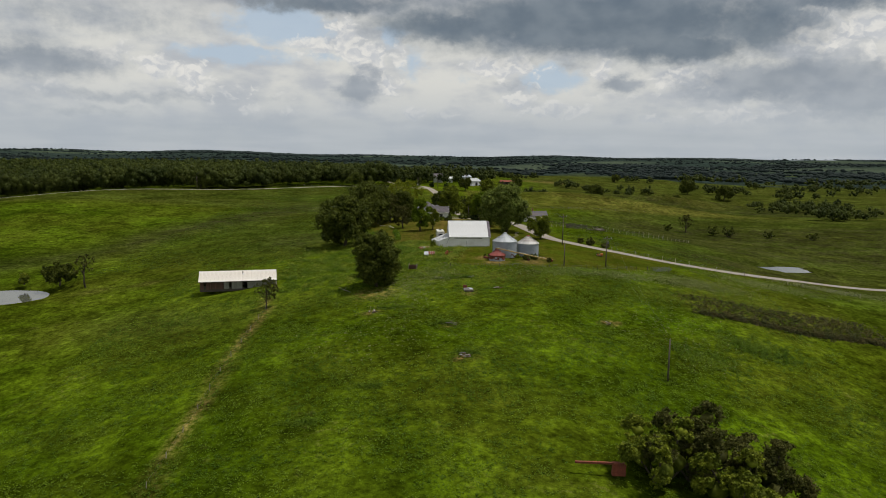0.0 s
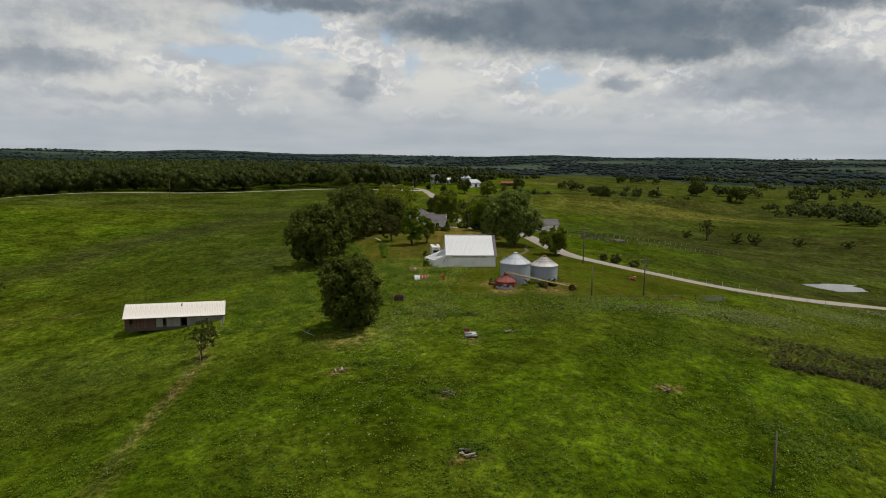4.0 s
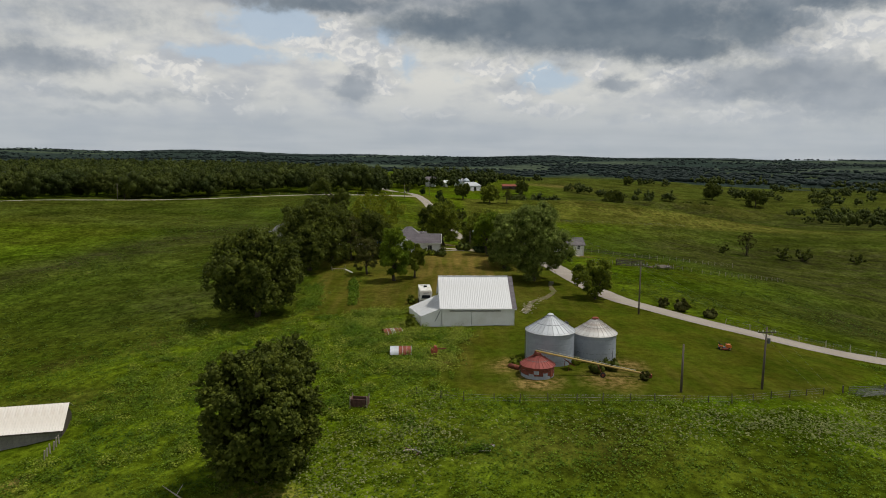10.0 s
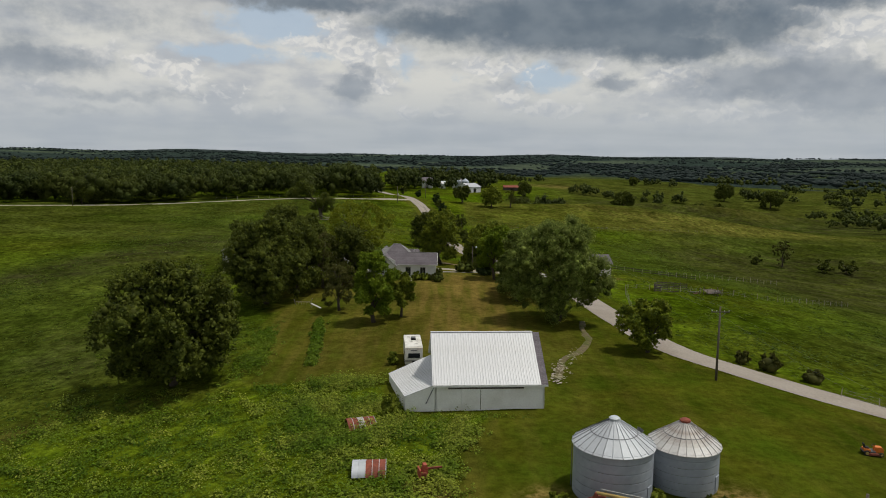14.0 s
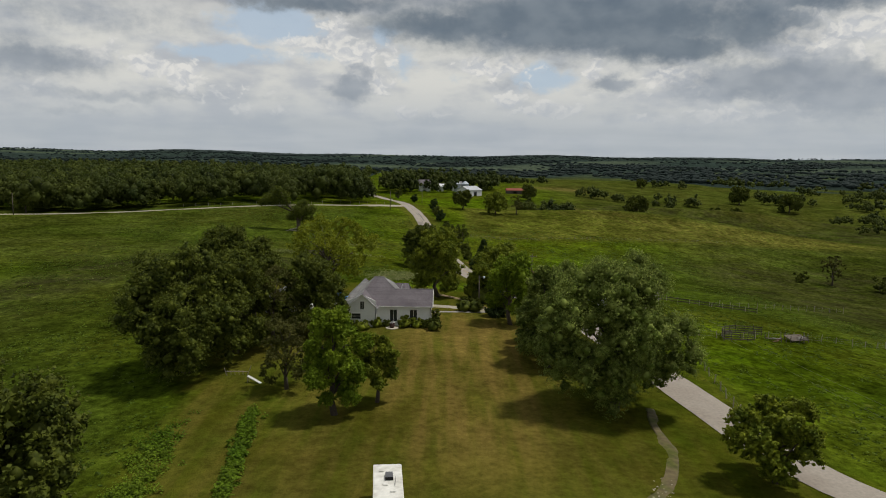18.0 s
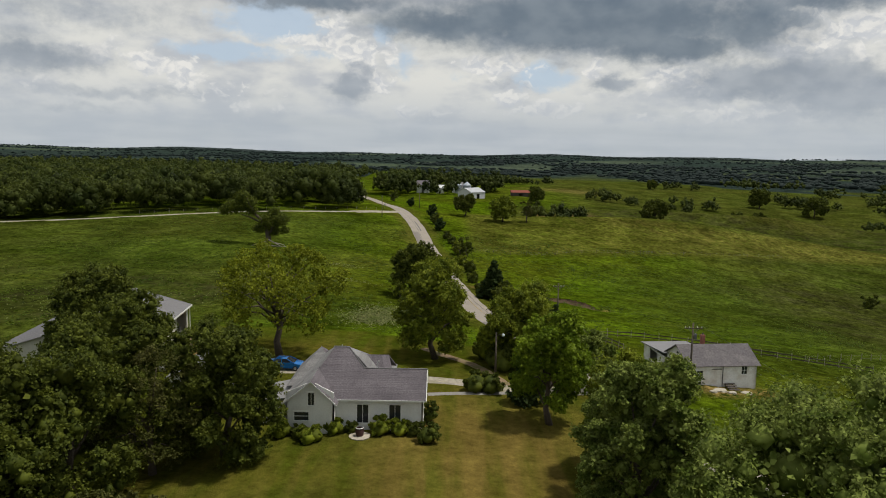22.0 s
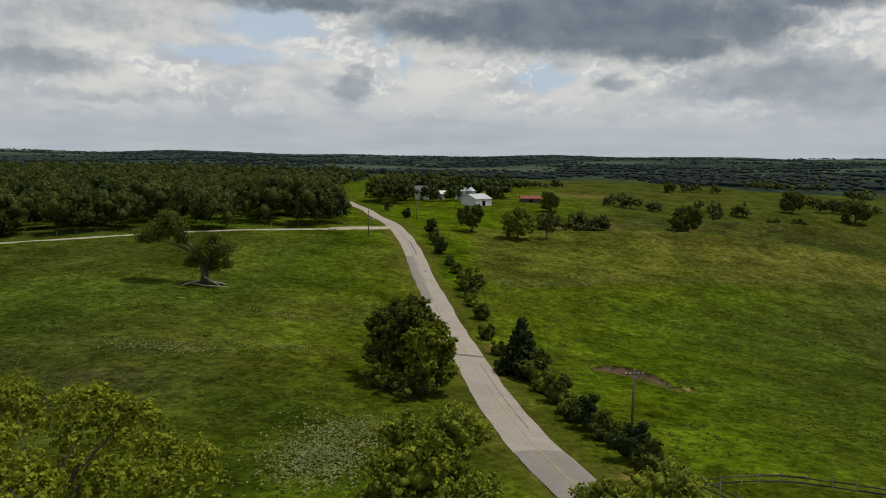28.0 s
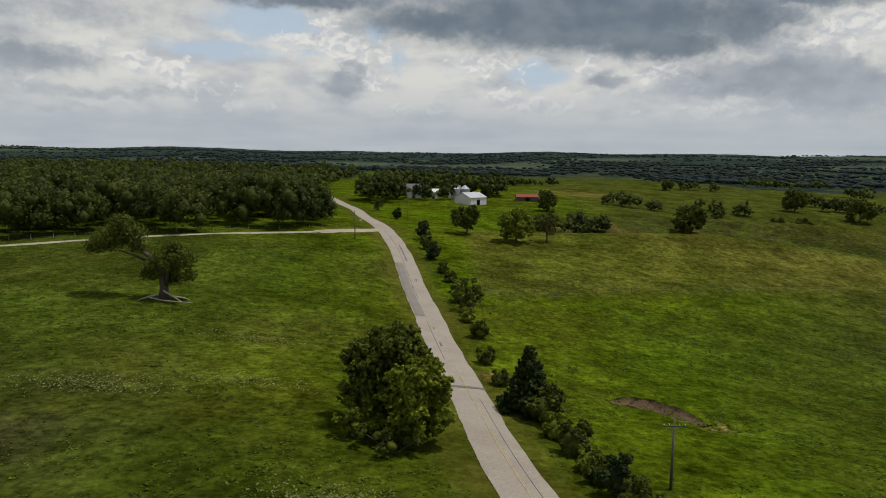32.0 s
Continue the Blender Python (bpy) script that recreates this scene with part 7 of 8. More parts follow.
for k, (x, y, r) in enumerate(((35.2, 302.2, 0.9), (36.4, 301.5, 0.6), (38.4, 302.0, 0.8), (34.0, 301.3, 0.5))):
    g = Geo()
    rng = np.random.default_rng(k)
    g.ring([(0.0, -0.2), (r, -0.1), (r * 0.92, 0.18), (r * 0.6, 0.26), (0, 0.27)], 9)
    g.v = [(x_ * (1 + 0.2 * rng.normal()), y_ * (0.7 + 0.15 * rng.normal()), z_) for x_, y_, z_ in g.v]
    tagged(g.make("stone_slab", "stone", None, loc=on_ground(x, y)), "pale broken slab lying in the grass", "stone", "slabs by the outbuilding")


def long_shed():
    root = thing("long_shed", "long low weathered shed with pale metal roof", "shed", pose(-62.0, 165.6, -4.25, 0, 0, 15.5))
    w, d, e, rear, ty = 18.2, 5.2, 2.15, 3.0, 3.3
    top = 4.05
    wall("wall", "board", root, turned(0, 0, 0), w, e, [(0.9, 1.5, 0.8, 1.9), (6.9, 7.4, 0.4, 1.9), (10.3, 11.3, 0.1, 2.0), (7.9, 8.4, 1.3, 1.8)])
    wall("wall", "board", root, turned(w, 0, 0, 90), d, e, (), 0.12, (ty, top - 0.1))
    wall("wall", "board", root, turned(w, d, 0, 180), w, e, ())
    wall("wall", "board", root, turned(0, d, 0, -90), d, e, (), 0.12, (d - ty, top - 0.1))
    board_face(root, turned(0, 0, 0), 5.6, e, "red_board", 0.28, "board", ((0.9, 1.5),))
    board_face(root, turned(5.7, 0, 0), w - 5.7, e, "grey_board", 0.6, "cladding_sheet", ((1.2, 1.8), (4.5, 5.7)))
    metal_slope(root, (-0.3, -0.45, e - 0.2), (w + 0.3, -0.45, e - 0.2), (w + 0.3, ty, top), (-0.3, ty, top), "cream_metal", 20, rib=0.02)
    metal_slope(root, (w + 0.3, d + 0.3, rear - 0.1), (-0.3, d + 0.3, rear - 0.1), (-0.3, ty, top), (w + 0.3, ty, top), "cream_metal", 20, rib=0.02)
    Geo().slab([(10.1, 2.2, 3.49), (10.35, 2.2, 3.49), (10.35, 3.1, 3.94), (10.1, 3.1, 3.94)], 0.02).make("roof_tear", "dark", root, "dark torn strip in the roof")
    Geo().slab([(10.2, 1.7, 3.24), (10.6, 1.7, 3.24), (10.6, 2.15, 3.47), (10.2, 2.15, 3.47)], 0.02).make("loose_sheet", "white_metal", root)
    Geo().box(-0.35, w + 0.35, -0.5, -0.455, e - 0.36, e - 0.19).make("fascia", "board", root)


long_shed()
for k, t in enumerate(np.linspace(0, 1, 6)):
    x, y = -43.8 + 3.0 * t * 0.9, 168.8 - 4.0 * t
    p = thing("fence_post", "leaning weathered fence post by the long shed", "post", on_ground(x - 2.2 * t, y, 0), "posts by the shed")
    Geo().tube([(0, 0, -0.3), (0.1 * (k % 3 - 1), 0.05, 1.0 + 0.12 * (k % 2))], 0.08, 6).make("post_body", "dead_wood", p)


# ==== vehicles and machines ====
def wheel_part(root, m, r, width, tyre="rubber", rim="chrome"):
    w = Geo().ring([(r * 0.62, -width / 2), (r * 0.92, -width / 2), (r, -width / 4), (r, width / 4), (r * 0.92, width / 2), (r * 0.62, width / 2)], 20).make("wheel", tyre, root, loc=m, smooth=True)
    Geo().ring([(0.0, -width * 0.32), (r * 0.3, -width * 0.45), (r * 0.62, -width * 0.3), (r * 0.62, width * 0.3), (r * 0.3, width * 0.45), (0.0, width * 0.32)], 14).make("rim", rim, w)
    return w


def car():
    root = thing("car", "bright blue sedan car parked on the drive", "car", pose(-19.9, 300.9, gz(-19.9, 300.9) + 0.12, 0, 0, -3))
    side = [(-2.2, 0.30), (-2.22, 0.62), (-2.12, 0.98), (-1.75, 1.04), (1.05, 0.98), (1.95, 0.82), (2.22, 0.62), (2.24, 0.32)]
    rows, g = [(-0.88, 0.94, 0.0), (-0.90, 1.0, 0.0), (0.90, 1.0, 0.0), (0.88, 0.94, 0.0)], Geo()
    k = len(side)
    for y, s, _ in rows:
        for x, z in side:
            g.v.append((x * (0.985 if s < 1 else 1), y, z))
    for j in range(3):
        for i in range(k):
            a, b = j * k + i, j * k + (i + 1) % k
            g.f.append((a, b, b + k, a + k))
    g.f += [tuple(range(k)), tuple(range(4 * k - 1, 3 * k - 1, -1))]
    g.make("body", "car_blue", root, "glossy blue bodywork")
    low = [(-1.72, 1.0), (1.2, 0.97)]
    top = [(-0.95, 1.42), (-0.6, 1.47), (0.2, 1.45)]
    cab = Geo()
    for y, inset in ((-0.84, 0.18), (0.84, -0.18)):
        for x, z in (low[0], top[0], top[2], low[1]):
            cab.v.append((x, y + (inset if z > 1.2 else 0), z))
    cab.f += [(0, 1, 2, 3), (7, 6, 5, 4), (0, 4, 5, 1), (2, 6, 7, 3)]
    cab.make("windows", "glass", root, "dark car windows")
    Geo().slab([(-1.0, -0.68, 1.45), (0.25, -0.68, 1.47), (0.25, 0.68, 1.47), (-1.0, 0.68, 1.45)], 0.045).make("roof", "car_blue", root)
    for y in (-0.855, 0.855):
        s = -1 if y < 0 else 1
        for path in ([(1.22, y, 0.97), (0.23, y - 0.17 * s, 1.45)], [(-0.35, y, 1.0), (-0.4, y - 0.17 * s, 1.46)], [(-1.7, y, 1.0), (-0.98, y - 0.17 * s, 1.44)]):
            Geo().tube(path, 0.045, 5).make("pillar", "car_blue", root)
        Geo().tube([(0.85, y + 0.02 * s, 1.05), (0.85, y + 0.16 * s, 1.1)], [0.05, 0.08], 6).make("door_mirror", "car_blue", root)
        for x in (-1.33, 1.35):
            wheel_part(root, pose(x, y * 0.95, 0.31, 90, 0, 0), 0.32, 0.21)
        Geo().box(2.12, 2.23, y * 0.72 - 0.18, y * 0.72 + 0.18, 0.62, 0.74).make("headlight", "lamp_white", root)
        Geo().box(-2.225, -2.15, y * 0.78 - 0.14, y * 0.78 + 0.14, 0.68, 0.9).make("tail_light", "lamp_red", root)
    Geo().box(2.1, 2.25, -0.5, 0.5, 0.36, 0.55).make("grille", "dark", root)


car()


def camper():
    root = thing("camper_trailer", "old cream camper trailer with a dirty white roof", "trailer", pose(-4.05, 222.4, gz(-4, 222.4) - 0.05, 0, 0, 5.5))
    w, l, h0, h1 = 1.13, 3.3, 0.55, 2.78
    g = Geo()
    prof = [(-l, h0), (-l - 0.05, 1.3), (-l + 0.12, h1 - 0.08), (-l + 0.3, h1), (l - 0.3, h1), (l - 0.1, h1 - 0.1), (l, 1.6), (l - 0.25, h0)]
    g.add([(-w, y, z) for y, z in prof] + [(w, y, z) for y, z in prof], [tuple(range(8)), tuple(range(15, 7, -1))] + [(i, 8 + i, 8 + (i + 1) % 8, (i + 1) % 8) for i in range(8)])
    g.make("body", "camper", root)
    Geo().box(-w + 0.04, w - 0.04, -l + 0.25, l - 0.25, h1 + 0.003, h1 + 0.03).make("roof_skin", "camper_roof", root)
    Geo().box(-0.75, 0.75, -l - 0.09, -l - 0.01, 1.45, 2.0).make("rear_window", "glass", root)
    Geo().box(-0.82, 0.82, -l - 0.06, -l - 0.005, 1.38, 1.44).make("window_trim", "steel", root)
    Geo().box(-w - 0.02, w + 0.02, -l - 0.10, -l - 0.02, 0.95, 1.1).make("stripe", "grey_board", root)
    Geo().box(-0.42, 0.42, -l - 0.03, -l + 0.04, 2.33, 2.42).make("lettering_bar", "steel", root, "faded lettering band")
    for x in (-0.85, -0.5, 0.5, 0.85):
        Geo().box(x - 0.05, x + 0.05, -l + 0.02, -l + 0.08, 2.52, 2.58).make("marker_lamp", "lamp_red", root)
    Geo().ring([(0.16, -0.1), (0.3, -0.1), (0.34, 0), (0.3, 0.1), (0.16, 0.1)], 18).make("spare_wheel", "rubber", root, loc=pose(0.05, -l - 0.16, 0.78, 90, 0, 0))
    cool = Geo().prism([(-0.33, 0), (0.33, 0), (0.27, 0.30), (-0.27, 0.30)], -0.45, 0.45).make("roof_cooler", "steel", root, loc=Matrix.Translation((0.1, 0.6, h1 + 0.03)))
    Geo().box(-0.30, 0.30, -0.50, -0.455, 0.03, 0.26).make("cooler_grille", "dark", cool)
    for x, y in ((-0.2, -0.6), (0.35, -1.7), (-0.5, 1.8)):
        Geo().box(x - 0.18, x + 0.18, y - 0.18, y + 0.18, h1 + 0.03, h1 + 0.14).make("roof_vent", "camper_roof", root)
    Geo().tube([(0.5, -0.8, h1 + 0.07), (0.62, 0.7, h1 + 0.1)], 0.02, 5).make("aerial", "steel", root)
    for x in (-w + 0.05, w - 0.05):
        for y in (-0.45, 0.4):
            wheel_part(root, pose(x, y, 0.36, 0, 90, 0), 0.34, 0.2, rim="insulator")
        Geo().box(x - 0.02, x + 0.02, -2.3, -1.3, 1.4, 2.0).make("side_window", "glass", root, loc=Matrix.Translation((0.07 if x > 0 else -0.07, 0, 0)))
    Geo().tube([(0, l - 0.3, 0.5), (0, l + 1.1, 0.5)], 0.06, 6).make("drawbar", "steel", root)
    Geo().tube([(0, l + 0.9, 0.5), (0, l + 0.9, 0.0)], 0.04, 6).make("jack", "steel", root)


camper()


def mower():
    root = thing("riding_mower", "orange riding lawn mower parked on the lawn", "mower", pose(42.4, 197.5, gz(42.4, 197.5) + 0.02, 0, 0, -10))
    Geo().prism([(0.15, 0.35), (0.95, 0.38), (0.95, 0.70), (0.75, 0.86), (0.15, 0.88)], -0.28, 0.28).make("hood", "orange_paint", root)
    Geo().box(-0.95, 0.2, -0.42, 0.42, 0.36, 0.46).make("floor_plate", "steel", root)
    Geo().prism([(-0.85, 0.46), (-0.25, 0.46), (-0.3, 0.66), (-0.85, 0.66)], -0.40, 0.40).make("fender", "orange_paint", root)
    Geo().prism([(-0.75, 0.67), (-0.35, 0.67), (-0.35, 0.78), (-0.72, 0.8), (-0.82, 1.15), (-0.9, 1.12)], -0.24, 0.24).make("seat", "rubber", root)
    Geo().box(-0.45, 0.45, -0.62, 0.62, 0.12, 0.30).make("cutter_deck", "rust", root)
    for x, r in ((-0.6, 0.28), (0.72, 0.2)):
        for y in (-0.45, 0.45):
            wheel_part(root, pose(x, y, r, 90, 0, 0), r, 0.18, rim="yellow_paint")
    wheel = Geo()
    for k in range(14):
        a, b = 2 * math.pi * k / 14, 2 * math.pi * (k + 1) / 14
        wheel.tube([(0.18 * math.cos(a), 0.18 * math.sin(a), 0), (0.18 * math.cos(b), 0.18 * math.sin(b), 0)], 0.02, 5)
    wheel.make("steering_wheel", "rubber", root, loc=pose(0.08, 0, 1.02, 0, -30, 0))
    Geo().tube([(0.25, 0, 0.85), (0.08, 0, 1.0)], 0.025, 5).make("steering_column", "steel", root)


mower()


def quonset(x, y, z, length, r, turn, label, pieces):
    """A low arched hog shelter of curved metal sheets, half sunk in weeds."""
    root = thing("metal_shelter", label, "shelter", pose(x, y, z, 0, 0, turn), "arched metal shelters in the weeds")
    n = len(pieces)
    for k, mat in enumerate(pieces):
        g = Geo()
        x0, x1 = -length / 2 + length * k / n, -length / 2 + length * (k + 1) / n - 0.01
        prof = [(math.cos(a) * r, math.sin(a) * r * 0.62) for a in np.linspace(0.12, math.pi - 0.12, 15)]
        g.v = [(x0, b, c) for b, c in prof] + [(x1, b, c + 0.012 * (k % 2)) for b, c in prof]
        g.f = [(i, i + 1, i + 16, i + 15) for i in range(14)]
        g.make("curved_sheet", mat, root, smooth=True)
        Geo().tube([(x1, b, c + 0.02) for b, c in prof], 0.03, 5).make("seam_rib", "galv_roof", root)
    end = Geo()
    prof = [(math.cos(a) * r, math.sin(a) * r * 0.62) for a in np.linspace(0.12, math.pi - 0.12, 15)]
    end.v = [(length / 2 - 0.05, b, c) for b, c in prof] + [(length / 2 - 0.1, b, c) for b, c in prof]
    end.f = [tuple(range(15)), tuple(range(29, 14, -1))]
    end.make("end_wall", "board", root)


quonset(-6.35, 190.6, gz(-6.4, 190.6) + 0.0, 3.0, 1.5, 4, "arched shelter of rusted and bare metal sheets", ["galv_roof", "galv_roof", "rust", "rust", "rust"])
quonset(-8.4, 201.0, gz(-8.4, 201) + -0.1, 2.9, 1.4, 18, "rusted arched shelter sunk among weeds", ["rust", "rust", "galv_stained", "rust", "rust"])

machine = thing("old_planter", "rusty red farm implement overgrown by weeds", "farm machine", pose(-1.4, 189.0, gz(-1.4, 189) + 0.05, 0, 0, 15))
Geo().prism([(-0.35, 0.2), (0.35, 0.2), (0.2, 1.25), (-0.1, 1.25)], -0.3, 0.3).make("hopper", "red_paint", machine)
Geo().box(0.1, 1.6, -0.1, 0.05, 0.75, 0.9).make("beam", "rust", machine)
Geo().box(-0.5, -0.38, -0.5, 0.5, 0.1, 0.9).make("side_plate", "red_paint", machine)
wheel_part(machine, pose(-0.1, -0.45, 0.35, 90, 0, 0), 0.35, 0.12, "rust", "rust")

# windmill wheel lying on a timber pallet
mill = thing("windmill_wheel", "old metal windmill wheel lying on weathered timber", "windmill wheel", pose(3.75, 146.6, gz(3.75, 146.6) + 0.42, 0, 0, 4))
blade = Geo().slab([(0.22, -0.05, 0.0), (0.9, -0.13, 0.0), (0.9, 0.11, 0.07), (0.22, 0.05, 0.03)], 0.012)
first = blade.make("blade", "galv_roof", mill)
for k in range(1, 18):
    again(first, mill, Matrix.Rotation(2 * math.pi * k / 18, 4, "Z"))
Geo().ring([(0.12, -0.08), (0.16, 0.08), (0.0, 0.12)], 12).make("hub", "rust", mill)
for r in (0.45, 0.88):
    Geo().ring([(r - 0.02, -0.02), (r + 0.02, -0.02), (r + 0.02, 0.0), (r - 0.02, 0.0), (r - 0.02, -0.02)], 24).make("hoop", "rust", mill)
deck = thing("timber_platform", "weathered plank platform over an old well", "platform", pose(3.75, 147.0, gz(3.75, 147) + 0.05, 0, 0, 3))
plank = Geo().box(-0.09, 0.09, -1.7, 1.5, 0.18, 0.24)
first = plank.make("plank", "grey_board", deck, loc=Matrix.Translation((-0.9, 0, 0)))
for k in range(1, 10):
    again(first, deck, pose(-0.9 + 0.2 * k, 0.08 * math.sin(k * 2.3), 0.01 * (k % 3)))
for y in (-1.4, 1.2):
    Geo().box(-1.0, 1.0, y - 0.08, y + 0.08, -0.15, 0.18).make("bearer", "board", deck)
Geo().box(-1.05, -0.2, 1.2, 1.55, 0.2, 0.8).make("board_end", "rust", deck)

crate = thing("cattle_feeder", "dark wooden feed bunk with pale corner posts", "feeder", pose(-9.8, 171.2, gz(-9.8, 171.2), 0, 0, -6))
for a in ((-1.0, 1.0, -0.6, -0.5), (-1.0, 1.0, 0.5, 0.6), (-1.0, -0.9, -0.5, 0.5), (0.9, 1.0, -0.5, 0.5)):
    Geo().box(*a, 0.1, 1.0).make("side_board", "red_board", crate)
for x in (-1.02, 0.94):
    for y in (-0.64, 0.56):
        Geo().box(x, x + 0.1, y, y + 0.1, -0.2, 1.35).make("corner_post", "dead_wood", crate)
for x, y, n in ((10.4, 148.2, 6), (2.6, 108.6, 7), (0.2, 124.2, 5), (-2.9, 158.6, 6), (4.2, 158.8, 4), (-15.8, 133.8, 6), (30.8, 129.5, 5)):
    pile = thing("scrap_pile", "low heap of old boards and stones in the weeds", "pile", on_ground(x, y, 20 * n))
    rng = np.random.default_rng(n + int(x * 10) % 97)
    for k in range(n):
        a = rng.uniform(0, 6.28)
        Geo().box(-0.6, 0.6, -0.09, 0.09, 0, 0.07).make("old_board", ("grey_board", "red_board", "dead_wood")[k % 3], pile, loc=pose(0.7 * math.cos(a), 0.5 * math.sin(a), 0.08 + 0.06 * k, rng.uniform(-8, 8), rng.uniform(-8, 8), rng.uniform(0, 180)))
branch = thing("fallen_branch", "bare fallen branch beside the oak", "branch", on_ground(-24.3, 153))
Geo().tube([(-1.6, 0.8, 0.9), (0, 0, 0.4), (1.5, -1.0, 0.1)], [0.03, 0.07, 0.09], 6).make("stem", "dead_wood", branch)
Geo().tube([(0, 0, 0.4), (0.3, 0.9, 1.0)], [0.05, 0.02], 5).make("twig", "dead_wood", branch)
boom = thing("rusty_beam", "long rusty steel beam in the near thicket", "beam", pose(18.5, 75.8, gz(18.5, 75.8) + 1.6, 0, 2, 2))
Geo().box(-3.0, 3.0, -0.14, 0.14, -0.12, 0.12).make("beam_body", "rust", boom)
Geo().box(1.6, 3.2, -0.3, 0.3, -1.5, 0.1).make("beam_foot", "rust", boom)

swing = thing("swing_frame", "low wooden rail frame on the lawn", "frame", on_ground(-25.6, 256.5, 2))
Geo().tube([(-1.3, 0, 0.45), (1.3, 0, 0.45)], 0.05, 6).make("rail", "dead_wood", swing)
for x in (-1.25, -0.75, -0.25, 0.25, 0.75):
    Geo().tube([(x, 0, 0.5), (x, 0, -0.1)], 0.035, 5).make("rail_leg", "dead_wood", swing)
Geo().tube([(1.25, 0, -0.1), (1.75, 0.1, 1.15)], 0.05, 5).make("post", "dead_wood", swing)
Geo().tube([(-1.3, 0, -0.1), (-1.55, 0, 0.9)], 0.05, 5).make("post", "dead_wood", swing)
bench = thing("plank_bench", "pale plank ramp leaning on short legs", "bench", on_ground(-22.6, 253.4, -25))
Geo().slab([(-1.0, -0.2, 0.75), (1.0, -0.2, 0.12), (1.0, 0.2, 0.12), (-1.0, 0.2, 0.75)], 0.06).make("plank", "insulator", bench)
for y in (-0.15, 0.15):
    Geo().tube([(-0.95, y, 0.7), (-0.95, y, -0.1)], 0.04, 5).make("leg", "dead_wood", bench)


# ==== poles and wires ====
def utility_pole(x, y, h, label, arm=True, lean=0.0, lamp=False, box=False):
    root = thing("utility_pole", label, "utility pole", on_ground(x, y, 0, -0.2), "utility poles")
    Geo().tube([(0, 0, 0), (lean * h, 0, h + 0.2)], [0.16, 0.10], 10).make("pole", "pole_wood", root, smooth=True)
    if arm:
        Geo().box(-1.15, 1.15, -0.16, -0.07, h - 0.55, h - 0.42).make("crossarm", "pole_wood", root, loc=Matrix.Translation((lean * h, 0, 0)))
        for s in (-1, 1):
            Geo().tube([(s * 0.75 + lean * h, -0.12, h - 0.5), (lean * h, -0.12, h - 1.15)], 0.025, 4).make("arm_brace", "steel", root)
        for px in (-1.05, -0.5, 0.5, 1.05):
            Geo().ring([(0.03, 0), (0.06, 0.06), (0.04, 0.12), (0.05, 0.17), (0.0, 0.2)], 8).make("insulator", "insulator", root, loc=Matrix.Translation((px + lean * h, -0.115, h - 0.42)))
    if box:
        Geo().ring([(0.0, 0), (0.2, 0), (0.2, 0.62), (0.12, 0.7), (0, 0.7)], 12).make("transformer", "steel", root, loc=Matrix.Translation((0.34 + lean * h, 0, h - 1.9)))
    if lamp:
        Geo().tube([(0, 0, h - 0.3), (0.5, -0.3, h + 0.05), (0.8, -0.45, h + 0.02)], 0.035, 6).make("lamp_arm", "steel", root)
        Geo().ring([(0.06, 0.2), (0.16, 0.12), (0.2, -0.05), (0.13, -0.2), (0.0, -0.24)], 12).make("lamp_head", "lamp_head", root, loc=Matrix.Translation((0.85, -0.48, h)))
    return Vector((x + lean * h, y - 0.115, gz(x, y) + h - 0.2))


tops = [utility_pole(35.9, 107.2, 7.0, "weathered pole standing in the pasture", False),
        utility_pole(40.4, 179.6, 8.1, "utility pole with crossarm by the lawn", True, 0.012, False, True),
        utility_pole(34.8, 218.5, 9.6, "slender utility pole beside the road", True),
        utility_pole(31.5, 303.0, 8.4, "dark utility pole beside the outbuilding", True, 0.0, False, True)]
utility_pole(28.9, 175.8, 6.0, "short weathered meter pole on the lawn", False)
utility_pole(6.5, 302.8, 5.4, "yard lamp on a wooden pole by the drive", False, 0, True)
utility_pole(22.7, 355.8, 7.4, "thin utility pole in the far pasture", True)
utility_pole(-25.5, 497, 8.4, "wooden pole at the road junction", False)
utility_pole(-157, 429, 8.0, "distant wooden pole beside the side road", False)
utility_pole(8.5, 560, 8.0, "distant wooden pole below the ridge", False)
utility_pole(-14, 585, 8.0, "distant wooden pole near the road", False)
for a, b in zip(tops, tops[1:]):
    wire = thing("power_line", "thin sagging overhead wire", "wire", pose(0, 0, 0), "overhead wires")
    for off in (-1.05, 1.05):
        pts = []
        for t in np.linspace(0, 1, 15):
            p = a.lerp(b, t)
            pts.append((p.x + off * (0.3 + 0.7 * t if a is tops[0] else 1.0), p.y, p.z - 0.15 - 1.6 * 4 * t * (1 - t) * 0.4))
        Geo().tube(pts, 0.006, 4).make("wire_strand", "steel", wire)
sign = thing("road_sign", "small white sign at the road junction", "sign", on_ground(-27.0, 526))
Geo().tube([(0, 0, -0.2), (0, 0, 2.2)], 0.04, 6).make("post", "steel", sign)
Geo().box(-0.4, 0.4, -0.06, -0.03, 1.5, 2.2).make("plate", "white_paint", sign)


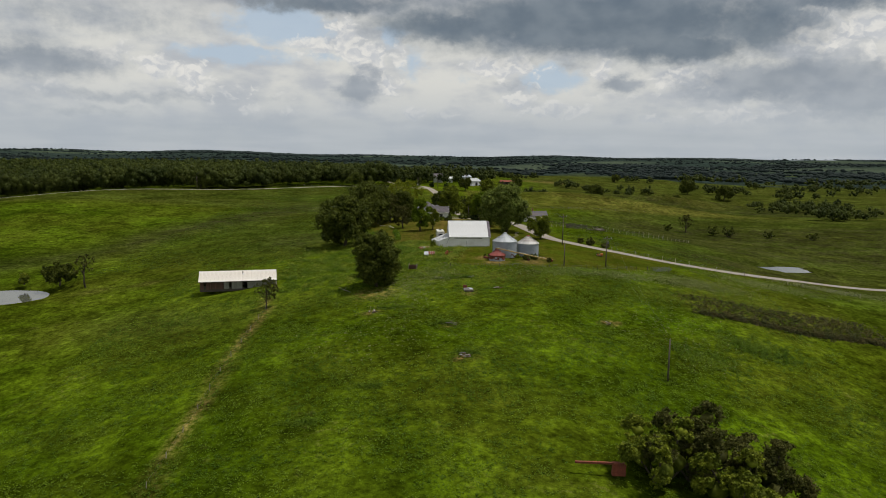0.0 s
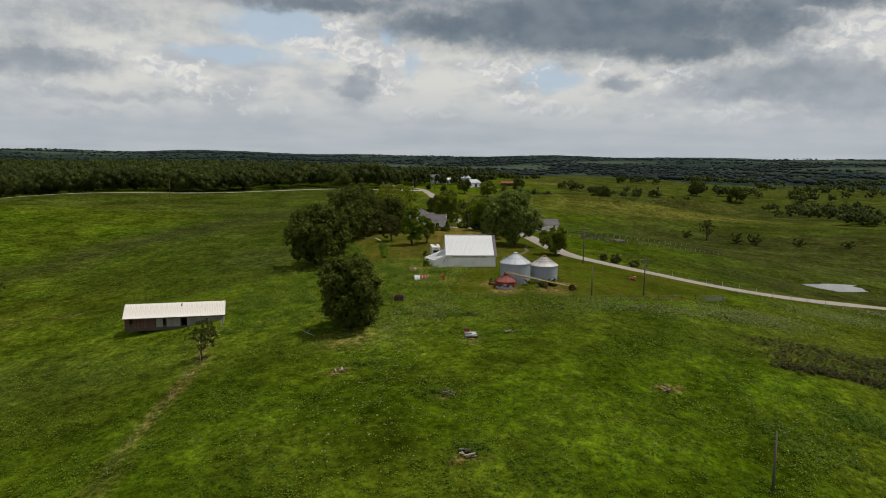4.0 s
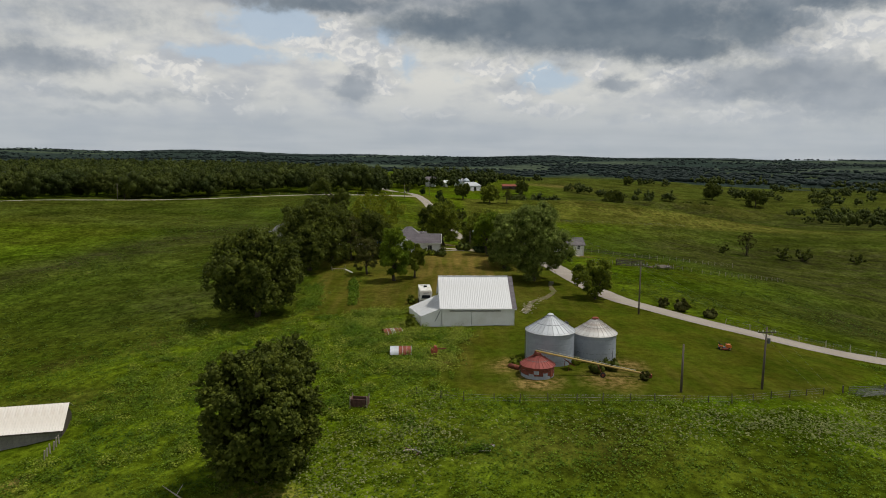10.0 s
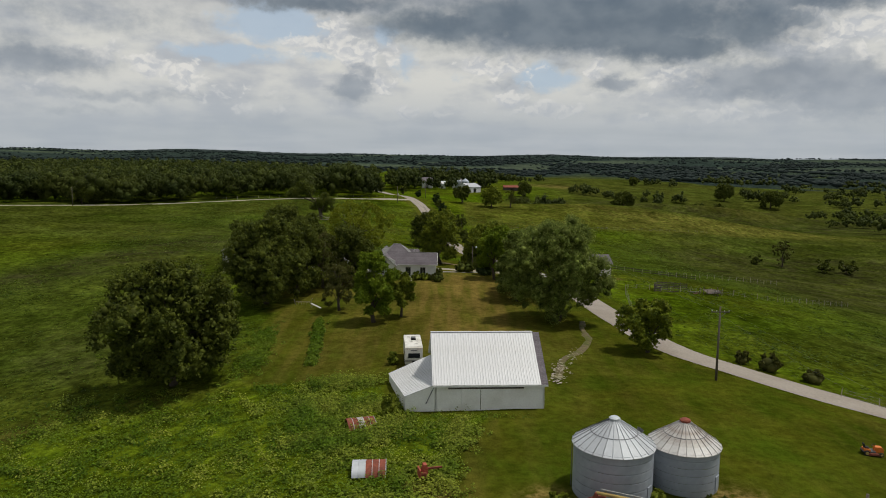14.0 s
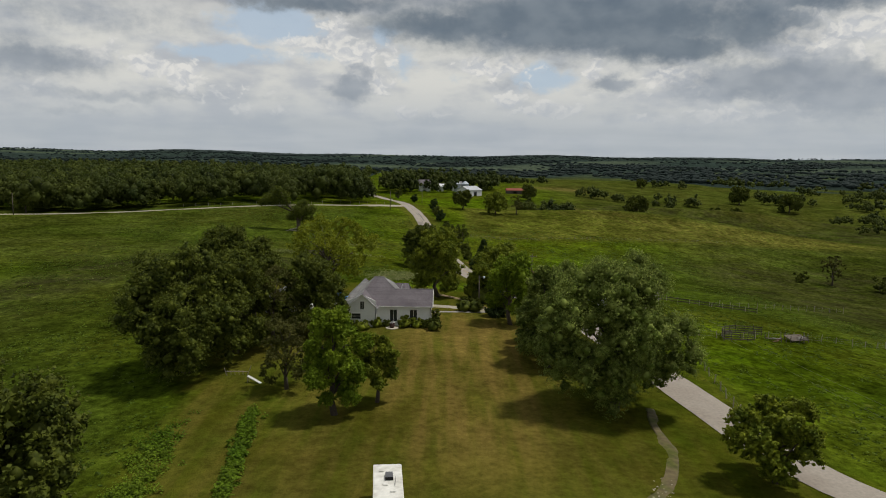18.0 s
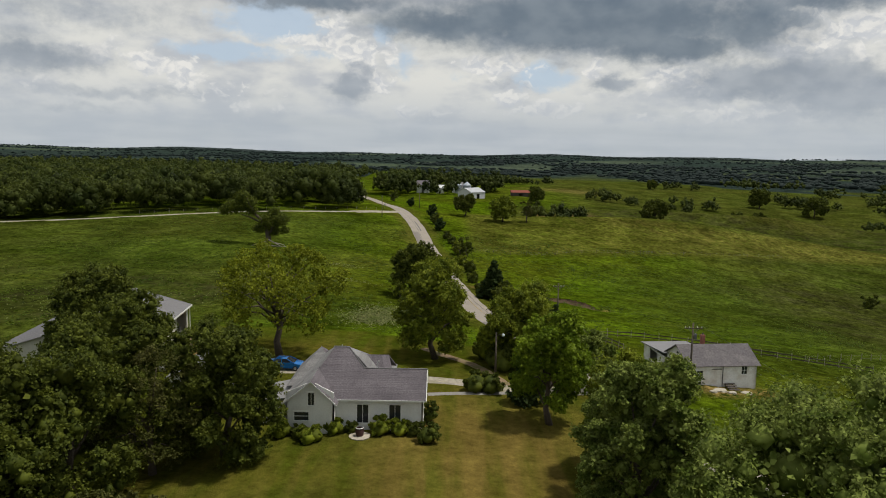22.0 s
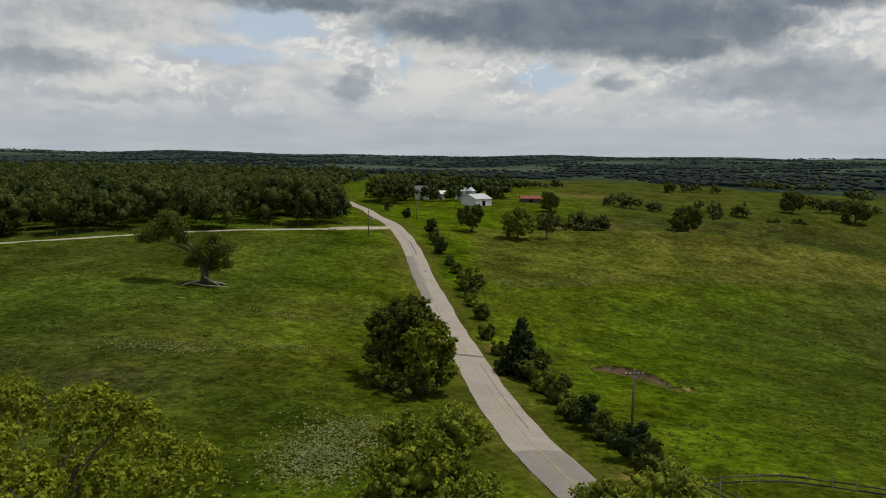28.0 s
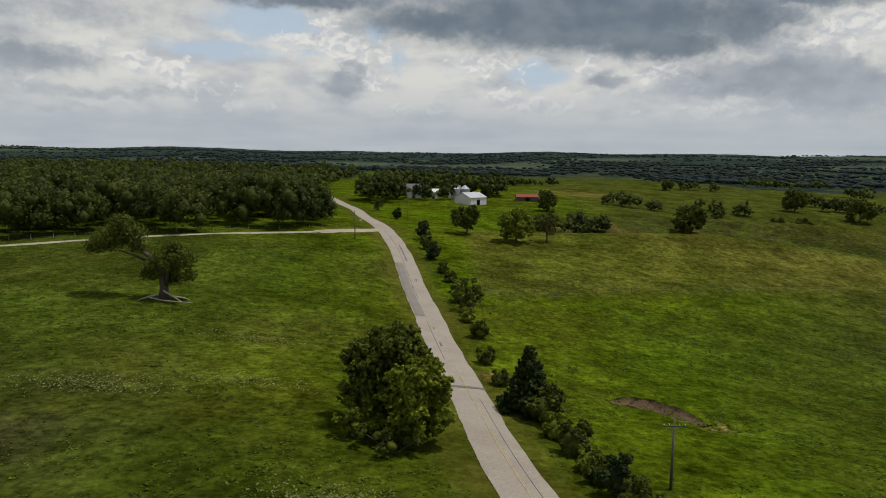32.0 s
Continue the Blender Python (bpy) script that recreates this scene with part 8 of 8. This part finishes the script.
# ==== fences, corral and gate ====
def fence(line, step, label, h=1.15, rails=0, wires=3, seed=1, mat="dead_wood", post_r=0.06, step_jit=0.2):
    rng = np.random.default_rng(seed)
    root = thing("fence", label, "fence", pose(0, 0, 0), "", "structure")
    c = curve(line, 0.5)
    s = np.r_[0, np.cumsum(np.linalg.norm(np.diff(c, axis=0), axis=1))]
    at = np.arange(0, s[-1], step) + rng.uniform(-step_jit, step_jit, len(np.arange(0, s[-1], step)))
    pts = [Vector((np.interp(t, s, c[:, 0]), np.interp(t, s, c[:, 1]), 0)) for t in at]
    for p in pts:
        p.z = gz(p.x, p.y)
    post = Geo().tube([(0, 0, -0.4), (0, 0, h)], [post_r, post_r * 0.85], 6)
    first = None
    for p in pts:
        m = Matrix.Translation(p) @ pose(0, 0, 0, rng.uniform(-5, 5), rng.uniform(-5, 5), rng.uniform(0, 90)) @ Matrix.Scale(rng.uniform(0.85, 1.15), 4, (0, 0, 1))
        if first is None:
            first = post.make("post", mat, root, loc=m)
        else:
            again(first, root, m)
    for a, b in zip(pts, pts[1:]):
        for k in range(rails):
            z = h * (k + 0.6) / (rails + 0.3)
            d = (b - a).normalized()
            n = Vector((-d.y, d.x, 0)) * 0.05
            Geo().slab([a + n + Vector((0, 0, z + 0.08)), b + n + Vector((0, 0, z + 0.08 + rng.uniform(-0.1, 0.1))), b + n + Vector((0, 0, z - 0.08)), a + n + Vector((0, 0, z - 0.08))], 0.035).make("rail", "board", root)
    for k in range(wires):
        z = h * (k + 0.7) / (wires + 0.2)
        Geo().tube([p + Vector((0, 0, z)) for p in pts], 0.008, 3).make("fence_wire", "steel", root)
    return root


fence([(-3.3, 174), (3, 171.2), (15, 171), (32, 172.9), (39, 175.6), (50, 181)], 3.2, "old wire fence along the mown lawn edge", 1.0, 0, 3, 1, "board")
fence([(33, 247), (36, 268), (40, 285), (46.5, 287.5), (55, 291.5), (66, 295.8), (80, 299), (108, 318)], 3.0, "pasture fence of weathered wooden posts", 1.2, 0, 3, 2)
fence([(60, 330), (69, 335.6), (83, 345), (109, 362)], 3.6, "far line of pale fence posts", 1.3, 0, 2, 3)
fence([(24, 335.4), (31, 338), (36, 338.2), (45, 336), (54, 331), (70, 326)], 2.4, "board fence behind the old outbuilding", 1.3, 2, 0, 4)
fence([(24, 335), (27, 329), (28.5, 322.5)], 2.0, "short board fence beside the outbuilding", 1.3, 2, 0, 5)
fence([(-40.5, 146), (-39.2, 112), (-38, 95), (-37, 72)], 7.0, "sagging fence line along the cattle track", 1.0, 0, 2, 6)
fence([(10, 452.5), (30, 457), (46, 467), (66, 473), (100, 483), (134, 497)], 6.0, "cross fence on the far pasture slope", 1.2, 0, 2, 7, "board")
fence([(50, 217), (62, 209), (78, 206), (120, 199)], 4.0, "roadside wire fence with thin posts", 1.2, 0, 3, 8)
fence([(46.2, 286), (49.5, 287), (53, 288.6)], 1.6, "tumbledown corral of dark weathered boards", 1.7, 4, 0, 9, "board")
fence([(46.2, 286), (47.5, 290), (51, 293), (58, 295)], 1.8, "back of the tumbledown corral", 1.7, 4, 0, 10, "board")
fence([(-30, 519), (-58, 495), (-85, 480), (-110, 468)], 5.0, "wire fence along the side road", 1.2, 0, 2, 11)
collapsed = thing("collapsed_shed", "collapsed shed roof of grey boards at corral", "shed", on_ground(60, 292.2, 22))
Geo().slab([(-0.4, -1.1, 0.35), (3.6, -1.2, 0.25), (3.5, 0.9, 0.75), (-0.3, 1.0, 0.95)], 0.08).make("roof_deck", "board", collapsed)
rng = np.random.default_rng(5)
for k in range(22):
    n = rng.uniform(1.2, 2.6)
    Geo().box(-n / 2, n / 2, -0.09, 0.09, 0, 0.04).make("fallen_board", ("board", "red_board", "grey_board")[k % 3], collapsed, loc=pose(rng.uniform(-4.2, 3.4), rng.uniform(-1.2, 1.2), rng.uniform(0.2, 0.75), rng.uniform(-25, 25), rng.uniform(-14, 14), rng.uniform(-30, 30)))
for k in range(8):
    Geo().tube([(0, 0, -0.3), (0.1, 0.05, rng.uniform(0.9, 1.7))], 0.07, 6).make("post", "board", collapsed, loc=pose(-4.0 + 1.05 * k, rng.choice((-1.1, 1.2)), 0, rng.uniform(-12, 12), rng.uniform(-12, 12)))
gate = thing("cattle_gate", "stack of dark steel gate panels by fence", "gate", pose(55, 182.4, gz(55, 182.4), 0, 0, 8))
for k, (y, tilt) in enumerate(((0.0, 8), (0.4, 24), (0.8, 40))):
    panel = Geo().tube([(-2.2, 0, 0.1), (2.2, 0, 0.1)], 0.03, 5).make("gate_panel", "steel", gate, loc=pose(0.5 * k, -y, 0.15, tilt, 0, 4 * k))
    for z in (0.35, 0.6, 0.85, 1.1):
        Geo().tube([(-2.2, 0, z), (2.2, 0, z)], 0.03, 5).make("gate_bar", "steel", panel)
    for x in (-2.2, 0, 2.2):
        Geo().tube([(x, 0, 0.1), (x, 0, 1.1)], 0.03, 5).make("gate_upright", "steel", panel)
for x in (-3.0, 3.0):
    Geo().tube([(x, 0, -0.3), (x, 0, 1.4)], 0.1, 7).make("gate_post", "pole_wood", gate)


# ==== house planting ====
for k, (x, y, h, w, mat) in enumerate(((-15.6, 279.2, 1.8, 2.6, "leaf"), (-12.6, 278.0, 1.7, 2.8, "leaf"), (-10.6, 280.0, 1.7, 2.2, "leaf"), (-13.8, 279.0, 1.3, 2.0, "leaf_dark"), (-8.9, 280.3, 1.2, 1.6, "leaf_dark"), (-6.2, 280.0, 1.9, 2.3, "leaf"),
                                       (-4.3, 280.1, 1.6, 2.2, "leaf"), (-3.0, 280.0, 1.4, 1.8, "leaf_dark"), (-1.6, 278.4, 2.0, 2.4, "leaf_dark"), (-1.4, 283.5, 2.4, 1.7, "leaf_dark"), (3.6, 294.6, 2.6, 3.6, "leaf_dark"), (5.4, 294.4, 2.5, 3.2, "leaf_dark"),
                                       (-21.6, 298.6, 1.8, 2.0, "leaf_dark"), (10.5, 295.0, 3.0, 4.0, "leaf_dark"), (6.0, 310, 4.0, 5.0, "leaf"), (7.6, 305.0, 3.5, 5.0, "leaf_dark"), (22.0, 183.0, 1.6, 2.6, "leaf_dark"), (19.8, 181.6, 1.5, 2.4, "leaf_dark"), (9.6, 183.8, 1.3, 2.2, "leaf"),
                                       (-5.7, 203.6, 2.6, 1.8, "leaf"), (-34.0, 303.5, 3.0, 3.4, "leaf_dark"), (-6.5, 221, 1.8, 1.6, "leaf"), (23.5, 189.5, 1.2, 1.6, "leaf"), (17.6, 185.0, 1.0, 2.0, "leaf"), (25.5, 179.5, 1.2, 1.4, "leaf_dull"))):
    near_house = 276 < y < 300 and x < 8
    shrub("clipped dark shrub beside the house" if near_house else "leafy bush among farm buildings", x, y, h, w, mat, 2200, 0.19, 600 + k, "shrub" if near_house else "bush")


# ==== far farmstead ====
def far_building(x, y, w, d, e, top, wall_mat, roof_mat, label, turn=0):
    root = thing("farm_building", label, "farm building", on_ground(x, y, turn))
    wall("wall", wall_mat, root, turned(0, 0, 0), w, e, [(w * 0.4, w * 0.6, 0, e * 0.7)])
    wall("wall", wall_mat, root, turned(w, 0, 0, 90), d, e, (), 0.14, (d / 2, top - 0.1))
    wall("wall", wall_mat, root, turned(w, d, 0, 180), w, e, ())
    wall("wall", wall_mat, root, turned(0, d, 0, -90), d, e, (), 0.14, (d / 2, top - 0.1))
    Geo().slab([(-0.4, -0.4, e - 0.1), (w + 0.4, -0.4, e - 0.1), (w + 0.4, d / 2, top), (-0.4, d / 2, top)], 0.12).make("roof", roof_mat, root)
    Geo().slab([(w + 0.4, d + 0.4, e - 0.1), (-0.4, d + 0.4, e - 0.1), (-0.4, d / 2, top), (w + 0.4, d / 2, top)], 0.12).make("roof", roof_mat, root)


far_building(17, 708, 13, 14, 4.6, 7.4, "white_metal", "grey_metal", "distant white metal farm shed", 40)
far_building(4, 748, 8, 8, 5, 8, "white_paint", "shingle_pale_lit", "distant white farm building")
far_building(-22, 742, 9, 8, 6, 9, "white_paint", "shingle", "distant white farmhouse among trees")
far_building(-8, 744, 6, 6, 4, 6, "white_paint", "white_metal", "distant small white shed")
far_building(48, 745, 14, 8, 2.6, 4.2, "board", "rust", "distant low brown cattle shed")
for x in (12.5, 19.0):
    b = thing("grain_bin", "distant galvanised grain bin", "grain bin", on_ground(x - 4, 750), "distant grain bins")
    Geo().ring([(3.2, -0.5), (3.2, 6.0), (3.4, 6.0), (0.4, 8.4), (0.0, 8.5)], 20).make("bin_body", "galvanised", b, smooth=False)

# ==== eroded bank in the far pasture ====
def eroded_bank(line, tall):
    """A crumbling soil face under an overhanging lip of turf."""
    rng = np.random.default_rng(88)
    c = curve(line, 0.6)
    d = np.gradient(c, axis=0)
    d /= np.linalg.norm(d, axis=1)[:, None]
    side = np.stack([d[:, 1], -d[:, 0]], -1)
    side *= np.sign(-side[:, 1:2])
    t = np.linspace(0, 1, len(c))
    h = tall * np.sin(np.pi * t) ** 0.6 * rng.uniform(0.75, 1.15, len(c)) + 0.05
    rows = []
    for out, up in ((1.6, -0.35), (0.9, 0.12), (0.45, 0.5), (0.35, 0.92), (0.25, 1.0), (-0.9, 0.9), (-2.4, -0.1)):
        p = c + side * (out + rng.normal(0, 0.12, len(c)))[:, None]
        rows.append(np.concatenate([p, (heights(p[:, 0], p[:, 1]) - 0.35 + h * up)[:, None]], -1))
    g = np.stack(rows, 1)
    n, m = g.shape[:2]
    idx = np.arange(n * m).reshape(n, m)
    # the steep face gets its shadow from the darkened soil colour
    for name, a, b, mat in (("bank_face", 0, 3, "dark_soil"), ("turf_lip", 3, 6, "ground")):
        faces = np.stack([idx[:-1, a:b], idx[1:, a:b], idx[1:, a + 1:b + 1], idx[:-1, a + 1:b + 1]], -1).reshape(-1, 4)
        me = fast_mesh(name, g.reshape(-1, 3), faces)
        me.materials.append(M[mat])
        ob = new(name, me)
        ob.parent = bank_root


bank_root = thing("eroded_bank", "eroded brown soil bank under grass in the pasture", "bank", pose(0, 0, 0), "", "structure")
eroded_bank([(24.5, 390.5), (27.5, 391.5), (31, 390), (34.5, 387.0), (37.0, 383.0)], 1.0)

# ==== road wear ====
def road_piece(name, y0, y1, offset, width, mat, label, lift=0.150, ragged=0.05, seed=1):
    c = curve(ROAD, 1.0)
    k = (c[:, 1] >= y0) & (c[:, 1] <= y1) & (c[:, 0] < 24)
    c = c[k]
    c = c[np.unique(np.linspace(0, len(c) - 1, max(2, len(c) // 2)).astype(int))]
    if len(c) < 2:
        return
    strip(name, [tuple(p) for p in c], width, mat, label, lift, ragged, seed, parent=road, offset=offset, step=1.0)


road_piece("centre_line", 344, 400, 0.1, 0.16, "line", "worn yellow centre line", 0.160, 0.02)
road_piece("newer_surface", 306, 343.5, 0.0, 5.6, "asphalt_new", "darker newer road surface", 0.135, 0.05, 3)
road_piece("centre_line", 308, 343, 0.0, 0.16, "line", "yellow centre line", 0.190, 0.02, 4)
road_piece("patch_strip", 427, 472, -1.55, 2.3, "asphalt_new", "long darker repair strip", 0.150, 0.05, 5)
road_piece("joint_patch", 386.2, 388.4, 0.0, 5.0, "tar", "dark cracked joint across the road", 0.155, 0.3, 6)
road_piece("tar_mark", 474, 495, 0.6, 0.5, "tar", "dark tar streaks", 0.150, 0.2, 7)
road_piece("tar_mark", 400, 424, -0.9, 0.10, "tar", "dark tar streaks", 0.150, 0.05, 8)
road_piece("tar_mark", 350, 383, 1.2, 0.05, "tar", "thin dark crack", 0.152, 0.03, 9)
road_piece("tar_mark", 440, 520, -0.4, 0.08, "tar", "thin dark crack", 0.152, 0.06, 10)
road_piece("tar_mark", 357.6, 358.6, 0.2, 0.5, "tar", "small dark pothole", 0.160, 0.1, 11)
road_piece("tar_mark", 418, 420, -0.1, 0.4, "tar", "small dark pothole", 0.160, 0.1, 12)
rng = np.random.default_rng(5)
line = curve(ROAD, 1.0)
for k in range(26):
    i = int(rng.integers(80, len(line) - 160))
    y = line[i, 1]
    if line[i, 0] < 23 and 344 < y < 520:
        road_piece("tar_mark", y, y + 2.6, rng.uniform(-1.8, 1.8), rng.uniform(0.06, 0.5), "tar", "dark road crack", 0.153, 0.12, 40 + k)
